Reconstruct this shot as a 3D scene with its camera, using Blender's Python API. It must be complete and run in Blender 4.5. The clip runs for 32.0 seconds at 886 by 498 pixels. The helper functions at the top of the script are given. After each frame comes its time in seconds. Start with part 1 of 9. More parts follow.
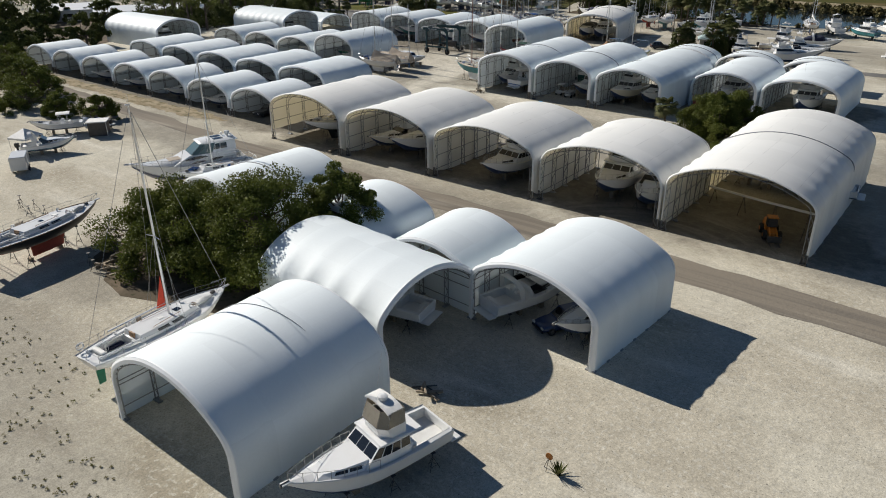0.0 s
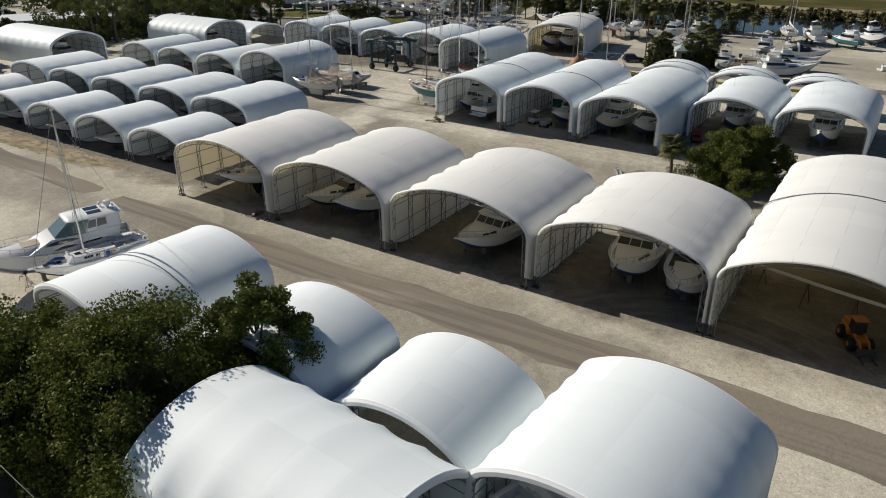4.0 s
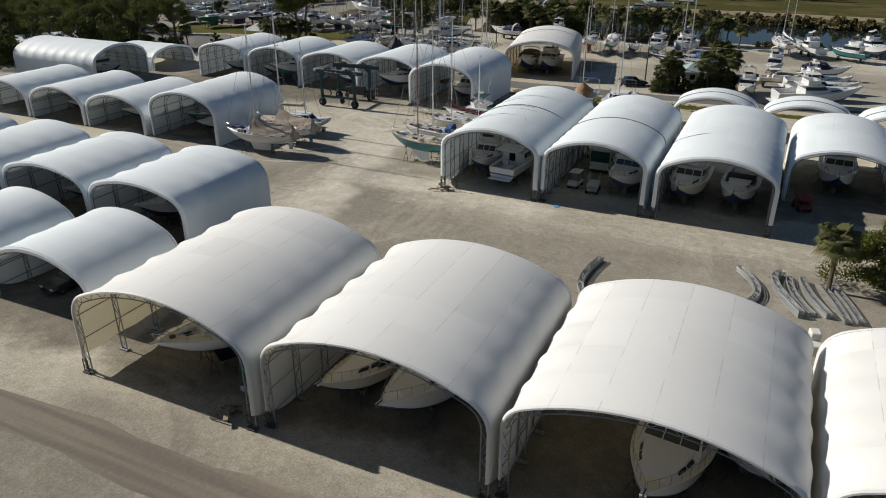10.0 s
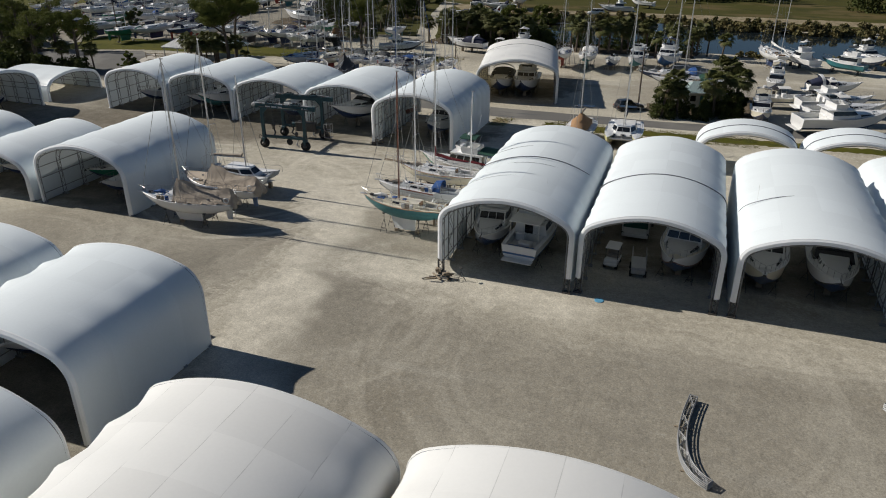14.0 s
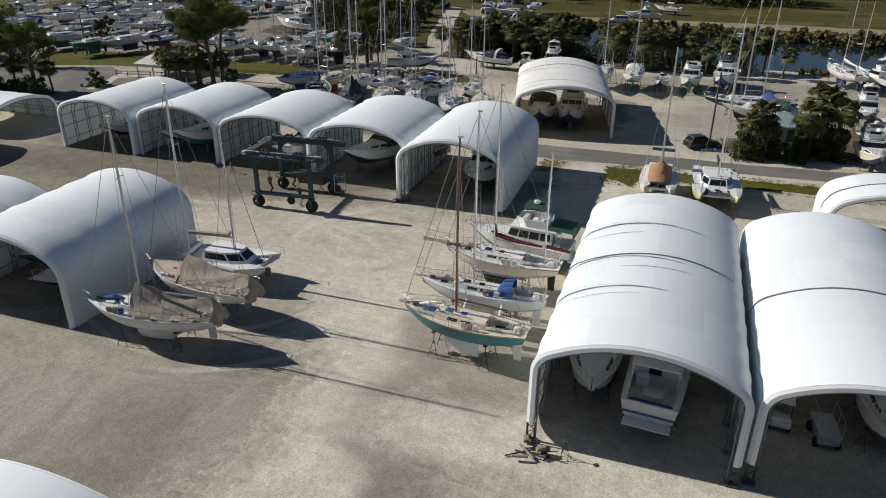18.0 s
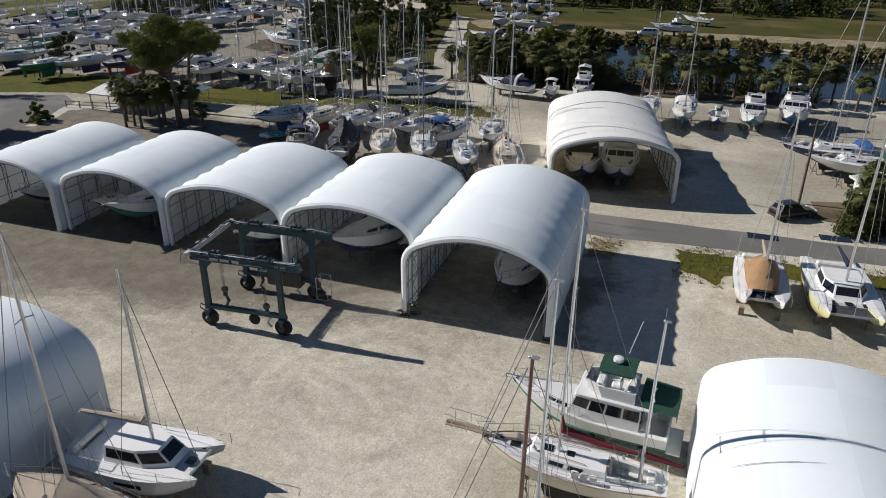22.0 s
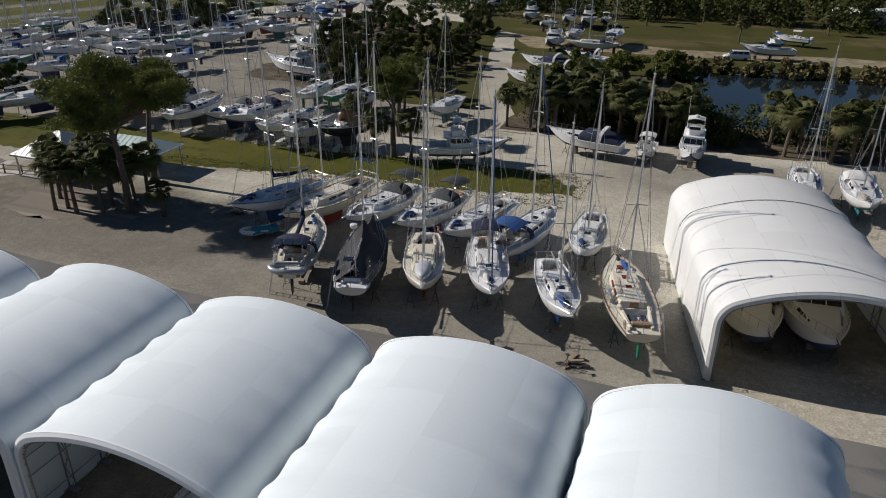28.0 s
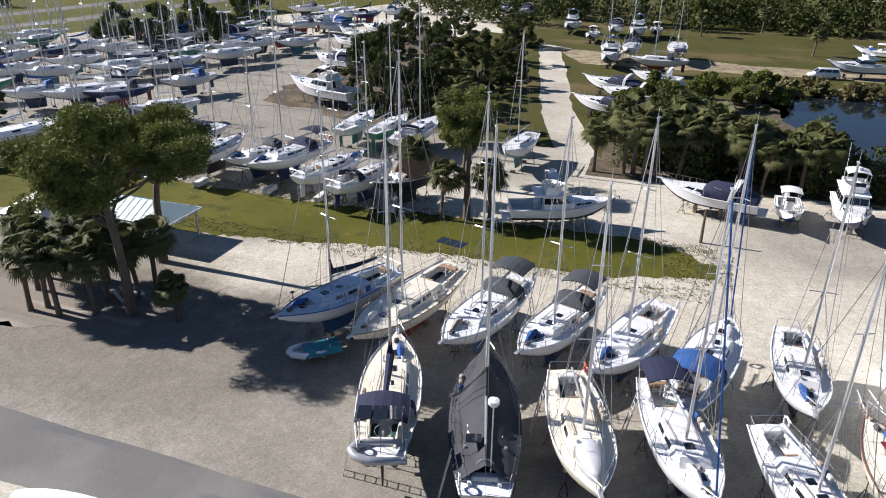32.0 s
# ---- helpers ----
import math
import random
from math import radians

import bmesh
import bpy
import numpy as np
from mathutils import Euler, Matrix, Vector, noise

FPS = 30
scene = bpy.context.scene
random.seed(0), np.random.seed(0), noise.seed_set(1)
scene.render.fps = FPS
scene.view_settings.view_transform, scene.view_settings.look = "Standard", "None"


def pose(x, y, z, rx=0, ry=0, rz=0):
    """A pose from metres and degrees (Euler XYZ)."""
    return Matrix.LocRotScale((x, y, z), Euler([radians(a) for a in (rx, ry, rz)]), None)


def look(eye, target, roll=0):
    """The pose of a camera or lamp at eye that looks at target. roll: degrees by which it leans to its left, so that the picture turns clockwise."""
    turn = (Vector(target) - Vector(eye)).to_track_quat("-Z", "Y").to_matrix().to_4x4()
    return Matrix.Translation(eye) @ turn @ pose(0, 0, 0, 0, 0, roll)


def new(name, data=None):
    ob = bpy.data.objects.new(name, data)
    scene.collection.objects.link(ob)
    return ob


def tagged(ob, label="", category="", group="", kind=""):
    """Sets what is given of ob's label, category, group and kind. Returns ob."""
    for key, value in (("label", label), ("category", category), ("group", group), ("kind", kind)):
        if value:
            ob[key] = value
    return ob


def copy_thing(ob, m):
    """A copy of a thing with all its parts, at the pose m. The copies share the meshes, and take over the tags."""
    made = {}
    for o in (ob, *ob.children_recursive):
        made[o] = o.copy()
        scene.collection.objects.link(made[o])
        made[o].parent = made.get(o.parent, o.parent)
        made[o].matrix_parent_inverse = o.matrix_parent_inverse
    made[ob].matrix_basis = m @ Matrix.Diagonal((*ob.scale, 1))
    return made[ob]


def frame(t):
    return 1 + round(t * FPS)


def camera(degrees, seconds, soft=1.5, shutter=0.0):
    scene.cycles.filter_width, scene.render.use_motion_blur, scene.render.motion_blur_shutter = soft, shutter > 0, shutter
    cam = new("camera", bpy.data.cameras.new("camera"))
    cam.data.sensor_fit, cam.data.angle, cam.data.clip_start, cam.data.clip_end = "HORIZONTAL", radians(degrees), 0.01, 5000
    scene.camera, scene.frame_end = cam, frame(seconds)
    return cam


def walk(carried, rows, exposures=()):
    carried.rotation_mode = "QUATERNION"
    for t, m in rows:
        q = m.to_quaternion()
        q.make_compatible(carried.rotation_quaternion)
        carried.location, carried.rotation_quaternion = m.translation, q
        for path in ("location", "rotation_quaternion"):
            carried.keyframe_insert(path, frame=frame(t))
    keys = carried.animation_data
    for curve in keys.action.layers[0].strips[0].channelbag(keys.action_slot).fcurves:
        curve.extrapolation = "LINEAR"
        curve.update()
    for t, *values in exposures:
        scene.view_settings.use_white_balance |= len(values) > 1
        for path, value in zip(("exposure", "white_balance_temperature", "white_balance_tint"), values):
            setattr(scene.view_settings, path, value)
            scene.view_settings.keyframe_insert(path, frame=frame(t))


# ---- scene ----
cam = camera(63.6, 32.0, 1.0)
METRES, EYE, TILT, LEAN, TURN = 186.6, 30.0, -0.73, 0.69, 37.9
ROWS = [
    (0.0, 0.0, 0.0, 0.0, 0.13, -24.32, -0.28),
    (0.5, 0.0, 0.0151, 0.0003, -0.2, -24.34, -0.31),
    (1.0, 0.0001, 0.0304, 0.0004, -0.59, -24.34, -0.31),
    (1.5, -0.0002, 0.046, 0.0004, -1.15, -24.35, -0.32),
    (2.0, -0.0011, 0.062, 0.0001, -1.83, -24.35, -0.34),
    (2.5, -0.0024, 0.0779, -0.0002, -2.49, -24.37, -0.37),
    (3.0, -0.004, 0.0938, -0.0006, -3.19, -24.35, -0.38),
    (3.5, -0.0056, 0.1101, -0.0011, -3.93, -24.34, -0.43),
    (5.5, -0.0143, 0.1742, -0.002, -5.73, -24.36, -0.5),
    (6.0, -0.0186, 0.1896, -0.0022, -6.64, -24.35, -0.52),
    (6.5, -0.0235, 0.2048, -0.0024, -7.52, -24.33, -0.53),
    (7.0, -0.0288, 0.2201, -0.0026, -8.35, -24.32, -0.55),
    (7.5, -0.0341, 0.2356, -0.0032, -9.01, -24.31, -0.54),
    (8.0, -0.0402, 0.2507, -0.0036, -9.75, -24.31, -0.55),
    (8.5, -0.0456, 0.2659, -0.0042, -10.47, -24.27, -0.55),
    (9.0, -0.0508, 0.2812, -0.0045, -11.2, -24.24, -0.56),
    (9.5, -0.0554, 0.2969, -0.0046, -11.96, -24.23, -0.59),
    (10.0, -0.0589, 0.3125, -0.0048, -12.74, -24.23, -0.62),
    (10.5, -0.0611, 0.3281, -0.0051, -13.57, -24.23, -0.62),
    (11.0, -0.0617, 0.3435, -0.0057, -14.31, -24.21, -0.63),
    (11.5, -0.0619, 0.3589, -0.0058, -15.07, -24.23, -0.64),
    (12.0, -0.0616, 0.3746, -0.0058, -15.85, -24.23, -0.64),
    (12.5, -0.0612, 0.3905, -0.0055, -16.62, -24.24, -0.63),
    (13.0, -0.0604, 0.4063, -0.0051, -17.27, -24.25, -0.6),
    (13.5, -0.0598, 0.4222, -0.0048, -17.82, -24.25, -0.6),
    (15.5, -0.0596, 0.4865, -0.0053, -19.4, -24.24, -0.79),
    (16.0, -0.0593, 0.5022, -0.0054, -19.37, -24.26, -0.76),
    (16.5, -0.0584, 0.5178, -0.0057, -19.36, -24.27, -0.79),
    (17.0, -0.0565, 0.5332, -0.0059, -19.32, -24.31, -0.79),
    (17.5, -0.0542, 0.5484, -0.0058, -19.32, -24.32, -0.83),
    (18.0, -0.051, 0.5638, -0.0061, -19.33, -24.32, -0.82),
    (18.5, -0.0472, 0.5787, -0.0055, -19.34, -24.35, -0.84),
    (19.0, -0.0432, 0.5938, -0.005, -19.31, -24.37, -0.86),
    (19.5, -0.039, 0.6089, -0.0047, -19.3, -24.36, -0.86),
    (20.0, -0.0347, 0.6239, -0.004, -19.29, -24.38, -0.91),
    (20.5, -0.0302, 0.6387, -0.0036, -19.29, -24.38, -0.85),
    (21.0, -0.0264, 0.6535, -0.0033, -19.3, -24.36, -0.87),
    (21.5, -0.0226, 0.6682, -0.0029, -19.31, -24.37, -0.91),
    (22.0, -0.0192, 0.6832, -0.0026, -19.31, -24.39, -0.9),
    (22.5, -0.0162, 0.6984, -0.0025, -19.33, -24.39, -0.94),
    (23.0, -0.0132, 0.7135, -0.0025, -19.34, -24.39, -0.94),
    (23.5, -0.0105, 0.7286, -0.0023, -19.33, -24.42, -0.97),
    (24.0, -0.0081, 0.7441, -0.0026, -19.33, -24.4, -0.98),
    (24.5, -0.0054, 0.7597, -0.0027, -19.33, -24.41, -1.0),
    (25.0, -0.0027, 0.7749, -0.0026, -19.33, -24.41, -1.06),
    (25.5, 0.0006, 0.7901, -0.0028, -19.3, -24.42, -1.11),
    (27.5, 0.0166, 0.8478, -0.0044, -17.6, -24.4, -0.98),
    (28.0, 0.0201, 0.8629, -0.0042, -17.47, -24.4, -0.95),
    (28.5, 0.0222, 0.878, -0.0039, -17.47, -24.38, -0.94),
    (29.0, 0.0233, 0.8928, -0.0037, -17.47, -24.37, -0.93),
    (29.5, 0.0232, 0.9076, -0.0037, -17.5, -24.37, -0.94),
    (30.0, 0.0222, 0.9223, -0.004, -17.53, -24.36, -0.92),
    (30.5, 0.0202, 0.9368, -0.0042, -17.57, -24.36, -0.93),
    (31.0, 0.0174, 0.9515, -0.0047, -17.6, -24.34, -0.92),
    (31.5, 0.0138, 0.966, -0.0054, -17.64, -24.32, -0.93),
    (32.0, 0.0095, 0.9806, -0.0062, -17.68, -24.29, -0.9),
]
walk(cam, [(t, pose(0, 0, EYE, TILT, LEAN, TURN) @ pose(METRES * x, METRES * y, METRES * z, 90 + pitch, roll, yaw)) for t, x, y, z, yaw, pitch, roll in ROWS],
     [(0.0, 0.02, 6650, 10), (3.0, -0.10, 6900, 10), (6.0, -0.12, 6800, 10), (9.0, -0.14, 6750, 10), (12.0, -0.40, 6700, 10), (16.0, -0.19, 6650, 11), (20.0, -0.18, 6550, 12), (25.0, 0.0, 6350, 13), (27.5, -0.38, 6450, 13),
      (29.0, -0.27, 6500, 14), (30.5, 0.32, 6350, 16), (32.0, 0.68, 6200, 17)])

# ---- daylight: clear sky, sun low over the sheds from -x ----
SUN_ELEV, SUN_FROM = radians(32.5), radians(179.5)      # the sun stands towards -x
world = bpy.data.worlds.new("sky")
scene.world = world
world.use_nodes = True
wn = world.node_tree.nodes
sky = wn.new("ShaderNodeTexSky")
sky.sky_type, sky.sun_disc = "NISHITA", False
sky.sun_elevation, sky.sun_rotation = SUN_ELEV, radians(90) - SUN_FROM
sky.air_density, sky.dust_density, sky.ozone_density = 1.0, 0.1, 5.5
world.node_tree.links.new(sky.outputs[0], wn["Background"].inputs[0])
wn["Background"].inputs[1].default_value = 0.052
sun = new("sun", bpy.data.lights.new("sun", "SUN"))
sun.data.energy, sun.data.angle, sun.data.color = 5.5, radians(0.6), (1.0, 0.965, 0.90)
sun_way = Vector((math.cos(SUN_ELEV) * math.cos(SUN_FROM), math.cos(SUN_ELEV) * math.sin(SUN_FROM), math.sin(SUN_ELEV)))
sun.matrix_world = look(sun_way * 300, (0, 0, 0))

# ---- materials ----
def mat(name, color, rough=0.6, metal=0.0, vary=0.15, scale=3.0, fine=40.0, bump=0.0, dirt=None, translucent=0.0, tone=0.0, coat=0.0):
    """Principled surface with variation at two scales; dirt: a second colour in blotches; tone: a change from thing to thing."""
    m = bpy.data.materials.new(name)
    m.use_nodes = True
    n, l = m.node_tree.nodes, m.node_tree.links
    p = n["Principled BSDF"]
    p.inputs["Roughness"].default_value, p.inputs["Metallic"].default_value = rough, metal
    p.inputs["Coat Weight"].default_value = coat
    tc = n.new("ShaderNodeTexCoord")
    big, small = n.new("ShaderNodeTexNoise"), n.new("ShaderNodeTexNoise")
    for t, s in ((big, scale), (small, fine)):
        t.inputs["Scale"].default_value, t.inputs["Detail"].default_value = s, 4
        l.new(tc.outputs["Object"], t.inputs["Vector"])
    mix = n.new("ShaderNodeMix")
    mix.data_type = "RGBA"
    mix.inputs["A"].default_value = (*color, 1)
    second = dirt or tuple(c * 0.6 for c in color)
    mix.inputs["B"].default_value = (*second, 1)
    ramp = n.new("ShaderNodeMapRange")
    ramp.inputs[1].default_value, ramp.inputs[2].default_value, ramp.inputs[4].default_value = 0.42, 0.75, min(1, vary * 2)
    l.new(big.outputs[0], ramp.inputs[0])
    l.new(ramp.outputs[0], mix.inputs["Factor"])
    hsv = n.new("ShaderNodeHueSaturation")
    val = n.new("ShaderNodeMapRange")
    val.inputs[3].default_value, val.inputs[4].default_value = 1 - vary * 0.6, 1 + vary * 0.6
    l.new(small.outputs[0], val.inputs[0])
    if tone:
        info, tm, mul = n.new("ShaderNodeObjectInfo"), n.new("ShaderNodeMapRange"), n.new("ShaderNodeMath")
        mul.operation = "MULTIPLY"
        tm.inputs[3].default_value, tm.inputs[4].default_value = 1 - tone, 1 + tone
        l.new(info.outputs["Random"], tm.inputs[0])
        l.new(tm.outputs[0], mul.inputs[0])
        l.new(val.outputs[0], mul.inputs[1])
        l.new(mul.outputs[0], hsv.inputs["Value"])
    else:
        l.new(val.outputs[0], hsv.inputs["Value"])
    l.new(mix.outputs["Result"], hsv.inputs["Color"])
    l.new(hsv.outputs[0], p.inputs["Base Color"])
    if bump:
        b = n.new("ShaderNodeBump")
        b.inputs["Strength"].default_value, b.inputs["Distance"].default_value = bump, 0.03
        l.new(small.outputs[0], b.inputs["Height"])
        l.new(b.outputs[0], p.inputs["Normal"])
    if translucent:
        tr, ms = n.new("ShaderNodeBsdfTranslucent"), n.new("ShaderNodeMixShader")
        l.new(hsv.outputs[0], tr.inputs[0])
        ms.inputs[0].default_value = translucent
        l.new(p.outputs[0], ms.inputs[1])
        l.new(tr.outputs[0], ms.inputs[2])
        l.new(ms.outputs[0], n["Material Output"].inputs[0])
    return m


def fabric(name, color, stain, strip, translucent, seam):
    """Tensioned white membrane: welded strips of slightly different age, faint seams and run-off stains."""
    m = mat(name, color, 0.62, vary=0.05, scale=0.35, fine=6.0, dirt=stain, translucent=translucent)
    n, l = m.node_tree.nodes, m.node_tree.links
    tc, sep, div, flo, wh, mr = (n.new(k) for k in ("ShaderNodeTexCoord", "ShaderNodeSeparateXYZ", "ShaderNodeMath", "ShaderNodeMath", "ShaderNodeTexWhiteNoise", "ShaderNodeMapRange"))
    info, add = n.new("ShaderNodeObjectInfo"), n.new("ShaderNodeMath")
    l.new(tc.outputs["Object"], sep.inputs[0])
    div.operation, flo.operation, add.operation = "DIVIDE", "FLOOR", "ADD"
    div.inputs[1].default_value = strip
    l.new(sep.outputs[0], div.inputs[0])
    l.new(div.outputs[0], flo.inputs[0])
    bay, bfl, bad = n.new("ShaderNodeMath"), n.new("ShaderNodeMath"), n.new("ShaderNodeMath")
    bay.operation, bfl.operation, bad.operation = "DIVIDE", "FLOOR", "MULTIPLY_ADD"
    bay.inputs[1].default_value, bad.inputs[1].default_value = 3.0, 0.137
    l.new(sep.outputs[1], bay.inputs[0])
    l.new(bay.outputs[0], bfl.inputs[0])
    l.new(bfl.outputs[0], bad.inputs[0])
    l.new(flo.outputs[0], bad.inputs[2])
    l.new(bad.outputs[0], add.inputs[0])
    l.new(info.outputs["Random"], add.inputs[1])
    wh.noise_dimensions = "1D"
    l.new(add.outputs[0], wh.inputs["W"])
    mr.inputs[3].default_value, mr.inputs[4].default_value = 0.95, 1.03
    l.new(wh.outputs["Value"], mr.inputs[0])
    fr, sm = n.new("ShaderNodeMath"), n.new("ShaderNodeMath")
    fr.operation, sm.operation = "FRACT", "LESS_THAN"
    l.new(div.outputs[0], fr.inputs[0])
    l.new(fr.outputs[0], sm.inputs[0])
    sm.inputs[1].default_value = 0.018
    sub = n.new("ShaderNodeMath")
    sub.operation = "MULTIPLY_ADD"
    gap, gat, gmu = n.new("ShaderNodeTexNoise"), n.new("ShaderNodeMapRange"), n.new("ShaderNodeMath")
    gap.inputs["Scale"].default_value, gap.inputs["Detail"].default_value = 0.6, 4
    l.new(tc.outputs["Object"], gap.inputs["Vector"])
    gat.inputs[1].default_value, gat.inputs[2].default_value = 0.42, 0.58
    l.new(gap.outputs[0], gat.inputs[0])
    gmu.operation = "MULTIPLY"
    l.new(sm.outputs[0], gmu.inputs[0])
    l.new(gat.outputs[0], gmu.inputs[1])
    l.new(gmu.outputs[0], sub.inputs[0])
    sub.inputs[1].default_value = -seam
    l.new(mr.outputs[0], sub.inputs[2])
    hsv = next(k for k in n if k.bl_idname == "ShaderNodeHueSaturation")
    old = hsv.inputs["Value"].links[0].from_socket
    mul = n.new("ShaderNodeMath")
    mul.operation = "MULTIPLY"
    l.new(old, mul.inputs[0])
    l.new(sub.outputs[0], mul.inputs[1])
    l.new(mul.outputs[0], hsv.inputs["Value"])
    # soft creases
    wv, bp = n.new("ShaderNodeTexNoise"), n.new("ShaderNodeBump")
    mp = n.new("ShaderNodeMapping")
    mp.inputs["Scale"].default_value = (0.5, 0.22, 0.5)
    l.new(tc.outputs["Object"], mp.inputs[0])
    l.new(mp.outputs[0], wv.inputs["Vector"])
    wv.inputs["Scale"].default_value = 1.0
    bp.inputs["Strength"].default_value, bp.inputs["Distance"].default_value = 0.25, 0.05
    l.new(wv.outputs[0], bp.inputs["Height"])
    l.new(bp.outputs[0], n["Principled BSDF"].inputs["Normal"])
    return m


FABRIC = fabric("white_membrane", (0.772, 0.828, 0.845), (0.69, 0.738, 0.757), 3.0, 0.06, 0.03)
CREAM = fabric("aged_membrane", (0.815, 0.815, 0.79), (0.72, 0.715, 0.68), 2.45, 0.11, 0.26)
for nd in CREAM.node_tree.nodes:
    if nd.type == "BSDF_TRANSLUCENT":
        # the aged cloth lets yellow light through
        for li in list(nd.inputs[0].links):
            CREAM.node_tree.links.remove(li)
        nd.inputs[0].default_value = (0.92, 0.76, 0.42, 1)
RIM = mat("membrane_edge", (0.86, 0.875, 0.88), 0.5, vary=0.08, scale=1.0, dirt=(0.6, 0.6, 0.58))
STEEL = mat("galvanised_steel", (0.30, 0.31, 0.32), 0.5, 0.7, vary=0.2)
DARKSTEEL = mat("weathered_steel", (0.09, 0.085, 0.08), 0.6, 0.4, vary=0.3)
STRAP = mat("grey_strap", (0.16, 0.17, 0.19), 0.7, vary=0.2)
WHITE = mat("white_gelcoat", (0.74, 0.74, 0.73), 0.25, vary=0.07, scale=1.5, dirt=(0.58, 0.56, 0.51), tone=0.10, coat=0.3)
CREAMGEL = mat("cream_gelcoat", (0.70, 0.65, 0.52), 0.3, vary=0.06, scale=1.5, dirt=(0.55, 0.5, 0.4), coat=0.3)
DECK = mat("grey_white_deck", (0.66, 0.66, 0.64), 0.55, vary=0.12, scale=2.0, dirt=(0.5, 0.48, 0.44), bump=0.2)
TEAK = mat("weathered_teak", (0.33, 0.20, 0.11), 0.65, vary=0.3, scale=4, fine=60, bump=0.3)
BROWN = mat("brown_paint", (0.16, 0.055, 0.03), 0.4, vary=0.2)
NAVY = mat("navy_paint", (0.02, 0.04, 0.11), 0.3, vary=0.15, coat=0.3)
BLUE = mat("blue_paint", (0.05, 0.13, 0.30), 0.35, vary=0.15, coat=0.2)
TEAL = mat("teal_paint", (0.05, 0.20, 0.22), 0.4, vary=0.2)
GREEN = mat("green_paint", (0.02, 0.19, 0.11), 0.45, vary=0.2)
RED = mat("red_antifouling", (0.28, 0.05, 0.035), 0.75, vary=0.3)
BLACK = mat("black_paint", (0.02, 0.02, 0.022), 0.45, vary=0.2)
GLASS = mat("tinted_glass", (0.012, 0.014, 0.017), 0.08, vary=0.05, coat=0.5)
PALEGLASS = mat("pale_green_glass", (0.10, 0.15, 0.14), 0.06, vary=0.05, coat=0.6)
ALU = mat("anodised_aluminium", (0.62, 0.62, 0.62), 0.35, 0.7, vary=0.08)
WIRE = mat("stainless_wire", (0.30, 0.30, 0.30), 0.4, 0.6, vary=0.05)
C_BLUE = mat("blue_canvas", (0.02, 0.08, 0.25), 0.85, vary=0.2, bump=0.4)
C_NAVY = mat("navy_canvas", (0.012, 0.016, 0.045), 0.85, vary=0.25, bump=0.4)
C_GREEN = mat("green_canvas", (0.008, 0.055, 0.035), 0.85, vary=0.2, bump=0.4)
C_TAN = mat("tan_canvas", (0.40, 0.335, 0.265), 0.9, vary=0.25, scale=1.2, bump=0.6)
C_BROWN = mat("ochre_tarpaulin", (0.34, 0.20, 0.10), 0.85, vary=0.25, scale=1.2, bump=0.6)
C_GREY = mat("charcoal_canvas", (0.045, 0.05, 0.055), 0.85, vary=0.3, scale=1.0, bump=0.6)
C_RED = mat("maroon_canvas", (0.16, 0.015, 0.02), 0.85, vary=0.2, bump=0.4)
C_FLAG = mat("red_canvas", (0.55, 0.05, 0.02), 0.8, vary=0.2)
C_WHITE = mat("white_vinyl", (0.70, 0.69, 0.66), 0.6, vary=0.12, bump=0.3)
VINYL = mat("scratched_clear_vinyl", (0.42, 0.38, 0.31), 0.25, vary=0.2, translucent=0.4)
C_SILVER = mat("silver_grey_rubber", (0.50, 0.51, 0.52), 0.45, vary=0.2, scale=2.0, bump=0.3)
C_TEAL = mat("teal_tarpaulin", (0.03, 0.25, 0.30), 0.6, vary=0.25, bump=0.6)
ORANGE = mat("orange_paint", (0.50, 0.17, 0.02), 0.5, vary=0.25, dirt=(0.2, 0.09, 0.03))
LIFTGREEN = mat("dark_teal_machine_paint", (0.015, 0.06, 0.075), 0.45, vary=0.25)
RUBBER = mat("tyre_rubber", (0.018, 0.018, 0.018), 0.85, vary=0.2)
WOOD = mat("rough_timber", (0.30, 0.24, 0.17), 0.85, vary=0.35, fine=30, bump=0.5)
CONCRETE = mat("concrete_block", (0.42, 0.41, 0.38), 0.9, vary=0.2, bump=0.5)
ROOFTEAL = mat("pale_green_metal_roof", (0.42, 0.52, 0.50), 0.45, 0.2, vary=0.12)
PLASTER = mat("white_render", (0.68, 0.67, 0.63), 0.8, vary=0.12, bump=0.2)
BARK = mat("grey_bark", (0.13, 0.10, 0.075), 0.95, vary=0.35, scale=2, fine=15, bump=0.8)
LEAF = mat("oak_leaves", (0.098, 0.120, 0.022), 0.65, vary=0.4, scale=0.5, fine=3.0, dirt=(0.135, 0.140, 0.030), translucent=0.22)
NEEDLE = mat("pine_needles", (0.150, 0.165, 0.040), 0.8, vary=0.4, scale=0.6, fine=4.0, dirt=(0.065, 0.078, 0.024), translucent=0.16)
FROND = mat("palm_fronds", (0.088, 0.098, 0.030), 0.7, vary=0.35, scale=0.8, fine=4.0, dirt=(0.14, 0.125, 0.055), translucent=0.16)
SCRUB = mat("scrub_leaves", (0.060, 0.074, 0.020), 0.8, vary=0.4, scale=0.4, fine=3.0, dirt=(0.10, 0.11, 0.034), translucent=0.2)
REED = mat("brown_reeds", (0.16, 0.135, 0.06), 0.8, vary=0.35, scale=0.3, fine=3.0, dirt=(0.09, 0.10, 0.035), translucent=0.2)
for m_ in (LEAF, NEEDLE, FROND, SCRUB, REED):
    m_.node_tree.nodes["Principled BSDF"].inputs["Specular IOR Level"].default_value = 0.2


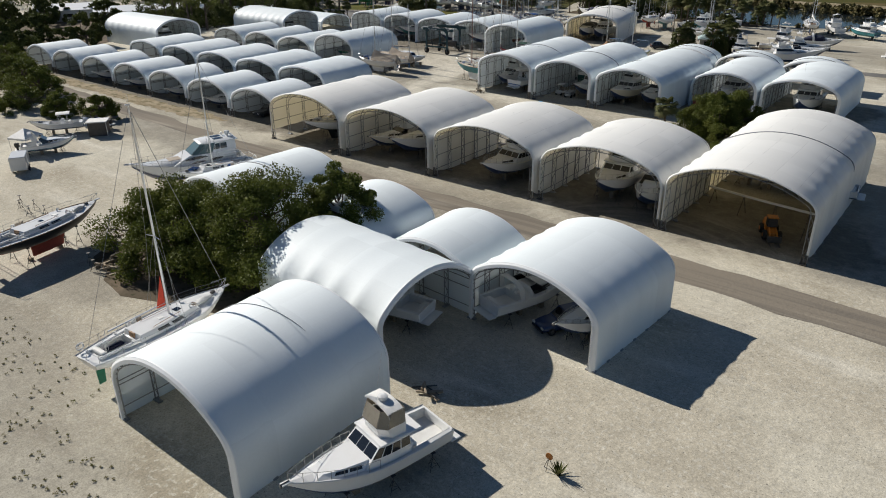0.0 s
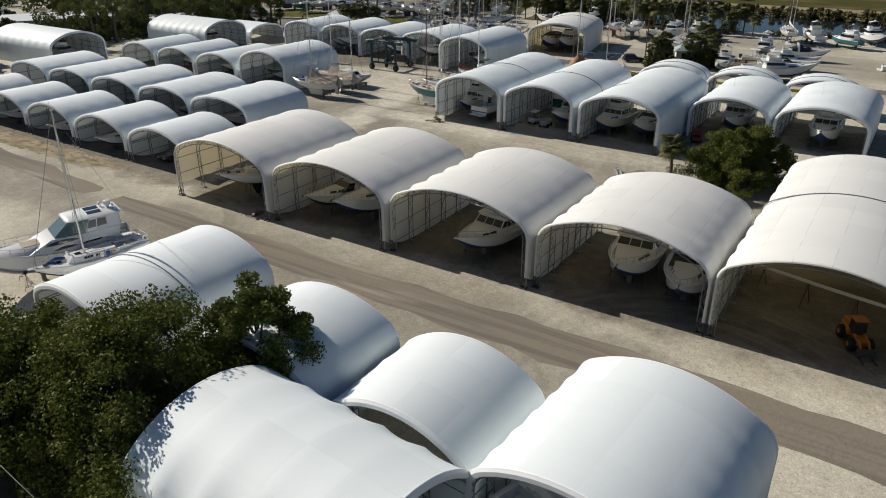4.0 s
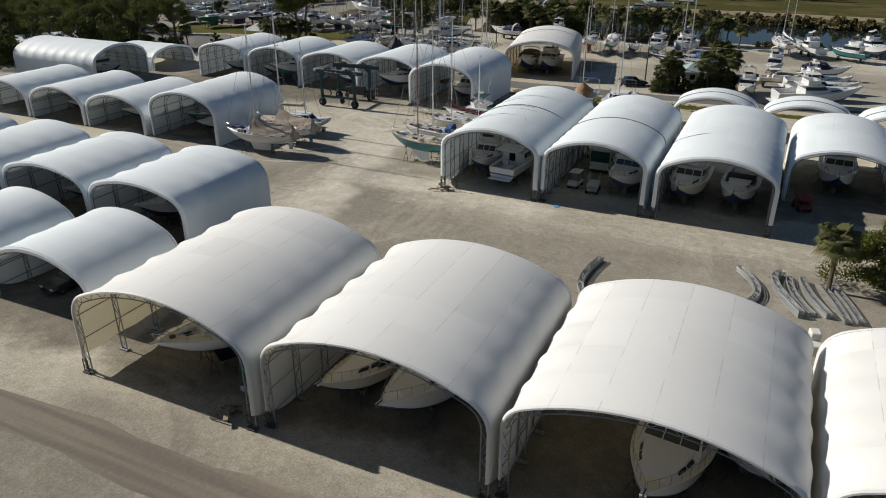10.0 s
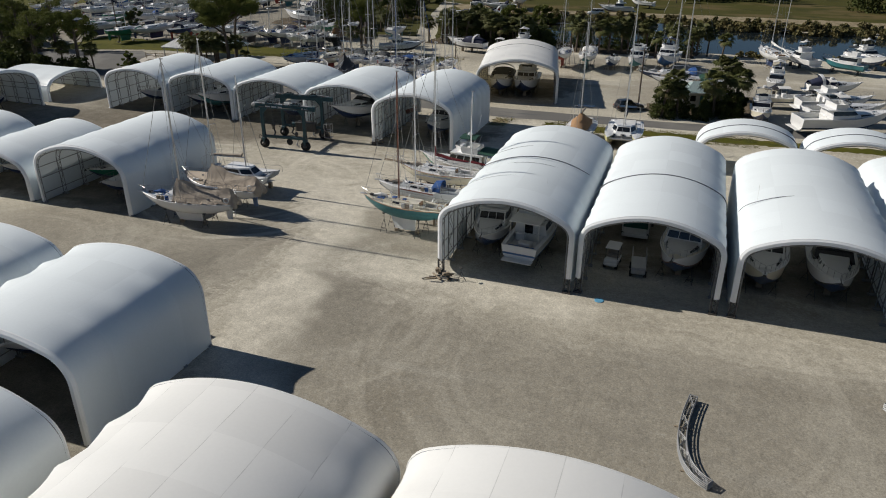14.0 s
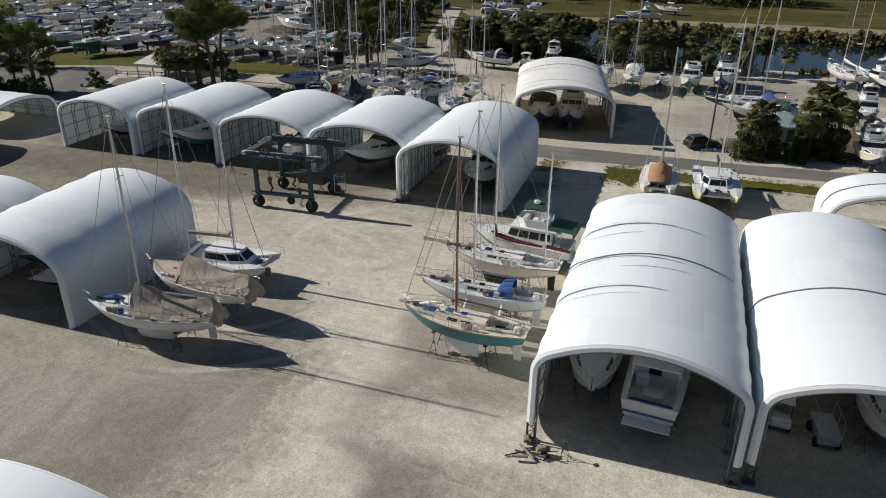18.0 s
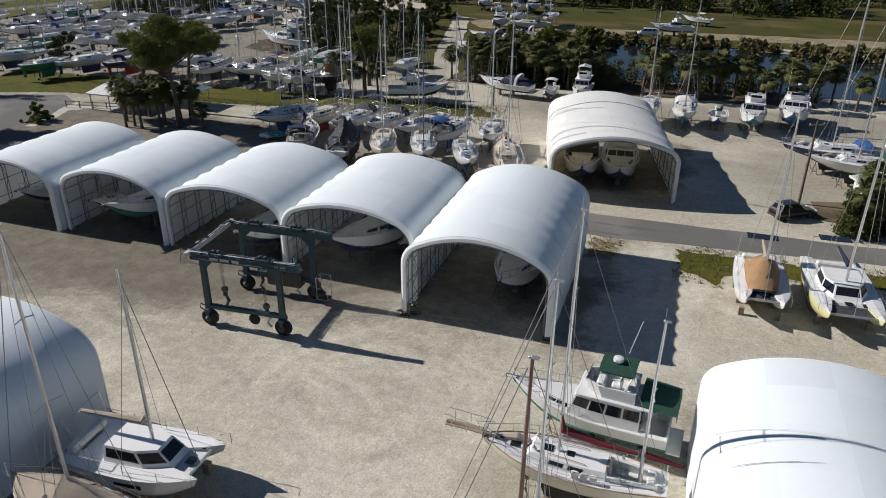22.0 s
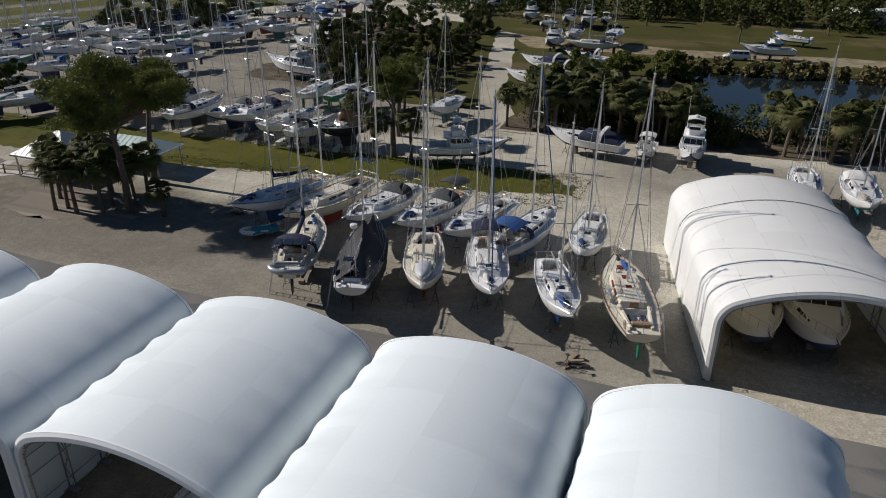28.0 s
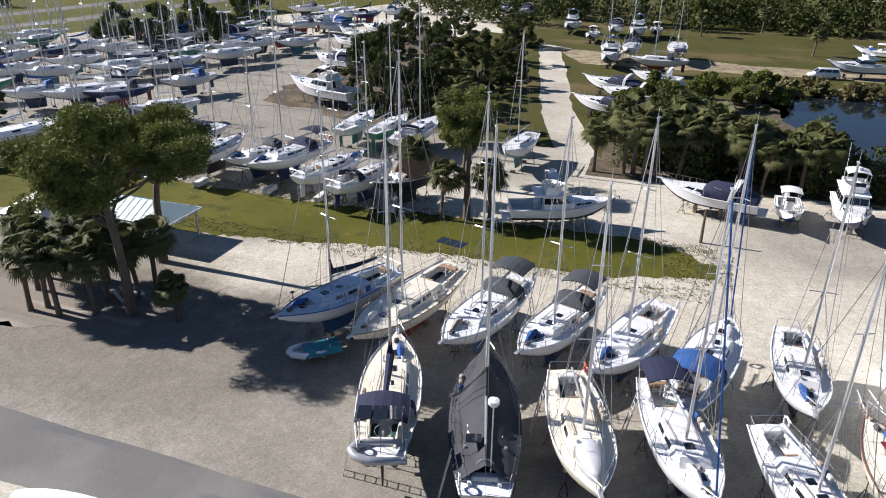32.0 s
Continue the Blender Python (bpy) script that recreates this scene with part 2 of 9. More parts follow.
def blend_material(name, layers, rough=0.95, bump=0.5):
    """Ground: layers of (colour, noise scale, low, high) laid over one another by noise in world space."""
    m = bpy.data.materials.new(name)
    m.use_nodes = True
    n, l = m.node_tree.nodes, m.node_tree.links
    p = n["Principled BSDF"]
    p.inputs["Roughness"].default_value = rough
    p.inputs["Specular IOR Level"].default_value = 0.12
    geo = n.new("ShaderNodeNewGeometry")
    out = None
    for color, sc, lo, hi, stretch in layers:
        if out is None:
            rgb = n.new("ShaderNodeRGB")
            rgb.outputs[0].default_value = (*color, 1)
            out = rgb.outputs[0]
            continue
        mp, t, r, mx = (n.new(k) for k in ("ShaderNodeMapping", "ShaderNodeTexNoise", "ShaderNodeMapRange", "ShaderNodeMix"))
        mx.data_type = "RGBA"
        mp.inputs["Scale"].default_value = stretch
        t.inputs["Scale"].default_value, t.inputs["Detail"].default_value = sc, 6
        r.inputs[1].default_value, r.inputs[2].default_value = lo, hi
        r.interpolation_type = "SMOOTHSTEP"
        l.new(geo.outputs["Position"], mp.inputs[0])
        l.new(mp.outputs[0], t.inputs["Vector"])
        l.new(t.outputs[0], r.inputs[0])
        l.new(r.outputs[0], mx.inputs["Factor"])
        l.new(out, mx.inputs["A"])
        mx.inputs["B"].default_value = (*color, 1)
        out = mx.outputs["Result"]
    f, b = n.new("ShaderNodeTexNoise"), n.new("ShaderNodeBump")
    f.inputs["Scale"].default_value, f.inputs["Detail"].default_value = 2.5, 8
    l.new(geo.outputs["Position"], f.inputs["Vector"])
    b.inputs["Strength"].default_value, b.inputs["Distance"].default_value = bump, 0.08
    l.new(f.outputs[0], b.inputs["Height"])
    l.new(b.outputs[0], p.inputs["Normal"])
    l.new(out, p.inputs["Base Color"])
    return m, out


ONE = (1, 1, 1)
C_CHAR = mat("charcoal_canvas", (0.035, 0.036, 0.040), 0.8, vary=0.3, scale=1.2, fine=20, bump=0.3)
SAND, sand_out = blend_material("crushed_shell", [
    ((0.47, 0.42, 0.345), 0, 0, 0, ONE),
    ((0.56, 0.515, 0.435), 0.045, 0.42, 0.62, ONE),
    ((0.35, 0.305, 0.24), 0.07, 0.54, 0.70, (1, 1.6, 1)),
    ((0.60, 0.555, 0.485), 0.25, 0.55, 0.75, (0.25, 1.2, 1)),
    ((0.39, 0.36, 0.31), 0.9, 0.62, 0.76, ONE),
    ((0.53, 0.49, 0.425), 3.0, 0.52, 0.66, ONE),
    ((0.22, 0.20, 0.165), 6.0, 0.60, 0.72, ONE)])


def yard_zones(m, out):
    """Areas of gravel, darkened ground and paler wheel tracks, laid over the crushed shell by their place in the yard.
    """
    n, l = m.node_tree.nodes, m.node_tree.links
    geo, warp, wsub, wadd = (n.new(k) for k in ("ShaderNodeNewGeometry", "ShaderNodeTexNoise", "ShaderNodeVectorMath", "ShaderNodeVectorMath"))
    warp.inputs["Scale"].default_value, warp.inputs["Detail"].default_value = 0.12, 5
    l.new(geo.outputs["Position"], warp.inputs["Vector"])
    wsub.operation, wadd.operation = "MULTIPLY_ADD", "ADD"
    l.new(warp.outputs["Color"], wsub.inputs[0])
    wsub.inputs[1].default_value, wsub.inputs[2].default_value = (9, 9, 0), (-4.5, -4.5, 0)
    l.new(geo.outputs["Position"], wadd.inputs[0])
    l.new(wsub.outputs[0], wadd.inputs[1])
    rag, rsub, radd = (n.new(k) for k in ("ShaderNodeTexNoise", "ShaderNodeVectorMath", "ShaderNodeVectorMath"))
    rag.inputs["Scale"].default_value, rag.inputs["Detail"].default_value, rag.inputs["Roughness"].default_value = 0.8, 7, 0.7
    l.new(geo.outputs["Position"], rag.inputs["Vector"])
    rsub.operation, radd.operation = "MULTIPLY_ADD", "ADD"
    l.new(rag.outputs["Color"], rsub.inputs[0])
    rsub.inputs[1].default_value, rsub.inputs[2].default_value = (4, 4, 0), (-2, -2, 0)
    l.new(wadd.outputs[0], radd.inputs[0])
    l.new(rsub.outputs[0], radd.inputs[1])
    pos = radd.outputs[0]
    streak, smap, srange = (n.new(k) for k in ("ShaderNodeTexNoise", "ShaderNodeMapping", "ShaderNodeMapRange"))
    streak.inputs["Scale"].default_value, streak.inputs["Detail"].default_value = 0.7, 6
    l.new(geo.outputs["Position"], streak.inputs["Vector"])
    srange.inputs[1].default_value, srange.inputs[2].default_value, srange.inputs[3].default_value, srange.inputs[4].default_value = 0.36, 0.64, 0.70, 1.0
    l.new(streak.outputs[0], srange.inputs[0])

    def lay(mask, color, amount):
        nonlocal out
        mul, mul2, mx = n.new("ShaderNodeMath"), n.new("ShaderNodeMath"), n.new("ShaderNodeMix")
        mul.operation = mul2.operation = "MULTIPLY"
        mx.data_type = "RGBA"
        l.new(mask, mul.inputs[0])
        mul.inputs[1].default_value = amount
        l.new(mul.outputs[0], mul2.inputs[0])
        l.new(srange.outputs[0], mul2.inputs[1])
        l.new(mul2.outputs[0], mx.inputs["Factor"])
        l.new(out, mx.inputs["A"])
        mx.inputs["B"].default_value = (*color, 1)
        out = mx.outputs["Result"]

    def near(a, b, r0, r1):
        """1 close to the line from a to b, 0 beyond r1."""
        sub, dot, div, sc, dist, mr = (n.new(k) for k in ("ShaderNodeVectorMath", "ShaderNodeVectorMath", "ShaderNodeMath", "ShaderNodeVectorMath", "ShaderNodeVectorMath", "ShaderNodeMapRange"))
        d = (b[0] - a[0], b[1] - a[1], 0)
        flat = n.new("ShaderNodeVectorMath")
        flat.operation = "MULTIPLY"
        flat.inputs[1].default_value = (1, 1, 0)
        l.new(pos, flat.inputs[0])
        sub.operation, dot.operation, div.operation, sc.operation, dist.operation = "SUBTRACT", "DOT_PRODUCT", "DIVIDE", "SCALE", "DISTANCE"
        l.new(flat.outputs[0], sub.inputs[0])
        sub.inputs[1].default_value = (a[0], a[1], 0)
        l.new(sub.outputs[0], dot.inputs[0])
        dot.inputs[1].default_value = d
        l.new(dot.outputs["Value"], div.inputs[0])
        div.inputs[1].default_value, div.use_clamp = d[0] ** 2 + d[1] ** 2, True
        sc.inputs[0].default_value = d
        l.new(div.outputs[0], sc.inputs["Scale"])
        l.new(sub.outputs[0], dist.inputs[0])
        l.new(sc.outputs[0], dist.inputs[1])
        mr.interpolation_type = "SMOOTHSTEP"
        mr.inputs[1].default_value, mr.inputs[2].default_value, mr.inputs[3].default_value, mr.inputs[4].default_value = r0, r1, 1, 0
        l.new(dist.outputs["Value"], mr.inputs[0])
        return mr.outputs[0]
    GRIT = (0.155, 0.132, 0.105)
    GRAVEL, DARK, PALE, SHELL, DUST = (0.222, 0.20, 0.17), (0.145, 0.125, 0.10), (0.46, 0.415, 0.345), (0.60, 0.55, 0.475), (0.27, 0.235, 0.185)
    lay(near((-90, 97), (-5, 97), 10, 20), GRAVEL, 0.8)
    # shed-row floor: darker soil, with some of the inside shade painted in
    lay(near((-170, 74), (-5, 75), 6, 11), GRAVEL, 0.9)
    lay(near((-160, 132), (-122, 134), 12, 24), GRIT, 0.8)
    lay(near((-114, 136), (-100, 138), 5, 12), GRAVEL, 0.7)
    lay(near((-112, 104), (-86, 112), 7, 20), GRAVEL, 0.75)
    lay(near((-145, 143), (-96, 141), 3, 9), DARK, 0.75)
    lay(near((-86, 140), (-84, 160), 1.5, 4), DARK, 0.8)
    lay(near((-128, 172), (-96, 173), 3, 9), GRAVEL, 0.6)
    lay(near((-60, 27), (-66, 32), 3, 7), GRAVEL, 0.7)
    lay(near((-110, 59), (-28, 59), 4, 8), GRAVEL, 0.8)
    lay(near((-86, 53), (-74, 60), 3, 8), GRAVEL, 0.6)
    lay(near((-100, 211), (-40, 214), 4, 11), GRAVEL, 0.75)
    lay(near((-62, 186), (-28, 190), 8, 18), GRAVEL, 0.6)
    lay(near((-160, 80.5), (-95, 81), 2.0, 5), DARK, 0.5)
    def streaks(turn, across, along):
        """Grain drawn out along one direction, like wheel tracks."""
        mp, t, r = n.new("ShaderNodeMapping"), n.new("ShaderNodeTexNoise"), n.new("ShaderNodeMapRange")
        mp.vector_type = "TEXTURE"
        mp.inputs["Rotation"].default_value, mp.inputs["Scale"].default_value = (0, 0, turn), (along, across, 1)
        l.new(pos, mp.inputs[0])
        l.new(mp.outputs[0], t.inputs["Vector"])
        t.inputs["Scale"].default_value, t.inputs["Detail"].default_value, t.inputs["Roughness"].default_value = 1.0, 5, 0.65
        r.inputs[1].default_value, r.inputs[2].default_value = 0.40, 0.62
        l.new(t.outputs[0], r.inputs[0])
        return r.outputs[0]

    def both(a, b):
        mul = n.new("ShaderNodeMath")
        mul.operation = "MULTIPLY"
        l.new(a, mul.inputs[0])
        l.new(b, mul.inputs[1])
        return mul.outputs[0]

    def turning(c, r0, r1):
        """Arcs left by wheels that turned round a point."""
        dist, sep, cmb, t, r, band = (n.new(k) for k in ("ShaderNodeVectorMath", "ShaderNodeSeparateXYZ", "ShaderNodeCombineXYZ", "ShaderNodeTexNoise", "ShaderNodeMapRange", "ShaderNodeMapRange"))
        dist.operation = "DISTANCE"
        l.new(geo.outputs["Position"], dist.inputs[0])
        dist.inputs[1].default_value = (*c, 0)
        mp = n.new("ShaderNodeVectorMath")
        mp.operation = "MULTIPLY"
        mp.inputs[1].default_value = (0.14, 0.14, 0)
        l.new(geo.outputs["Position"], mp.inputs[0])
        l.new(mp.outputs[0], sep.inputs[0])
        l.new(dist.outputs["Value"], cmb.inputs[0])
        l.new(sep.outputs[0], cmb.inputs[1])
        l.new(sep.outputs[1], cmb.inputs[2])
        l.new(cmb.outputs[0], t.inputs["Vector"])
        t.inputs["Scale"].default_value, t.inputs["Detail"].default_value = 0.8, 5
        r.inputs[1].default_value, r.inputs[2].default_value = 0.47, 0.60
        l.new(t.outputs[0], r.inputs[0])
        w = n.new("ShaderNodeMath")
        w.operation = "PINGPONG"
        band.interpolation_type = "SMOOTHSTEP"
        off = n.new("ShaderNodeMath")
        off.operation = "SUBTRACT"
        l.new(dist.outputs["Value"], off.inputs[0])
        off.inputs[1].default_value = (r0 + r1) / 2
        ab = n.new("ShaderNodeMath")
        ab.operation = "ABSOLUTE"
        l.new(off.outputs[0], ab.inputs[0])
        band.inputs[1].default_value, band.inputs[2].default_value, band.inputs[3].default_value, band.inputs[4].default_value = (r1 - r0) * 0.25, (r1 - r0) * 0.55, 1, 0
        l.new(ab.outputs[0], band.inputs[0])
        n.remove(w)
        return both(r.outputs[0], band.outputs[0])
    lay(near((-102, 66), (-86, 65.5), 2.5, 6), PALE, 0.8)
    # far yard: grey gravel, with shadows between the crowded boats painted in
    lay(near((-260, 215), (-185, 245), 40, 62), GRAVEL, 0.9)
    lay(near((-64, 13), (-42, 8), 5, 13), GRAVEL, 0.6)
    lay(near((-178, 222), (-140, 226), 10, 22), GRAVEL, 0.55)
    # floors of the shed rows: dark dirt deepened by painted interior shade
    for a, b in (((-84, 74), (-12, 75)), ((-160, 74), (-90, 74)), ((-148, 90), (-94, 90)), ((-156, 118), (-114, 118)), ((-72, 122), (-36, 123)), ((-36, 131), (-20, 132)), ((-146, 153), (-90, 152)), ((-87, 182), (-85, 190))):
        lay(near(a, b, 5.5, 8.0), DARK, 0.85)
    lay(near((-165, 175), (-104, 174), 6, 15), GRAVEL, 0.6)
    # below pine and palms: brown litter and the trees' shade painted as one tone
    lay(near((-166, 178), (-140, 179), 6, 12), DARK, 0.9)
    lay(near((-190, 196), (-150, 200), 4, 10), GRAVEL, 0.9)
    for a, b, w in (((-78, 106.5), (-15, 107.5), 1.6), ((-90, 92), (-93, 118), 1.2), ((-93, 118), (-101, 134), 1.0), ((-101, 136), (-125, 133), 1.2), ((-93, 120), (-84, 138), 1.0), ((-140, 160.5), (-60, 157), 2.0)):
        turn = math.atan2(b[1] - a[1], b[0] - a[0])
        lay(near(a, b, w, w + 3.5), PALE, 0.6)
        lay(both(near(a, b, w + 1.0, w + 5.0), streaks(turn, 1.1, 14)), SHELL, 0.55)
        lay(both(near(a, b, w + 2.0, w + 6.0), streaks(turn, 0.6, 9)), DUST, 0.25)
    for a, b in (((-85, 90), (-88.8, 103.3)), ((-88.8, 103.3), (-92, 117.6)), ((-92, 117.6), (-100, 126.4)), ((-100, 126.4), (-116, 130.5)), ((-92, 117), (-90, 134)), ((-84, 109.6), (-66, 107.4))):
        lay(near(a, b, 0.8, 4.2), SHELL, 0.9)
    lay(near((-108, 129), (-95, 133), 5, 11), PALE, 0.75)
    lay(both(near((-112, 130), (-94, 135), 6, 12), streaks(0.25, 0.7, 8)), SHELL, 0.6)
    for c, r0, r1 in (((-97, 132), 2.5, 9), ((-104, 122), 5, 15), ((-99, 139), 3, 10), ((-84, 100), 4, 13), ((-118, 100), 6, 16), ((-80, 57), 5, 14), ((-24, 60), 6, 16), ((-120, 186), 6, 18), ((-60, 100), 10, 22)):
        lay(turning(c, r0, r1), SHELL, 0.75 if 120 < c[1] < 133 else 0.2)
    lay(near((-81.5, 143), (-81.5, 157), 2.6, 4.6), SHELL, 0.9)
    lay(near((-150, 174), (-126, 173), 4, 11), GRAVEL, 0.6)
    # grit and pebbles over everything, pale and dark
    for sc, lo, hi, rg in ((0.35, 0.93, 1.07, 0.7), (1.6, 0.86, 1.12, 0.85), (7.0, 0.76, 1.22, 0.85)):
        t, r, mx = n.new("ShaderNodeTexNoise"), n.new("ShaderNodeMapRange"), n.new("ShaderNodeVectorMath")
        t.inputs["Scale"].default_value, t.inputs["Detail"].default_value, t.inputs["Roughness"].default_value = sc, 6, rg
        l.new(geo.outputs["Position"], t.inputs["Vector"])
        r.inputs[1].default_value, r.inputs[2].default_value, r.inputs[3].default_value, r.inputs[4].default_value = 0.38, 0.62, lo, hi
        l.new(t.outputs[0], r.inputs[0])
        mx.operation = "MULTIPLY"
        l.new(out, mx.inputs[0])
        l.new(r.outputs[0], mx.inputs[1])
        out = mx.outputs[0]
    hue = n.new("ShaderNodeVectorMath")
    hue.operation = "MULTIPLY"
    hue.inputs[1].default_value = (0.985, 1.0, 0.965)
    l.new(out, hue.inputs[0])
    l.new(hue.outputs[0], n["Principled BSDF"].inputs["Base Color"])


yard_zones(SAND, sand_out)
DIRT, _ = blend_material("packed_dirt", [
    ((0.23, 0.20, 0.16), 0, 0, 0, ONE),
    ((0.17, 0.15, 0.125), 0.6, 0.45, 0.62, (0.06, 1.6, 1)),
    ((0.33, 0.295, 0.24), 0.5, 0.56, 0.72, (0.10, 1.2, 1)),
    ((0.14, 0.125, 0.10), 5.0, 0.6, 0.8, ONE)])
ASPHALT, _ = blend_material("worn_asphalt", [
    ((0.155, 0.15, 0.14), 0, 0, 0, ONE),
    ((0.205, 0.197, 0.18), 0.12, 0.45, 0.65, ONE),
    ((0.13, 0.13, 0.13), 0.8, 0.55, 0.7, (0.2, 1, 1)),
    ((0.26, 0.25, 0.23), 8.0, 0.6, 0.8, ONE)], 0.9, 0.25)
GRASS, _ = blend_material("mown_grass", [
    ((0.078, 0.080, 0.010), 0, 0, 0, ONE),
    ((0.105, 0.096, 0.016), 0.08, 0.42, 0.62, ONE),
    ((0.055, 0.060, 0.014), 0.5, 0.5, 0.7, ONE),
    ((0.16, 0.145, 0.065), 1.3, 0.62, 0.76, ONE)])
FIELD, _ = blend_material("dry_field", [
    ((0.066, 0.064, 0.016), 0, 0, 0, ONE),
    ((0.120, 0.092, 0.040), 0.03, 0.50, 0.64, (1, 2.2, 1)),
    ((0.048, 0.050, 0.014), 0.15, 0.5, 0.7, ONE),
    ((0.115, 0.105, 0.05), 0.6, 0.6, 0.75, ONE)])
DRYGRASS, _ = blend_material("trampled_dry_grass", [
    ((0.25, 0.20, 0.125), 0, 0, 0, ONE),
    ((0.33, 0.275, 0.185), 0.4, 0.42, 0.60, ONE),
    ((0.13, 0.115, 0.06), 0.9, 0.50, 0.66, (0.6, 1.4, 1)),
    ((0.36, 0.31, 0.22), 2.5, 0.55, 0.70, ONE)])
SOIL, _ = blend_material("leaf_litter", [
    ((0.10, 0.08, 0.055), 0, 0, 0, ONE),
    ((0.17, 0.13, 0.09), 0.3, 0.45, 0.65, ONE),
    ((0.06, 0.055, 0.03), 1.5, 0.52, 0.7, ONE)])
C_PATH = mat("pale_concrete", (0.50, 0.46, 0.40), 0.9, vary=0.2, scale=0.8, bump=0.2)
STRAW = mat("dry_grass_blades", (0.20, 0.18, 0.075), 0.9, vary=0.4, scale=0.6, fine=5.0, dirt=(0.13, 0.145, 0.045), translucent=0.2)
WATER = mat("dark_canal_water", (0.012, 0.018, 0.022), 0.06, vary=0.1, scale=0.2, fine=1.5, bump=0.06)
WATER.node_tree.nodes["Principled BSDF"].inputs["IOR"].default_value = 1.33
STRAW.node_tree.nodes["Principled BSDF"].inputs["Specular IOR Level"].default_value = 0.2

# ---- small kit for building meshes ----
class Shape:
    """Vertices and faces of one part."""

    def __init__(self):
        self.v, self.f = [], []

    def add(self, verts, faces):
        k = len(self.v)
        self.v += [tuple(p) for p in verts]
        self.f += [tuple(i + k for i in f) for f in faces]
        return self

    def loft(self, rings, closed=True, cap0=False, cap1=False):
        n = len(rings[0])
        verts = [p for r in rings for p in r]
        faces = []
        for a in range(len(rings) - 1):
            for b in range(n if closed else n - 1):
                c = (b + 1) % n
                faces.append((a * n + b, a * n + c, (a + 1) * n + c, (a + 1) * n + b))
        if cap0:
            faces.append(tuple(reversed(range(n))))
        if cap1:
            faces.append(tuple(range((len(rings) - 1) * n, len(rings) * n)))
        return self.add(verts, faces)

    def box(self, c, s, bev=0.03, turn=0.0, top=1.0):
        """Box with chamfered edges; c: middle of its base; top: scale of its upper face."""
        hx, hy, h = s[0] / 2, s[1] / 2, s[2]
        b = min(bev, hx * 0.45, hy * 0.45, h * 0.45)
        ca, sa = math.cos(turn), math.sin(turn)

        def ring(x, y, z, q):
            pts = [(-x + q, -y), (x - q, -y), (x, -y + q), (x, y - q), (x - q, y), (-x + q, y), (-x, y - q), (-x, -y + q)]
            return [(c[0] + px * ca - py * sa, c[1] + px * sa + py * ca, c[2] + z) for px, py in pts]
        return self.loft([ring(hx - b, hy - b, 0, b / 2), ring(hx, hy, b, b), ring(hx * top, hy * top, h - b, b), ring(hx * top - b, hy * top - b, h, b / 2)], True, True, True)

    def tube(self, pts, r, n=5, cap=True):
        pts = [Vector(p) for p in pts]
        rad = r if isinstance(r, (list, tuple)) else [r] * len(pts)
        rings = []
        for i, p in enumerate(pts):
            d = (pts[min(i + 1, len(pts) - 1)] - pts[max(i - 1, 0)]).normalized()
            a = d.cross(Vector((0, 0, 1)) if abs(d.z) < 0.95 else Vector((1, 0, 0))).normalized()
            b = d.cross(a)
            rings.append([p + (a * math.cos(2 * math.pi * k / n) + b * math.sin(2 * math.pi * k / n)) * rad[i] for k in range(n)])
        return self.loft(rings, True, cap, cap)

    def wheel(self, c, r, w, axis="x", n=14):
        """Tyre or drum with rounded shoulders about a level axis."""
        rings = []
        for u, q in ((-0.5, 0.55), (-0.5, 0.86), (-0.3, 1), (0.3, 1), (0.5, 0.86), (0.5, 0.55)):
            ring = []
            for k in range(n):
                a = 2 * math.pi * k / n
                p = (u * w, r * q * math.cos(a), r * q * math.sin(a)) if axis == "x" else (r * q * math.cos(a), u * w, r * q * math.sin(a))
                ring.append((c[0] + p[0], c[1] + p[1], c[2] + p[2]))
            rings.append(ring)
        return self.loft(rings, True, True, True)

    def frustum(self, low, high):
        """Solid between two outlines with the same number of points."""
        return self.loft([low, high], True, True, True)

    def plate(self, low, high, edge, v0, v1, e0, e1, out=0.02):
        """A thin raised plate, such as a pane, on one side of the frustum."""
        n = len(low)
        a, b, c, d = (Vector(p) for p in (low[edge], low[(edge + 1) % n], high[(edge + 1) % n], high[edge]))
        mid = sum((Vector(p) for p in low + high), Vector()) / (2 * n)

        def at(e, v):
            return (a.lerp(b, e)).lerp(d.lerp(c, e), v)
        q = [at(e0, v0), at(e1, v0), at(e1, v1), at(e0, v1)]
        nrm = (q[1] - q[0]).cross(q[3] - q[0]).normalized()
        if nrm.dot(q[0] - mid) < 0:
            nrm = -nrm
        self.loft([[p - nrm * 0.01 for p in q], [p + nrm * out for p in q]], True, True, True)
        return self

    def mesh(self, name, smooth=False):
        me = bpy.data.meshes.new(name)
        me.from_pydata(self.v, [], self.f)
        if smooth:
            me.polygons.foreach_set("use_smooth", [True] * len(me.polygons))
        me.update()
        return me


def thing(name, m, label, category, group="", kind=""):
    root = new(name)
    root.matrix_world = m
    root.empty_display_size = 0.3
    return tagged(root, label, category, group, kind)


def part(name, shape, material, parent, label="", smooth=False):
    me = shape if isinstance(shape, bpy.types.Mesh) else shape.mesh(name, smooth)
    if not me.materials:
        me.materials.append(material)
    ob = new(name, me)
    ob.parent = parent
    if label:
        ob["label"] = label
    return ob


def solid(name, shape, material, label, category, m=None, kind="", group="", smooth=False):
    """A thing that is one plain mesh."""
    me = shape.mesh(name, smooth)
    me.materials.append(material)
    ob = new(name, me)
    if m is not None:
        ob.matrix_world = m
    return tagged(ob, label, category, group, kind)


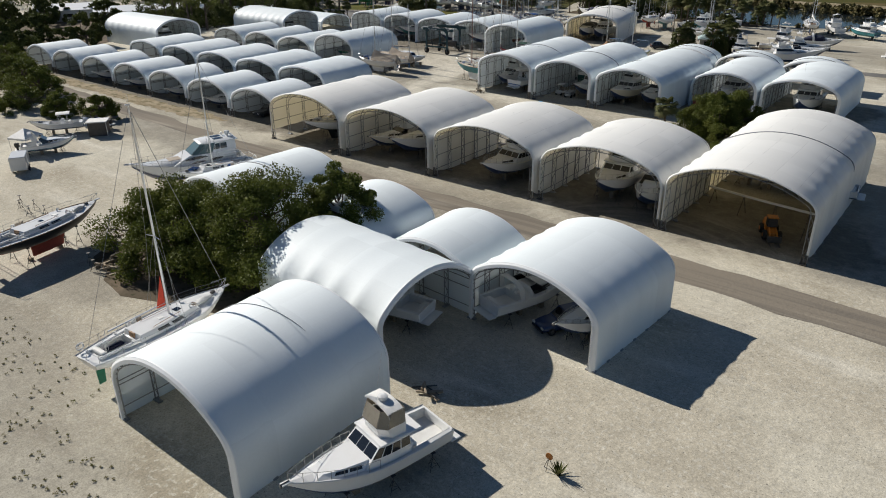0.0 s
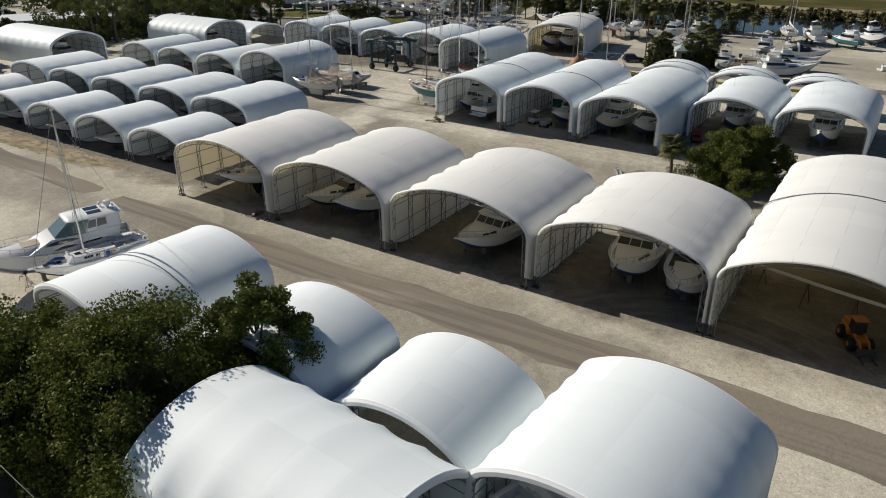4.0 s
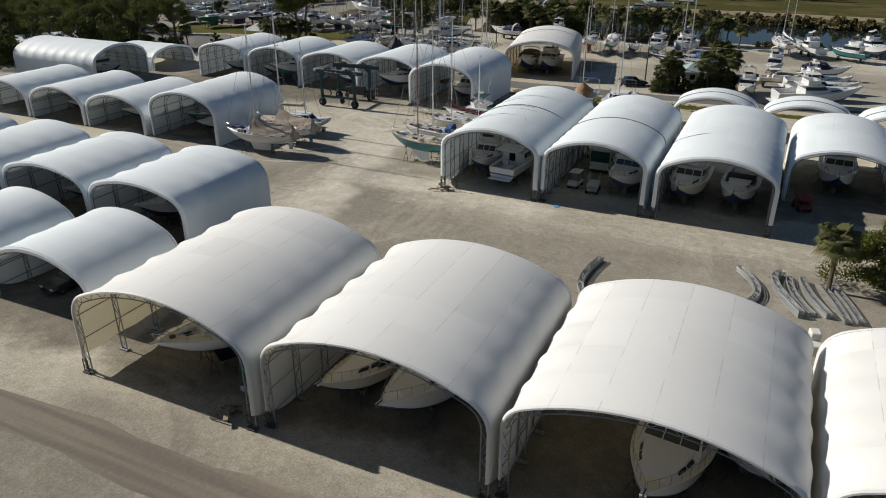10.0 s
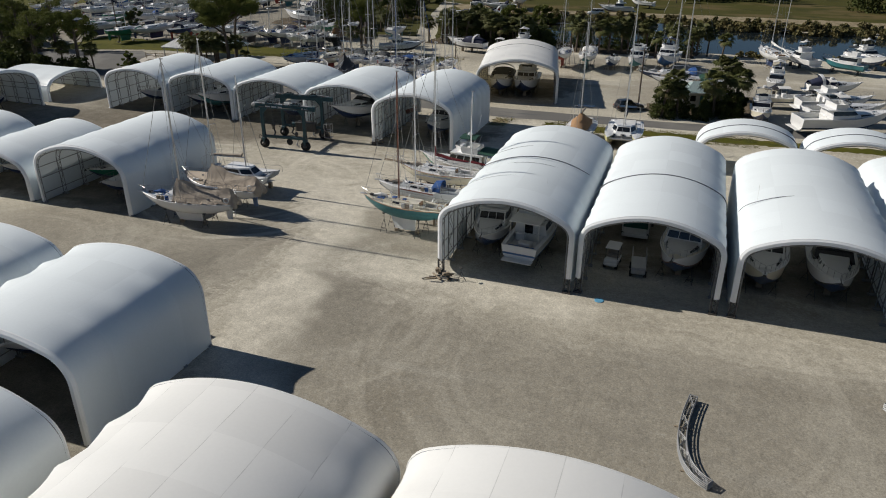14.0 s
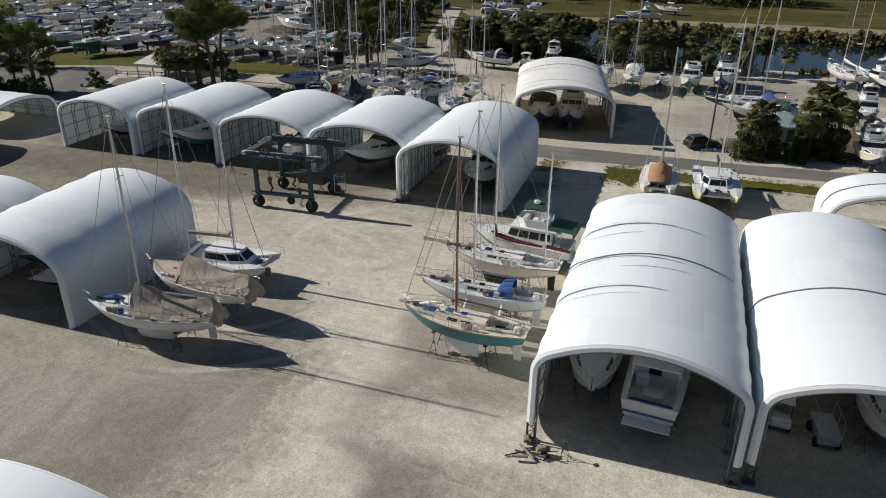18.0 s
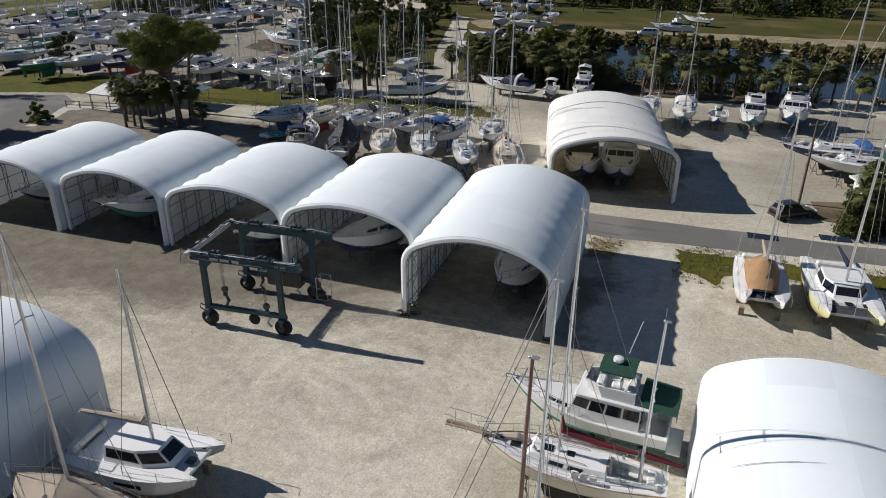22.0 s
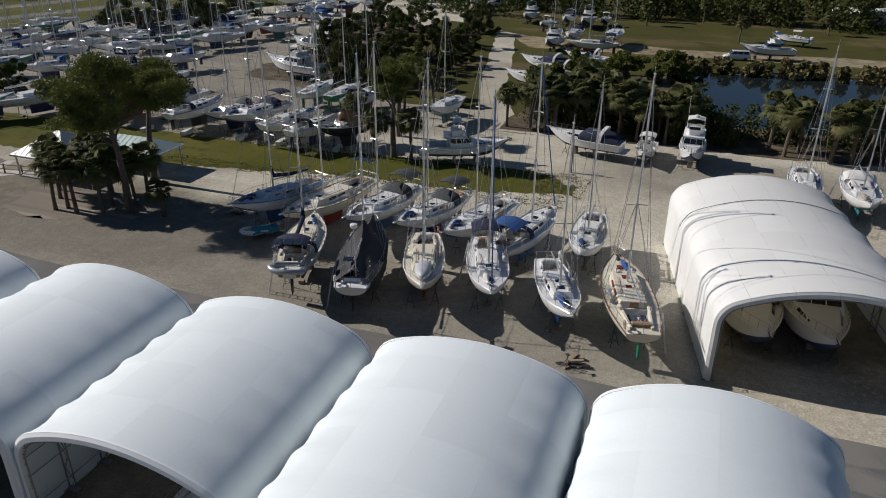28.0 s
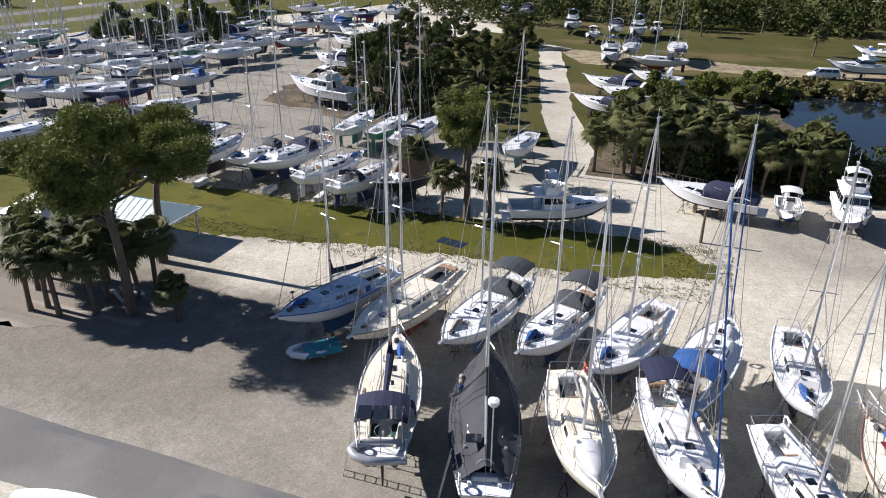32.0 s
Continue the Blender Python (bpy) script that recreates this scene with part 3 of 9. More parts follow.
def sharp(ob, angle=35):
    """Smooth shading that keeps creases."""
    ob.data.polygons.foreach_set("use_smooth", [True] * len(ob.data.polygons))
    ob.data.set_sharp_from_angle(angle=radians(angle))
    return ob

# ---- ground, roads, grass, water ----
def sheet(name, outline, z, material, label, category, wobble=0.6, step=4.0, seed=0):
    """A flat sheet with an uneven edge, thick enough to lie on the ground."""
    rnd = random.Random(seed)
    pts = []
    for i, a in enumerate(outline):
        b = outline[(i + 1) % len(outline)]
        d = math.dist(a, b)
        for k in range(max(1, int(d / step))):
            f = k / max(1, int(d / step))
            pts.append((a[0] + (b[0] - a[0]) * f + rnd.uniform(-wobble, wobble), a[1] + (b[1] - a[1]) * f + rnd.uniform(-wobble, wobble)))
    bm = bmesh.new()
    bm.faces.new([bm.verts.new((x, y, z)) for x, y in pts])
    bmesh.ops.triangulate(bm, faces=bm.faces[:])
    bmesh.ops.recalc_face_normals(bm, faces=bm.faces[:])
    if bm.faces[:][0].normal.z < 0:
        bmesh.ops.reverse_faces(bm, faces=bm.faces[:])
    me = bpy.data.meshes.new(name)
    bm.to_mesh(me)
    bm.free()
    me.materials.append(material)
    return tagged(new(name, me), label, category, kind="structure")


g = Shape()
g.loft([[(x, y, 0) for x in (-2500, -600, -300, -150, 0, 150, 600, 2500)] for y in (-2500, -300, 0, 100, 200, 300, 600, 2500)], closed=False)
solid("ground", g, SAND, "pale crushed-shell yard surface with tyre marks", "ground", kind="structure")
sheet("road", [(-230, 66), (-125, 64.5), (-93.6, 62.6), (-92.6, 61.2), (-93.8, 59.6), (-125, 60.5), (-230, 61.5)], 0.006, DIRT, "dark packed dirt track between rows of sheds", "dirt road", 0.35, 3.0, 3)
sheet("road", [(-89.0, 62.2), (-85, 62.4), (-20, 62.8), (-2, 62), (60, 58), (60, 54), (-10, 57.3), (-40, 58.3), (-85, 59.4), (-89.6, 59.5)], 0.006, DIRT, "dark packed dirt track between rows of sheds", "dirt road", 0.35, 3.0, 4)
sheet("road", [(-210, 174), (-176, 172), (-150, 168.6), (-112, 168.3), (-86, 167.6), (-64, 168), (40, 175), (40, 171), (-64, 164), (-86, 162.2), (-112, 164.4), (-145, 164), (-172, 166), (-210, 168)], 0.010, ASPHALT, "narrow worn grey asphalt lane", "road", 0.12, 3.0, 5)
sheet("grass_verge", [(-200, 204), (-187, 203.5), (-160, 204), (-146, 204.2), (-126, 206), (-113, 206.6), (-107.5, 203), (-108, 201), (-113, 199), (-119, 197.8), (-134, 197), (-153, 193.2), (-168, 192.4), (-179, 191.2), (-186, 188.6), (-200, 184)], 0.012, GRASS, "mown grass verge between the boat yards", "grass", 0.4, 0.8, 7)
sheet("grass_verge", [(-79.5, 161.4), (-60, 162), (-30, 163.5), (-30, 161), (-60, 159.2), (-74, 158.4), (-76.5, 155.6), (-79, 157.5)], 0.012, GRASS, "patchy grass beside the asphalt lane", "grass", 0.32, 0.6, 8)
sheet("grass_verge", [(-87.2, 161.6), (-84.8, 161), (-84.9, 158), (-86.9, 157.4)], 0.012, DRYGRASS, "dry grass at the corner of a shed", "grass", 0.3, 0.5, 9)
sheet("field", [(-260, 262), (-246, 300), (-215, 345), (-200, 420), (-330, 420), (-330, 200), (-262, 200)], 0.016, GRASS, "wide mown lawn beyond the boat yard", "grass", 1.5, 6, 11)
sheet("field", [(-135, 300), (-100, 296), (-60, 300), (60, 300), (160, 330), (160, 440), (-180, 440), (-165, 330), (-150, 312)], 0.016, FIELD, "dry grass field beyond the canal", "field", 1.5, 6, 12)
sheet("field", [(-130, 268), (-124, 252), (-104, 268), (-60, 282), (60, 276), (60, 290), (-60, 294), (-110, 292), (-132, 290)], 0.016, FIELD, "dry grass bank", "field", 1.5, 4, 13)
sheet("water", [(-99.5, 256), (-97, 244), (-92, 237), (-70, 234), (-40, 231), (80, 228), (80, 264), (0, 270), (-60, 276), (-84, 278), (-97, 273)], 0.02, WATER, "dark still canal water", "water", 0.8, 4, 14)
sheet("wood_floor", [(-176, 240), (-150, 231), (-143, 232), (-146, 252), (-152, 275), (-160, 305), (-185, 318), (-186, 300), (-178, 262)], 0.014, SOIL, "dark leaf litter below the grove", "soil", 1.2, 3, 15)
sheet("wood_floor", [(-122, 222.5), (-90, 222.5), (-60, 224), (-60, 236), (-92, 238), (-98, 246), (-100, 262), (-104, 272), (-122, 262), (-124, 244)], 0.014, SOIL, "dark leaf litter along the canal", "soil", 0.8, 3, 16)
sheet("wood_floor", [(-262, 60), (-180, 66), (-194, 110), (-192, 146), (-172, 150), (-171, 172), (-196, 184), (-262, 190)], 0.012, SOIL, "dark leaf litter below the pines", "soil", 1.0, 4, 17)
sheet("wood_floor", [(-66.5, 173.6), (-50, 174.2), (-46, 190), (-56, 189), (-58, 181), (-66, 179.5)], 0.012, SOIL, "dark leaf litter below palms", "soil", 0.5, 2, 18)
sheet("wood_floor", [(-66, 28), (-56, 26), (-46, 29), (-44, 46), (-56, 47), (-66, 40)], 0.012, SOIL, "dark leaf litter below trees", "soil", 0.6, 2, 19)
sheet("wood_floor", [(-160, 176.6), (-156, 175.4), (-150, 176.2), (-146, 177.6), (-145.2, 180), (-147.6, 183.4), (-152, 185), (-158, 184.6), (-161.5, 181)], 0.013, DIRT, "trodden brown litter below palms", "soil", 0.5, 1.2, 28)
sheet("road", [(-283, 262), (-277, 262), (-268, 300), (-262, 345), (-260, 420), (-266, 420), (-269, 345), (-275, 300)], 0.02, ASPHALT, "grey road across the lawn", "road", 0.1, 8, 20)
sheet("road", [(-306, 262), (-300, 262), (-290, 310), (-284, 350), (-282, 420), (-288, 420), (-291, 350), (-297, 310)], 0.02, ASPHALT, "grey road across the lawn", "road", 0.1, 8, 21)
sheet("field", [(-121.6, 229), (-129.5, 252), (-136.8, 284), (-141, 300), (-118, 302), (-102, 286), (-103, 270), (-122, 262)], 0.018, FIELD, "dry grass beside the sandy lane", "field", 0.3, 3, 22)
sheet("field", [(-127.8, 231), (-135.6, 257), (-141, 280), (-145.6, 300), (-150, 316), (-168, 322), (-166, 290), (-156, 262), (-147, 240), (-142, 231)], 0.018, FIELD, "dry grass beside the sandy lane", "field", 0.3, 3, 23)
sheet("grass_verge", [(-190, 69.4), (-150, 69.2), (-114, 69.0), (-102, 69.0), (-98, 68.0), (-98.6, 67.2), (-102, 66.4), (-108, 65.4), (-130, 66.0), (-190, 67.0)], 0.009, DRYGRASS, "trampled dry grass in front of the low sheds", "grass", 0.5, 1.0, 25)
sheet("dirt_path", [(-150, 306), (-135, 303), (-100, 298.5), (-60, 302), (60, 302), (60, 288), (-60, 291.5), (-110, 289.5), (-134, 288), (-141.5, 300)], 0.022, DRYGRASS, "worn bare strip between two dry fields", "dirt path", 0.6, 3, 26)
sheet("pavement", [(-172.3, 187.2), (-171.2, 182.6), (-169.3, 178), (-168.3, 173), (-166.9, 173.2), (-167.8, 178.4), (-169.2, 182), (-166.6, 184.2), (-167.4, 185.6), (-170.4, 184.6), (-171.2, 187.6)], 0.0185, C_PATH, "pale concrete footpath beside the parking area", "footpath", 0.06, 1.0, 29)
sheet("parking_area", [(-196, 184), (-186.7, 186.5), (-178, 189.8), (-172.5, 187), (-171.4, 182.5), (-169.5, 178), (-168.5, 173), (-168.4, 168.4), (-172, 166.5), (-185, 170), (-200, 173)], 0.0145, ASPHALT, "worn grey asphalt parking area", "parking area", 0.25, 2, 27)

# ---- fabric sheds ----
# dark grey for the sheets added across far shed ends
BACKDROP = mat("backdrop_grey", (0.10, 0.105, 0.11), 0.9, vary=0.25, scale=0.5)


def profile(w, h, leg, r, n=9):
    """Half-round section of a shed, from one foot over the crown to the other: upright legs, tight shoulders, flat arch."""
    a, d = w / 2, h - leg
    R = ((a - r) ** 2 + d * d - r * r) / (2 * (d - r))
    zc = h - R
    th = math.atan2(a - r, leg - zc)          # where the shoulder meets the crown, from upright
    pts = [(a, leg * k / 3) for k in range(3)]
    pts += [(a - r + r * math.sin(q), leg + r * math.cos(q)) for q in (math.pi / 2 + (th - math.pi / 2) * k / 6 for k in range(6))]
    pts += [(R * math.sin(q), zc + R * math.cos(q)) for q in (th * (1 - k / n) for k in range(n))]
    half = [(x, z) for x, z in pts]
    return [(-x, z) for x, z in half] + [(0, h)] + list(reversed(half))


def inset(pts, d):
    """The section moved inwards by d."""
    out = []
    for i, p in enumerate(pts):
        a, b = pts[max(i - 1, 0)], pts[min(i + 1, len(pts) - 1)]
        tx, tz = b[0] - a[0], b[1] - a[1]
        q = math.hypot(tx, tz)
        out.append((p[0] + tz / q * d, max(0.0, p[1] - tx / q * d)))
    return out


def shed(name, x0, x1, y0, y1, h, leg, r, label, material=None, white_rim=True, bays=5, straps=(), raised=0.0, turned=False, sag=0.10, turn=0.0, seed=0, foot=0.0, end_wall=False):
    """An open-ended membrane shed on lattice arches. turned: its ends face +x and -x."""
    material = material or FABRIC
    rnd = random.Random(seed + int(x0 * 7 + y0))
    if turned:
        w, length = y1 - y0, x1 - x0
        m = pose(x1, (y0 + y1) / 2, 0, 0, 0, 90 + turn)
    else:
        w, length = x1 - x0, y1 - y0
        m = pose((x0 + x1) / 2, y0, 0, 0, 0, turn)
    root = thing(name, m, label, "boat shed", "fabric boat sheds")
    w -= 0.25
    outer = profile(w, h, leg, r)
    arch = inset(outer, 0.06)
    low = inset(outer, 0.55)
    bay = length / bays
    # membrane: taut at the arches, drawn in a little between them
    rings, per = [], 6
    for k in range(bays * per + 1):
        f = (k % per) / per
        dip = sag * math.sin(math.pi * f) ** 0.9 * (0.85 + 0.3 * rnd.random())
        ring = []
        n = len(outer)
        for i, ((ox, oz), (ix, iz)) in enumerate(zip(outer, inset(outer, 1.0))):
            u = abs(2 * i / (n - 1) - 1)
            g = dip * (0.12 + 1.0 * math.exp(-((u - 0.60) / 0.17) ** 2) + (0.15 if u > 0.8 else 0))
            x, z = ox + (ix - ox) * g, oz + (iz - oz) * g
            if raised and i < n / 2 and z < raised:
                z = raised + 0.04 * math.sin(9 * f)
            if foot and i in (0, n - 1):
                z = max(z, foot * math.exp(-k / per * bay / 1.2))
            ring.append((x, k / per * bay, z))
        rings.append(ring)
    sh = Shape()
    sh.loft(rings, closed=False)
    part("membrane", sh, material, root, smooth=True)
    # lattice arches, one mesh for all
    ar = Shape()
    for chord, rad in ((arch, 0.055), (low, 0.045)):
        ar.tube([(x, 0, z) for x, z in chord], rad, 4)
    zig = [(arch[i] if i % 2 else low[i]) for i in range(1, len(arch) - 1)]
    ar.tube([(x, 0, z) for x, z in zig], 0.028, 3)
    for k in (0, -1):
        s = 1 if k else -1
        ar.box((s * (w / 2 - 0.3), 0, 0), (0.8, 0.35, 0.12), 0.02)
        for q in range(5):
            ar.tube([(s * (w / 2 - 0.06 - (q % 2) * 0.5), 0, leg * q / 5), (s * (w / 2 - 0.56 + (q % 2) * 0.5), 0, leg * (q + 1) / 5)], 0.028, 3)
    me = ar.mesh("lattice_arch")
    for k in range(bays + 1):
        o = part("lattice_arch", me, STEEL, root)
        o.location.y = min(max(k * bay, 0.08), length - 0.08)
    # lengthwise rails on the side walls
    for s in (-1, 1):
        for z in (0.9, 2.6, leg):
            if raised and s < 0 and z < raised:
                continue
            part("side_rail", Shape().tube([(s * (w / 2 - 0.30), 0.1, z), (s * (w / 2 - 0.30), length - 0.1, z)], 0.045, 4), STEEL, root)
    # edges of both ends
    depth = 0.40 if white_rim else 0.16
    rim = Shape()
    edge = inset(outer, depth)
    edge, skin = ([(x, max(z, foot)) for x, z in q] for q in (edge, outer))
    a = [(x * 1.004, 0.02, z + 0.01) for x, z in skin]
    a2 = [(x, -0.10, max(z, foot)) for x, z in inset(outer, depth * 0.4)]
    b = [(x, -0.12, z) for x, z in edge]
    c = [(x, 0.10, z) for x, z in edge]
    d = [(x * 1.004, 0.10, z + 0.01) for x, z in skin]
    rim.loft([a, a2, b, c, d, a], closed=False)
    part("front_edge", rim, RIM if material is FABRIC else material, root)
    o = part("back_edge", rim.mesh("back_edge"), RIM if material is FABRIC else material, root)
    o.location.y = length
    # a dark sheet added here stands in for unlit clutter at the back
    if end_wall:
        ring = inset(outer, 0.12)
        part("end_wall", Shape().add([(x, length - 0.3, z) for x, z in ring], [tuple(range(len(ring)))]).add([(x, length - 0.25, z) for x, z in ring], [tuple(range(len(ring)))]), BACKDROP, root, "added dark backdrop in place of the dim far end")
    if foot:
        for s in (-1, 1):
            lg, x0 = Shape(), s * (w / 2 - 0.28)
            for dx, dy in ((-0.22, -0.12), (0.22, -0.12), (-0.22, 0.14), (0.22, 0.14)):
                lg.tube([(x0 + dx, dy, 0), (x0 + dx, dy, foot)], 0.045, 4)
            for q in range(4):
                f = -1 if q % 2 else 1
                lg.tube([(x0 - 0.22 * f, -0.12, foot * q / 4), (x0 + 0.22 * f, -0.12, foot * (q + 1) / 4)], 0.03, 3)
            part("leg_lattice", lg.box((x0, 0, 0), (0.7, 0.5, 0.14), 0.03), DARKSTEEL, root)
    # webbing straps, and thin tubes that draw mast shadows on one long roof
    for q in straps:
        q, lo, hi, rad = q if isinstance(q, tuple) else (q, 3, len(outer) - 3, 0.05)
        lift = inset(outer, -0.03)[lo:hi]
        line = [(x, q * length + 0.25 * math.sin(3 * x / w), z) for x, z in lift]
        part("tie_strap", Shape().tube(line, [rad * min(1, 0.3 + 0.4 * min(i, len(line) - 1 - i)) for i in range(len(line))], 4), STRAP, root, "dark line over the roof: webbing straps and drawn mast shadows")
    return root


W6, W7 = "white fabric boat shed on steel arches, open at both ends", "long white fabric boat shed with a strap across its roof"
CR = "large cream-white fabric boat shed on open lattice arches"
A = dict(h=6.4, leg=2.9, r=2.3, label=W6)
shed("boat_shed", -40.6, -27.75, 16.8, 29.3, straps=((0.66, 10, 24, 0.025),), bays=5, **{**A, "h": 6.65, "label": "white fabric shed beside a parked sport fishing boat"})
shed("boat_shed", -44.3, -30.0, 30.9, 41.9, bays=5, turned=True, turn=-4.0, sag=0.20, **{**A, "leg": 3.4, "r": 1.5, "label": "white fabric shed set crosswise, open towards the yard"})
shed("boat_shed", -30.0, -17.9, 40.8, 52.6, bays=6, turn=-4.2, **{**A, "h": 6.5, "leg": 3.45, "r": 1.9})
shed("boat_shed", -41.0, -30.0, 42.6, 51.0, bays=3, **{**A, "h": 5.0, "leg": 2.0, "r": 1.6})
shed("boat_shed", -52.7, -41.1, 42.6, 51.0, bays=3, **{**A, "h": 5.4, "leg": 2.5, "r": 1.8})
shed("boat_shed", -68.2, -56.2, 40.0, 53.4, bays=4, turn=-4.0, straps=(0.46, (0.55, 5, 12, 0.02)), **{**A, "h": 5.6, "leg": 2.8, "r": 1.7, "label": W7})
B = dict(h=7.55, leg=4.4, r=2.0, label=CR, material=CREAM, white_rim=False, sag=0.24, foot=1.1)
shed("boat_shed", -84.2, -69.4, 65.9, 81.4, bays=5, raised=1.3, **{**B, "h": 7.6, "label": "cream-white fabric shed with its sunlit side wall rolled up"})
shed("boat_shed", -69.35, -54.5, 66.6, 81.5, bays=5, **B)
shed("boat_shed", -54.45, -39.6, 67.2, 81.7, bays=5, **{**B, "leg": 4.5, "r": 1.8})
shed("boat_shed", -39.55, -24.8, 68.0, 82.2, bays=5, **{**B, "h": 7.5, "leg": 4.2, "r": 2.2})
shed("boat_shed", -24.75, -10.2, 68.0, 96.5, bays=9, straps=(0.55,), **{**B, "h": 7.95, "leg": 4.9, "r": 1.6, "label": "longest cream-white fabric shed with an orange loader inside"})
for k in range(7):
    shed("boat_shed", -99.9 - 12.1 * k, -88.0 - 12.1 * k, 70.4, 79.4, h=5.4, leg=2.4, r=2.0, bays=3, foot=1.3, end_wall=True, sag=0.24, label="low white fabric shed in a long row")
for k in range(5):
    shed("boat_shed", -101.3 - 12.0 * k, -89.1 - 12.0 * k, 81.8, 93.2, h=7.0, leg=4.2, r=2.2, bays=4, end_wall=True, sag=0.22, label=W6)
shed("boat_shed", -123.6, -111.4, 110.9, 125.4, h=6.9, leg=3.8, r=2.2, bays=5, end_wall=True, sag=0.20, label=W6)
for k in range(3):
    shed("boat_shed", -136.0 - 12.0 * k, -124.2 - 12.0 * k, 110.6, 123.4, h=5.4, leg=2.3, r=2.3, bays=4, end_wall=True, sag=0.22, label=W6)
shed("boat_shed", -179.0, -157.6, 131.0, 144.0, h=6.6, leg=3.4, r=2.2, bays=8, turned=True, label="long white fabric shed set crosswise near the trees")
shed("boat_shed", -170.0, -158.5, 145.5, 157.5, h=4.2, leg=1.4, r=2.2, bays=4, turned=True, label="low white fabric shed near the trees")
shed("boat_shed", -192.0, -168.0, 99.5, 112.5, h=7.0, leg=3.7, r=2.2, bays=8, turned=True, label="long white fabric shed set crosswise beside scrub")
D = dict(r=1.6, bays=9, sag=0.14, foot=1.3)
# first strap is real; the three thin short ones draw cast mast shadows
shed("boat_shed", -78.0, -66.25, 109.8, 133.2, h=7.5, leg=4.8, straps=((0.50, 3, 28, 0.04), (0.42, 14, 23, 0.015), (0.66, 9, 17, 0.015), (0.26, 8, 18, 0.012)), label=W7, **D)
shed("boat_shed", -66.2, -54.85, 110.3, 133.4, h=7.4, leg=4.75, straps=(0.45,), label=W7, **D)
shed("boat_shed", -54.3, -42.5, 110.3, 133.4, h=7.35, leg=4.7, straps=((0.4, 5, 16, 0.03),), label=W7, **D)
shed("boat_shed", -42.2, -31.1, 121.9, 139.0, h=6.3, leg=3.4, r=2.2, bays=5, label=W6)
shed("boat_shed", -30.9, -18.9, 122.5, 141.0, h=6.4, leg=3.5, r=2.1, bays=5, label=W6)
for k in range(3):
    shed("boat_shed", -58.2 + 12.0 * k, -46.4 + 12.0 * k, 145.5, 151.5, h=5.5, leg=2.4, r=2.3, bays=2, straps=(0.5,), label="short white fabric shelter beyond the sheds")
F = dict(bays=6, label=W6, sag=0.16)
shed("boat_shed", -146.6, -135.1, 145.9, 159.3, h=6.7, leg=4.0, r=2.0, **F)
shed("boat_shed", -135.2, -123.5, 146.6, 159.8, h=6.7, leg=4.0, r=1.9, **F)
shed("boat_shed", -123.75, -111.3, 146.8, 159.9, h=6.6, leg=3.7, r=2.1, **F)
shed("boat_shed", -111.2, -99.0, 145.6, 159.3, h=7.0, leg=4.1, r=2.2, **F)
shed("boat_shed", -99.05, -87.4, 142.1, 158.9, h=7.4, leg=4.5, r=1.9, foot=0.5, **{**F, "bays": 8})
shed("boat_shed", -93.6, -79.9, 172.2, 193.2, turn=11.5, h=7.0, leg=4.2, r=1.8, bays=5, material=CREAM, straps=((0.72, 3, 28, 0.03),), sag=0.16, label="creased off-white fabric shed over two motor yachts")

# ---- boats; local +y is the bow, z = 0 the ground they are propped on ----
def hull_lines(L, B, zb, zs, bow, stern, kind):
    """Stations from stern to bow, each a half section from keel to sheer."""
    st = []
    N, M = 14, 8
    for i in range(N + 1):
        s = i / N
        if kind == "sail":
            b = (0.62 + 0.38 * math.sin(math.pi / 2 * min(1, s / 0.45))) if s < 0.45 else math.cos(math.pi / 2 * ((s - 0.45) / 0.55) ** 1.5)
            rise = 0.72 * abs((s - 0.45) / 0.55) ** 2.2
        else:
            b = (0.90 + 0.10 * math.sin(math.pi / 2 * min(1, s / 0.4))) if s < 0.45 else 1 - ((s - 0.45) / 0.55) ** 1.9
            rise = 0.85 * max(0, (s - 0.55) / 0.45) ** 2.4
        b = max(b, 0.015) * B / 2
        top = zs + bow * max(0, (s - 0.4) / 0.6) ** 1.6 + stern * max(0, (0.4 - s) / 0.4)
        keel = zb + (top - zb) * rise
        ring = []
        for j in range(M + 1):
            u = j / M
            if kind == "sail":
                x, z = b * math.sin(u * math.pi / 2) ** 0.75, keel + (top - keel) * (1 - math.cos(u * math.pi / 2)) ** 0.9
            else:
                k = 0.42
                x = b * 0.86 * u / k if u < k else b * (0.86 + 0.14 * ((u - k) / (1 - k)) ** (0.8 + s))
                z = keel + (top - keel) * (0.30 * u / k if u < k else 0.30 + 0.70 * (u - k) / (1 - k))
            rake = (0.10 * L * s ** 7 + (0.05 * L * (1 - s) ** 7 if kind == "sail" else 0)) * (1 - (z - zb) / (top - zb + 0.01))
            y = -L / 2 + s * L - rake * (1 if s > 0.5 else -1)
            ring.append((x, y, z))
        st.append(ring)
    return st


def mirror(ring):
    return [(-x, y, z) for x, y, z in reversed(ring)] + list(ring)[1:] if ring[0][0] == 0 else [(-x, y, z) for x, y, z in reversed(ring)] + list(ring)


def sheer_at(st, s):
    q = s * (len(st) - 1)
    i = min(int(q), len(st) - 2)
    a, b = Vector(st[i][-1]), Vector(st[i + 1][-1])
    return a.lerp(b, q - i)


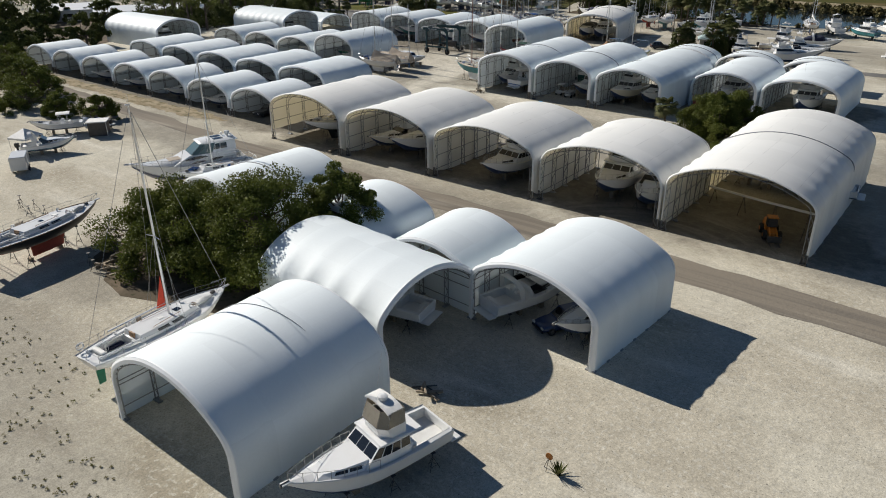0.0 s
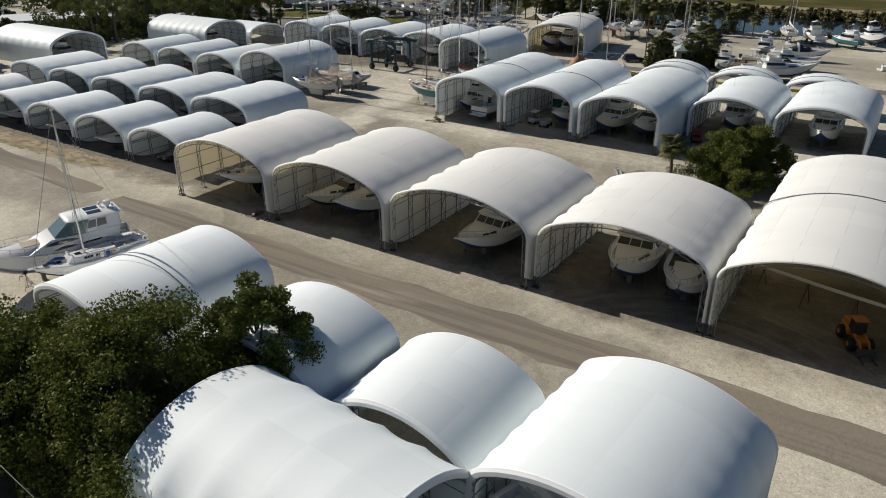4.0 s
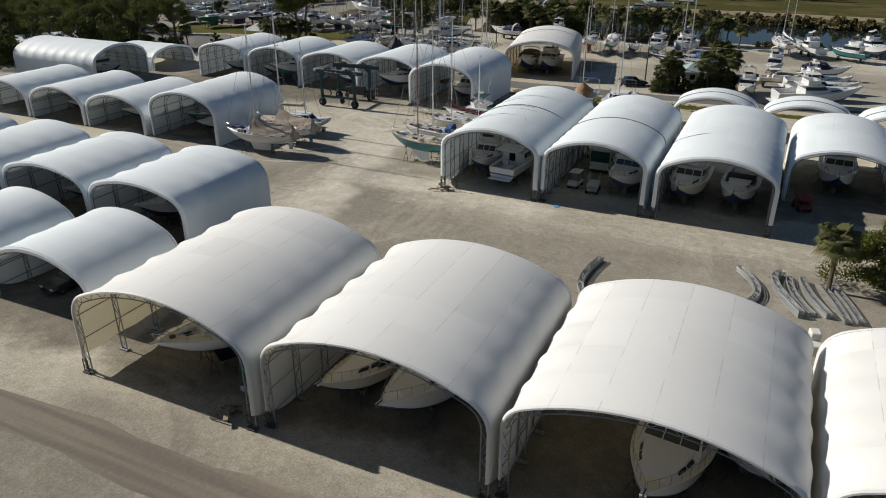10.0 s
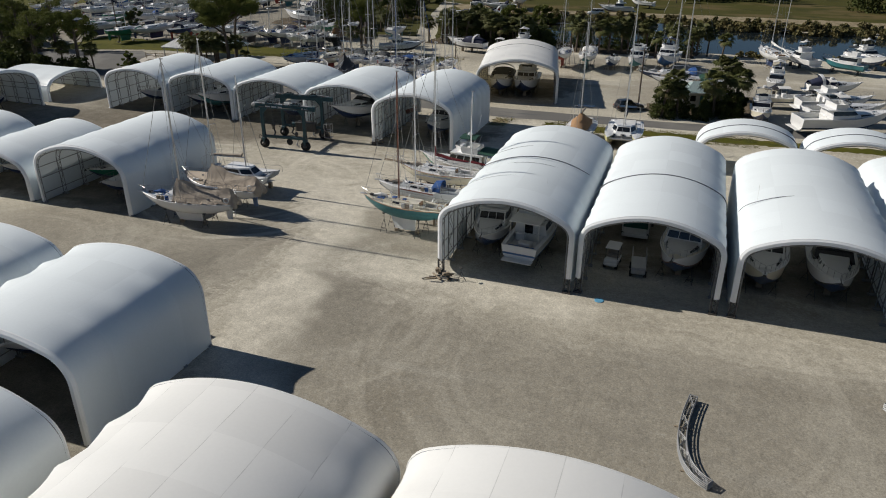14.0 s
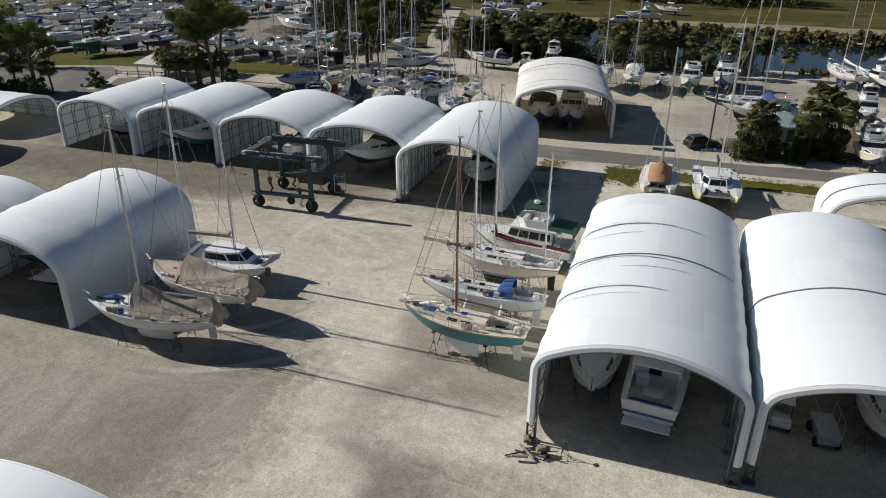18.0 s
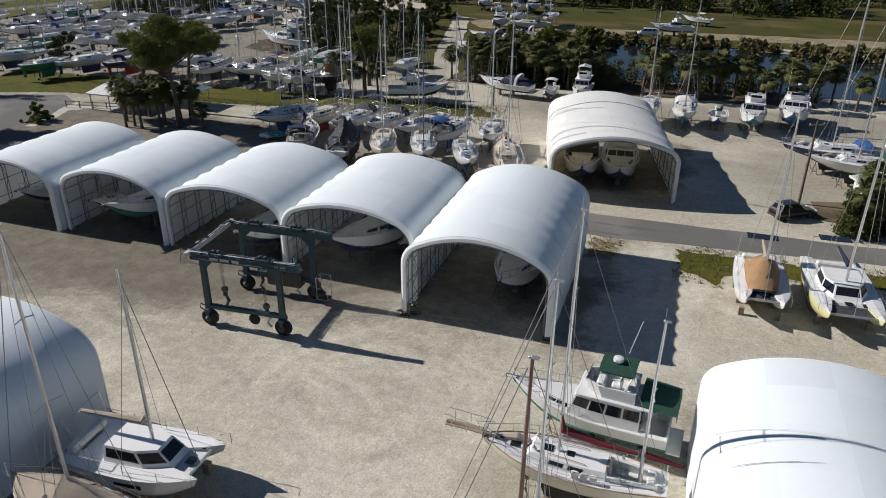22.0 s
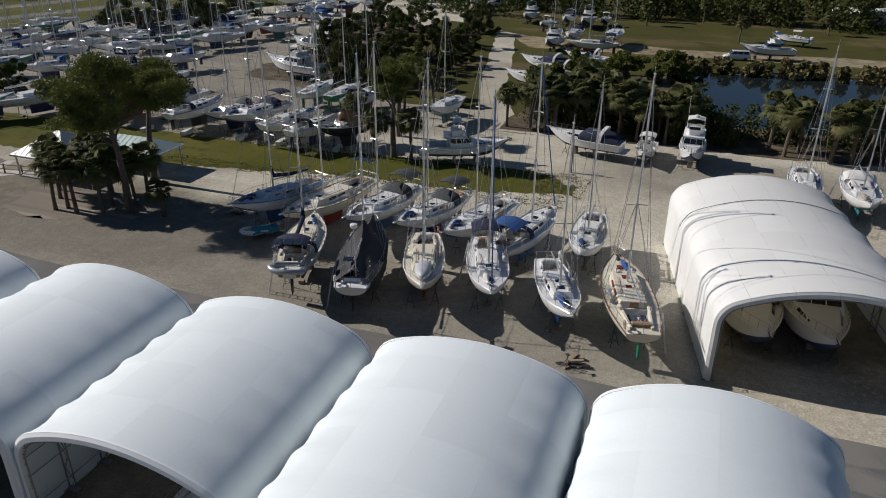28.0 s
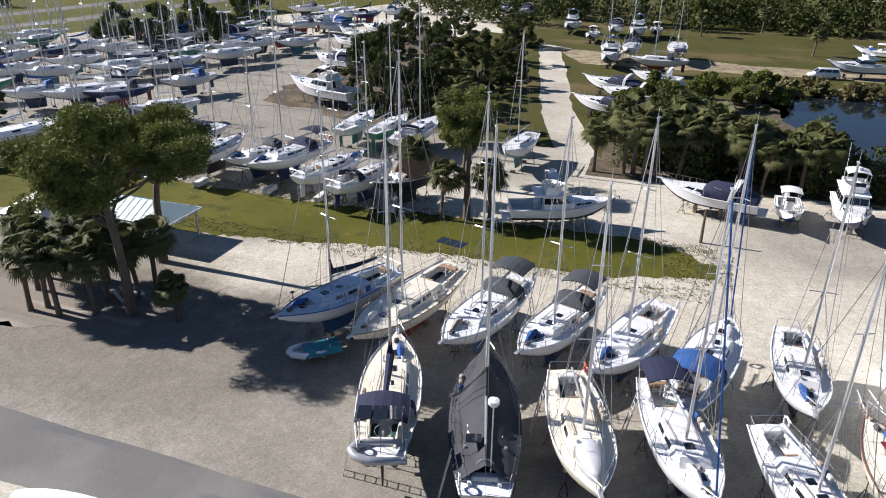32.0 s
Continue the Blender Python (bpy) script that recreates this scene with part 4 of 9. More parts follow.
def hull_parts(root, st, topside, bottom, stripe, deck, split, pit, rub):
    """Topsides, bottom paint, boot stripe, deck with a sunken cockpit, rubbing strake."""
    lo = Shape().loft([mirror([(0.0, r[0][1], r[0][2])] + r[1:split + 1]) for r in st], closed=False)
    part("underbody", lo, bottom, root, "antifouled underbody", smooth=True)
    up = Shape()
    for sg in (-1, 1):
        up.loft([[(sg * x, y, z) for x, y, z in r[split:]] for r in st], closed=False)
    r0 = st[0]
    up.add(mirror([(0.0, r0[0][1], r0[0][2])] + r0[1:]), [tuple(range(2 * len(r0) - 1))])
    sharp(part("hull_side", up, topside, root), 50)
    if stripe:
        sp = Shape()
        for sg in (-1, 1):
            sp.loft([[(sg * (r[split][0] * f + 0.012), r[split][1], r[split][2] * f2 + 0) for f, f2 in ((1, 1), (1.0, 1))] for r in st], closed=False)
            sp.tube([(sg * (r[split][0] + 0.005), r[split][1], r[split][2] + 0.06) for r in st], 0.05, 4)
        part("boot_stripe", sp, stripe, root)
    dk, well = Shape(), Shape()
    n = len(st) - 1
    for i in range(n):
        s0, s1 = i / n, (i + 1) / n
        a, b = st[i][-1], st[i + 1][-1]
        inside = pit and pit[0] <= (s0 + s1) / 2 <= pit[1]
        for sg in (-1, 1):
            f, up_ = (pit[2], 0.02) if inside else (0.0, 0.05)
            dk.add([(sg * a[0], a[1], a[2] - 0.03), (sg * b[0], b[1], b[2] - 0.03), (sg * b[0] * f, b[1], b[2] + up_), (sg * a[0] * f, a[1], a[2] + up_)], [(0, 1, 2, 3)])
    if pit:
        rows_ = [st[i][-1] for i in range(n + 1) if pit[0] - 0.04 <= i / n <= pit[1] + 0.04]
        f, d = pit[2] * 1.004, pit[3]
        well.loft([[(-a[0] * f, a[1], a[2] + 0.03), (-a[0] * f, a[1], a[2] - d), (a[0] * f, a[1], a[2] - d), (a[0] * f, a[1], a[2] + 0.03)] for a in rows_], closed=False, cap0=True, cap1=True)
        part("cockpit", well, DECK, root)
    part("deck", dk, deck, root)
    rb = Shape()
    rb.tube([(-r[-1][0], r[-1][1], r[-1][2]) for r in st] + [(r[-1][0], r[-1][1], r[-1][2]) for r in reversed(st)], 0.045, 4)
    part("rubbing_strake", rb, rub, root)


STAND = Shape()
for a in range(3):
    q = 2 * math.pi * a / 3
    STAND.tube([(0.42 * math.cos(q), 0.42 * math.sin(q), 0), (0.05 * math.cos(q), 0.05 * math.sin(q), 0.75)], 0.022, 4)
    q2 = q + 2 * math.pi / 3
    STAND.tube([(0.3 * math.cos(q), 0.3 * math.sin(q), 0.24), (0.3 * math.cos(q2), 0.3 * math.sin(q2), 0.24)], 0.016, 3)
STAND.tube([(0, 0, 0.6), (0, 0, 1.15)], 0.03, 5)
STAND.box((0, 0, 1.13), (0.28, 0.28, 0.05), 0.01)
STAND_MESH = STAND.mesh("jack_stand")


def props(root, st, split, zb, stations=(0.25, 0.72), far=False):
    """Jack stands either side and timber blocks under the keel."""
    n = len(st) - 1
    if far:
        for s in stations[-2:]:
            x, y, z = st[round(s * n)][min(split, 3)]
            cr = Shape().box((0, y, 0), (0.5, 0.35, max(0.1, zb)), 0.02)
            for sg in (-1, 1):
                cr.tube([(0, y, 0.05), (sg * (x + 0.35), y, 0.05), (sg * x, y, z)], 0.05, 4)
            part("cradle_frame", cr, DARKSTEEL, root)
        return
    for s in stations:
        r = st[round(s * n)]
        x, y, z = r[min(split, 3)]
        for sg in (-1, 1):
            o = part("jack_stand", STAND_MESH, DARKSTEEL, root)
            o.location = (sg * (x + 0.05), y, 0)
            o.scale = (1, 1, max(0.5, z / 1.17))
    for s in (0.35, 0.6):
        part("keel_block", Shape().box((0, -st[0][-1][1] * (2 * s - 1), 0), (0.5, 0.35, max(0.1, zb)), 0.02), WOOD, root)


def outline(st, s0, s1, f, dz, back=0.0, n=5, round_front=True):
    """Deck-shaped outline between two stations at a fraction of the breadth."""
    pts = []
    for k in range(n):
        p = sheer_at(st, s0 + (s1 - s0) * k / (n - 1))
        pts.append((p.x * f, p.y - (back if k == n - 1 else 0), p.z + dz))
    return [(-x, y, z) for x, y, z in pts] + list(reversed(pts))


def rail(root, st, s0, s1, h, close_bow, name="guard_rail", lines=2):
    sh = Shape()
    n = 7
    for sg in (-1, 1):
        base = [sheer_at(st, s0 + (s1 - s0) * k / n) for k in range(n + 1)]
        base = [Vector((sg * max(p.x - 0.08, 0.02), p.y, p.z)) for p in base]
        for p in base:
            sh.tube([p, p + Vector((0, 0, h))], 0.018, 3)
        for q in range(lines):
            sh.tube([p + Vector((0, 0, h * (q + 1) / lines)) for p in base], 0.016 if q == lines - 1 else 0.009, 3)
    return part(name, sh, WIRE, root)


def sailboat(m, L=10.5, hull=None, bottom=None, deck=None, trim=None, canvas=None, cover=None, mast_h=None, mast=None, bimini=None, dodger=True,
             tarp=None, mizzen=False, label="", rig=True, furl=None, panels=False, seed=0, stands=True, far=False, beam=0.315, bowsprit=0.0, bowsheet=False, lids=None, span=(0.0, 0.60), tender=False, ports=None, sit=0.0, keel=None):
    rnd = random.Random(seed)
    hull, bottom, deck, trim, canvas = hull or WHITE, bottom or NAVY, deck or WHITE, trim or WHITE, canvas or C_NAVY
    B = L * beam
    zb, zs = 1.55 - sit, 2.95 - sit
    root = thing("sailboat", m, label, "sailboat", "boats on stands")
    st = hull_lines(L, B, zb, zs, 0.38, 0.05, "sail")
    hull_parts(root, st, hull, bottom, NAVY if hull is WHITE else None, deck, 3, (0.07, 0.29, 0.52, 0.45), trim)
    # keel and rudder
    k = Shape()
    y0, y1, zk = -0.12 * L, 0.16 * L, 0.3
    for sg in (1,):
        k.loft([[(-0.10, y0, zk), (0.10, y0, zk), (0.16, (y0 + y1) / 2, zk), (0.03, y1 - 0.35, zk), (-0.03, y1 - 0.35, zk), (-0.16, (y0 + y1) / 2, zk)],
                [(-0.06, y0 - 0.1, zb + 0.25), (0.06, y0 - 0.1, zb + 0.25), (0.13, (y0 + y1) / 2, zb + 0.2), (0.03, y1 + 0.2, zb + 0.25), (-0.03, y1 + 0.2, zb + 0.25), (-0.13, (y0 + y1) / 2, zb + 0.2)]], True, True, True)
    part("keel", k, keel or bottom, root)
    r = Shape()
    yr = -L / 2 + 0.07 * L
    r.loft([[(-0.04, yr - 0.25, 0.75), (0.04, yr - 0.25, 0.75), (0.03, yr + 0.25, 0.75), (-0.03, yr + 0.25, 0.75)],
            [(-0.05, yr - 0.3, zb + 0.95), (0.05, yr - 0.3, zb + 0.95), (0.05, yr + 0.35, zb + 0.75), (-0.05, yr + 0.35, zb + 0.75)]], True, True, True)
    part("rudder", r, keel or bottom, root)
    # trunk cabin with ports
    lo, hi = outline(st, 0.30, 0.74, 0.62, 0.0), outline(st, 0.31, 0.70, 0.50, 0.42)
    c = part("cabin", Shape().frustum(lo, hi), deck, root)
    n5 = len(lo)
    for e in (1, n5 - 3) if far else (1, 2, n5 - 4, n5 - 3):
        part("cabin_window", Shape().plate(lo, hi, e, 0.35, 0.80, 0.12, 0.88, 0.012), ports or GLASS, root)
    for s, w in ((0.62, 0.5), (0.80, 0.5), (0.50, 0.42))[:1 if far else 3]:
        p = sheer_at(st, s)
        part("deck_hatch", Shape().box((0, p.y, p.z + (0.40 if s < 0.7 else 0.04)), (w, w, 0.07), 0.02), lids or (GLASS if rnd.random() < 0.75 else DECK), root)
    # cockpit coamings, seats, wheel
    for sg in () if far else (-1, 1):
        a, b = sheer_at(st, 0.05), sheer_at(st, 0.30)
        part("coaming", Shape().tube([(sg * a.x * 0.55, a.y, a.z + 0.1), (sg * b.x * 0.56, b.y, b.z + 0.18)], 0.11, 6), deck, root)
        part("winch", Shape().tube([(sg * b.x * 0.58, b.y - 0.6, b.z + 0.2), (sg * b.x * 0.58, b.y - 0.6, b.z + 0.45)], [0.10, 0.07], 8), ALU, root)
    if not far:
        p = sheer_at(st, 0.13)
        wheel = Shape()
        wheel.tube([(0.42 * math.cos(a), p.y, p.z + 0.42 + 0.42 * math.sin(a)) for a in (2 * math.pi * q / 12 for q in range(13))], 0.022, 4)
        wheel.tube([(0, p.y, p.z - 0.3), (0, p.y, p.z + 0.45)], 0.06, 5)
        part("steering_wheel", wheel, ALU, root)
        ysole = sheer_at(st, 0.30)
        part("companionway", Shape().box((0, ysole.y + 0.04, ysole.z - 0.1), (0.6, 0.12, 0.55), 0.01), TEAK, root)
    rail(root, st, 0.03, 0.97, 0.6, True)
    pl = sheer_at(st, 0.93)
    pulpit = Shape()
    tip = sheer_at(st, 1.0)
    pulpit.tube([(-pl.x, pl.y, pl.z + 0.62), (0, tip.y + 0.25, tip.z + 0.68), (pl.x, pl.y, pl.z + 0.62)], 0.022, 4)
    pulpit.tube([(0, tip.y + 0.2, tip.z + 0.66), (0, tip.y - 0.1, tip.z)], 0.02, 4)
    part("pulpit", pulpit, ALU, root)
    if not far:
        part("anchor_roller", Shape().box((0, tip.y + 0.05, tip.z - 0.02), (0.22, 0.7, 0.1), 0.02), ALU, root)
    if not far:
        for sg in (-1, 1):
            a, b = Vector(hi[1]), Vector(hi[3])
            x = abs(a.x) * 0.8 * sg
            part("grab_rail", Shape().tube([(x, a.y, a.z + 0.03), (x, a.y + 0.1, a.z + 0.1), (x * 0.85, b.y, b.z + 0.1), (x * 0.85, b.y + 0.1, b.z + 0.03)], 0.022, 4), TEAK, root)
            c_ = sheer_at(st, 0.18)
            part("cockpit_cushion", Shape().box((sg * c_.x * 0.36, c_.y, c_.z - 0.42), (c_.x * 0.26, 0.17 * L, 0.14), 0.04), rnd.choice((C_WHITE, C_TAN, C_NAVY, C_GREEN)), root)
            v_ = sheer_at(st, 0.68)
            part("cowl_vent", Shape().tube([(sg * v_.x * 0.35, v_.y, v_.z + 0.1), (sg * v_.x * 0.35, v_.y, v_.z + 0.55), (sg * v_.x * 0.35, v_.y + 0.16, v_.z + 0.66)], [0.07, 0.07, 0.11], 6), WHITE, root)
        w_ = sheer_at(st, 0.90)
        part("windlass", Shape().box((0, w_.y, w_.z + 0.03), (0.3, 0.4, 0.22), 0.06), DARKSTEEL, root)
        coil = Shape().tube([(0.28 * math.cos(q * 0.7) * (1 - q * 0.02), sheer_at(st, 0.74).y + 0.28 * math.sin(q * 0.7) * (1 - q * 0.02), sheer_at(st, 0.74).z + 0.08 + 0.004 * q) for q in range(24)], 0.03, 4)
        part("rope_coil", coil, rnd.choice((C_WHITE, C_TAN, C_BLUE)), root)
        q_ = sheer_at(st, 0.04)
        sr = Shape()
        sr.tube([(-q_.x, q_.y + 0.3, q_.z + 0.62), (-q_.x * 0.9, q_.y - 0.25, q_.z + 0.66), (q_.x * 0.9, q_.y - 0.25, q_.z + 0.66), (q_.x, q_.y + 0.3, q_.z + 0.62)], 0.022, 4)
        part("pushpit", sr, ALU, root)
        part("lifebuoy", Shape().tube([(-q_.x + 0.05, q_.y + 0.25 * math.cos(a), q_.z + 0.45 + 0.25 * math.sin(a)) for a in (2 * math.pi * k / 10 for k in range(11))], 0.06, 5), rnd.choice((C_WHITE, C_WHITE, C_FLAG, C_WHITE, C_TAN)), root)
    # rig
    if rig:
        H = mast_h or L * 1.28
        ym = -L / 2 + 0.565 * L
        zm = zs + 0.5

        def spar(name, y, h, base):
            mt = Shape()
            mt.tube([(0, y, base - 0.5), (0, y, base + h * 0.7), (0, y - 0.05, base + h)], [0.085, 0.08, 0.055], 7)
            o = part(name, mt, mast or ALU, root)
            for f in (0.40, 0.70) if h > 9 and not far else (0.55,):
                part("spreader", Shape().tube([(-0.95 * (1.15 - f), y - 0.12, base + h * f), (0, y, base + h * f + 0.05), (0.95 * (1.15 - f), y - 0.12, base + h * f)], 0.03, 4), mast or ALU, root)
            if far:
                return o
            part("masthead", Shape().box((0, y - 0.1, base + h), (0.12, 0.35, 0.10), 0.02).tube([(0, y, base + h), (0, y, base + h + 0.7)], 0.012, 3), ALU, root)
            return o
        spar("mast", ym, H, zm)
        w = Shape()
        for sg in (-1, 1):
            ch = sheer_at(st, 0.54)
            top = Vector((0, ym, zm + H))
            sp = Vector((sg * 0.85, ym - 0.1, zm + H * 0.40))
            w.tube([(sg * ch.x * 0.95, ch.y, ch.z), sp, top], 0.016, 3)
            w.tube([(sg * ch.x * 0.95, ch.y + 0.5, ch.z), (0, ym, zm + H * 0.42)], 0.014, 3)
            w.tube([(sg * ch.x * 0.95, ch.y - 0.5, ch.z), (0, ym, zm + H * 0.42)], 0.014, 3)
        w.tube([(0, -L / 2 + 0.1, zs + 0.1), (0, ym, zm + H)], 0.016, 3)
        part("standing_rigging", w, WIRE, root)
        fs = Shape().tube([(0, tip.y - 0.05, tip.z + 0.05), (0, ym + 0.08, zm + H * 0.97)], 0.05 if furl else 0.022, 5)
        part("forestay", fs, furl or WIRE, root)
        bl = 0.40 * L
        part("boom", Shape().tube([(0, ym - 0.1, zm + 0.95), (0, ym - bl, zm + 0.85)], 0.06, 6), mast or ALU, root)
        if cover:
            sc = Shape()
            sc.tube([(0, ym + 0.02, zm + 2.3), (0, ym - 0.12, zm + 1.35), (0, ym - bl * 0.5, zm + 1.05), (0, ym - bl, zm + 0.95)], [0.09, 0.22, 0.17, 0.08], 8)
            part("sail_cover", sc, cover, root)
        if mizzen:
            spar("mizzen_mast", -L / 2 + 0.14 * L, H * 0.66, zs + 0.3)
            sc = Shape().tube([(0, -L / 2 + 0.13 * L, zs + 1.5), (0, -L / 2 - 0.6, zs + 1.3)], [0.16, 0.08], 7)
            part("mizzen_sail_cover", sc, cover or C_RED, root)
    if dodger and not tarp:
        p = sheer_at(st, 0.31)
        wd = p.x * 0.95
        dg = Shape()
        rings = []
        for y, zt, hw in ((p.y + 0.55, 0.48, wd * 0.9), (p.y + 0.2, 1.0, wd), (p.y - 0.55, 1.12, wd)):
            rings.append([(hw * math.cos(a), y, p.z + 0.15 + (zt - 0.15) * math.sin(a) ** 0.5) for a in (math.pi * q / 8 for q in range(9))])
        dg.loft(rings, closed=False)
        part("spray_hood", dg, canvas, root, smooth=True)
    if bimini and not tarp:
        p = sheer_at(st, 0.16)
        wd = p.x * 0.92
        bm_ = Shape()
        rings = [[(wd * q / 3, y, p.z + 1.95 - 0.035 * q * q + dz) for q in range(-3, 4)] for y, dz in ((p.y - 1.05, -0.1), (p.y - 0.5, 0), (p.y + 0.5, 0), (p.y + 1.05, -0.08))]
        bm_.loft(rings, closed=False)
        bm_.loft([[(x, y, z - 0.05) for x, y, z in r_] for r_ in rings], closed=False)
        part("bimini", bm_, bimini, root, "stretched canvas cockpit awning")
        fr = Shape()
        for sg in (-1, 1):
            for y in (-0.95, 0.95):
                fr.tube([(sg * wd, p.y, p.z), (sg * wd, p.y + y, p.z + 1.6)], 0.018, 4)
        part("bimini_frame", fr, ALU, root)
    if panels:
        p = sheer_at(st, 0.05)
        for k_ in range(3):
            part("solar_panel", Shape().box((-0.75 + 0.75 * k_, p.y + 0.2, p.z + 2.06), (0.68, 1.0, 0.04), 0.01), GLASS, root)
        fr = Shape()
        for sg in (-1, 1):
            fr.tube([(sg * p.x * 0.9, p.y, p.z), (sg * 1.0, p.y + 0.2, p.z + 2.05)], 0.025, 4)
        part("stern_arch", fr, ALU, root)
    if tarp:
        # a ridge along the boom, sides drawn down to the toe rail in folds, the tail hanging over the stern
        tp = Shape()
        rings, nq, nu = [], 30, 9
        for q in range(nq + 1):
            f = q / nq
            s = span[0] + (span[1] - span[0]) * f
            p = sheer_at(st, s)
            ridge = (1.25 + 0.75 * f ** 1.4 - 0.30 * math.sin(math.pi * f) ** 2) if span[0] == 0 else 0.72 + 2.0 * math.exp(-abs(s - 0.57) / 0.10)
            if q == 0:
                ridge = 1.0
            ring = []
            for u in range(-nu, nu + 1):
                a = abs(u) / nu
                fold = 0.07 * math.sin(4.7 * q * 0.6 + 5 * a + seed) * (0.3 + a) + 0.05 * math.sin(11 * f + 9 * a * (1 if u > 0 else -1)) + rnd.uniform(-0.03, 0.03)
                z = p.z + 0.06 + ridge * ((1 - a) ** 1.35) + fold * (1 - a ** 4)
                lift = 0.28 * max(0.0, math.sin(q * 0.9 + seed + (2 if u > 0 else 0))) ** 3 if abs(u) == nu else 0.0
                ring.append(((p.x + 0.03 - 0.10 * lift) * u / nu, p.y + 0.06 * math.sin(7 * a + q), z + lift - 0.10 * (abs(u) == nu)))
            if span[0]:
                # the wrapped boat: the cover hangs down its topsides
                drop = 1.2 * min(1.0, 14 * f, 12 * (1 - f)) + 0.1
                for end, sg in ((0, -1), (-1, 1)):
                    x, y, z = ring[end]
                    ring[end] = (x + sg * 0.04, y, p.z + 0.03)
                    low_ = (x * 0.93 + sg * 0.05 * math.sin(2.3 * q + sg), y, p.z - drop + 0.12 * math.sin(1.7 * q + sg))
                    ring = [low_] + ring if end == 0 else ring + [low_]
            rings.append(ring)
        tail = [(x * 0.94, y - 0.22 - rnd.uniform(0, 0.08), z - 0.25 - 0.75 * (1 - (x / (rings[0][-1][0] + 0.01)) ** 2)) for x, y, z in rings[0]]
        low = [(x * 0.86, y - 0.12 + 0.1 * math.sin(9 * x), rings[0][0][2] - 0.55 + 0.12 * math.sin(5 * x)) for x, y, z in rings[0]]
        tp.loft(([low, tail] if span[0] == 0 else []) + rings, closed=False)
        sharp(part("tarpaulin", tp, tarp, root, "sagging tarpaulin tied over the boat"), 50)
        if bowsheet:
            fore = [[((sheer_at(st, s).x + 0.02) * u / 3, sheer_at(st, s).y, sheer_at(st, s).z + 0.10 + (0.75 - 0.55 * (s - 0.6) / 0.36) * (1 - (u / 3) ** 2) + rnd.uniform(-0.04, 0.04)) for u in range(-3, 4)] for s in (0.60, 0.68, 0.76, 0.84, 0.92, 0.98)]
            sharp(part("bow_cover", Shape().loft(fore, closed=False), tarp, root), 50)
    if span[0] and tarp:
        p = sheer_at(st, 0.24)
        part("solar_panel", Shape().box((-p.x * 0.35, p.y, p.z + 0.95), (0.75, 0.62, 0.05), 0.01), GLASS, root)
        p = sheer_at(st, 0.07)
        part("radar_pole", Shape().tube([(0.25, p.y + 0.3, p.z - 0.2), (0.25, p.y + 0.3, p.z + 4.2)], 0.04, 6), ALU, root)
        part("radar_dome", Shape().tube([(0.25, p.y + 0.3, p.z + 4.15), (0.25, p.y + 0.3, p.z + 4.3), (0.25, p.y + 0.3, p.z + 4.45), (0.25, p.y + 0.3, p.z + 4.5)], [0.18, 0.27, 0.25, 0.1], 10), WHITE, root)
    if tender:
        a_, b_ = sheer_at(st, 0.66), sheer_at(st, 0.93)
        rings = []
        for f, wq, hq in ((0, 0.75, 0.75), (0.06, 0.95, 0.95), (0.35, 1.0, 1.0), (0.7, 0.85, 0.95), (0.92, 0.5, 0.75), (1.0, 0.08, 0.4)):
            y, z = a_.y + (b_.y - a_.y) * f, a_.z + (b_.z - a_.z) * f + 0.08
            rings.append([(0.68 * wq * math.cos(q), y, z + 0.62 * hq * math.sin(q) ** 0.7) for q in (math.pi * k_ / 8 for k_ in range(9))])
        part("upturned_tender", Shape().loft(rings, True, True, True), C_SILVER, root, "grey inflatable lashed upside down", smooth=True)
    if bowsprit:
        bs = Shape().tube([(0, tip.y - 0.6, tip.z + 0.05), (0, tip.y + bowsprit, tip.z + 0.25)], [0.12, 0.08], 6)
        bs.box((0, tip.y + bowsprit * 0.45, tip.z + 0.14), (0.5, bowsprit * 1.1, 0.05), 0.01)
        part("bowsprit", bs, WOOD, root)
        pr = Shape()
        for sg in (-1, 1):
            pr.tube([(sg * 0.45, tip.y - 0.4, tip.z + 0.65), (sg * 0.3, tip.y + bowsprit, tip.z + 0.9)], 0.022, 4)
            for q in range(3):
                pr.tube([(sg * (0.42 - 0.06 * q), tip.y - 0.2 + bowsprit * q / 2.2, tip.z + 0.1), (sg * (0.42 - 0.06 * q), tip.y - 0.2 + bowsprit * q / 2.2, tip.z + 0.75)], 0.02, 4)
        part("bowsprit_rail", pr, ALU, root)
    if not far:
        # things lashed on deck and a boarding ladder
        p = sheer_at(st, 0.36 if not tarp else 0.66)
        for k_ in range(3):
            part("fuel_can", Shape().box((-p.x * 0.8, p.y + 0.45 * k_, p.z + 0.04), (0.2, 0.36, 0.42), 0.05), rnd.choice((C_BLUE, C_TAN, C_WHITE, C_WHITE, C_TAN)), root)
        p = sheer_at(st, 0.82)
        part("folded_sail", Shape().tube([(p.x * 0.35, p.y - 0.9, p.z + 0.12), (p.x * 0.3, p.y - 0.2, p.z + 0.24), (p.x * 0.2, p.y + 0.6, p.z + 0.14)], [0.12, 0.24, 0.1], 7), rnd.choice((C_WHITE, C_WHITE, C_TAN, C_BLUE)), root)
        p = sheer_at(st, 0.12)
        part("stern_locker", Shape().box((0, p.y - 0.35, p.z + 0.02), (p.x * 0.9, 0.4, 0.3), 0.06), rnd.choice((DECK, C_WHITE, TEAK)), root)
        sg = rnd.choice((-1, 1))
        ld = Shape()
        p = sheer_at(st, 0.2)
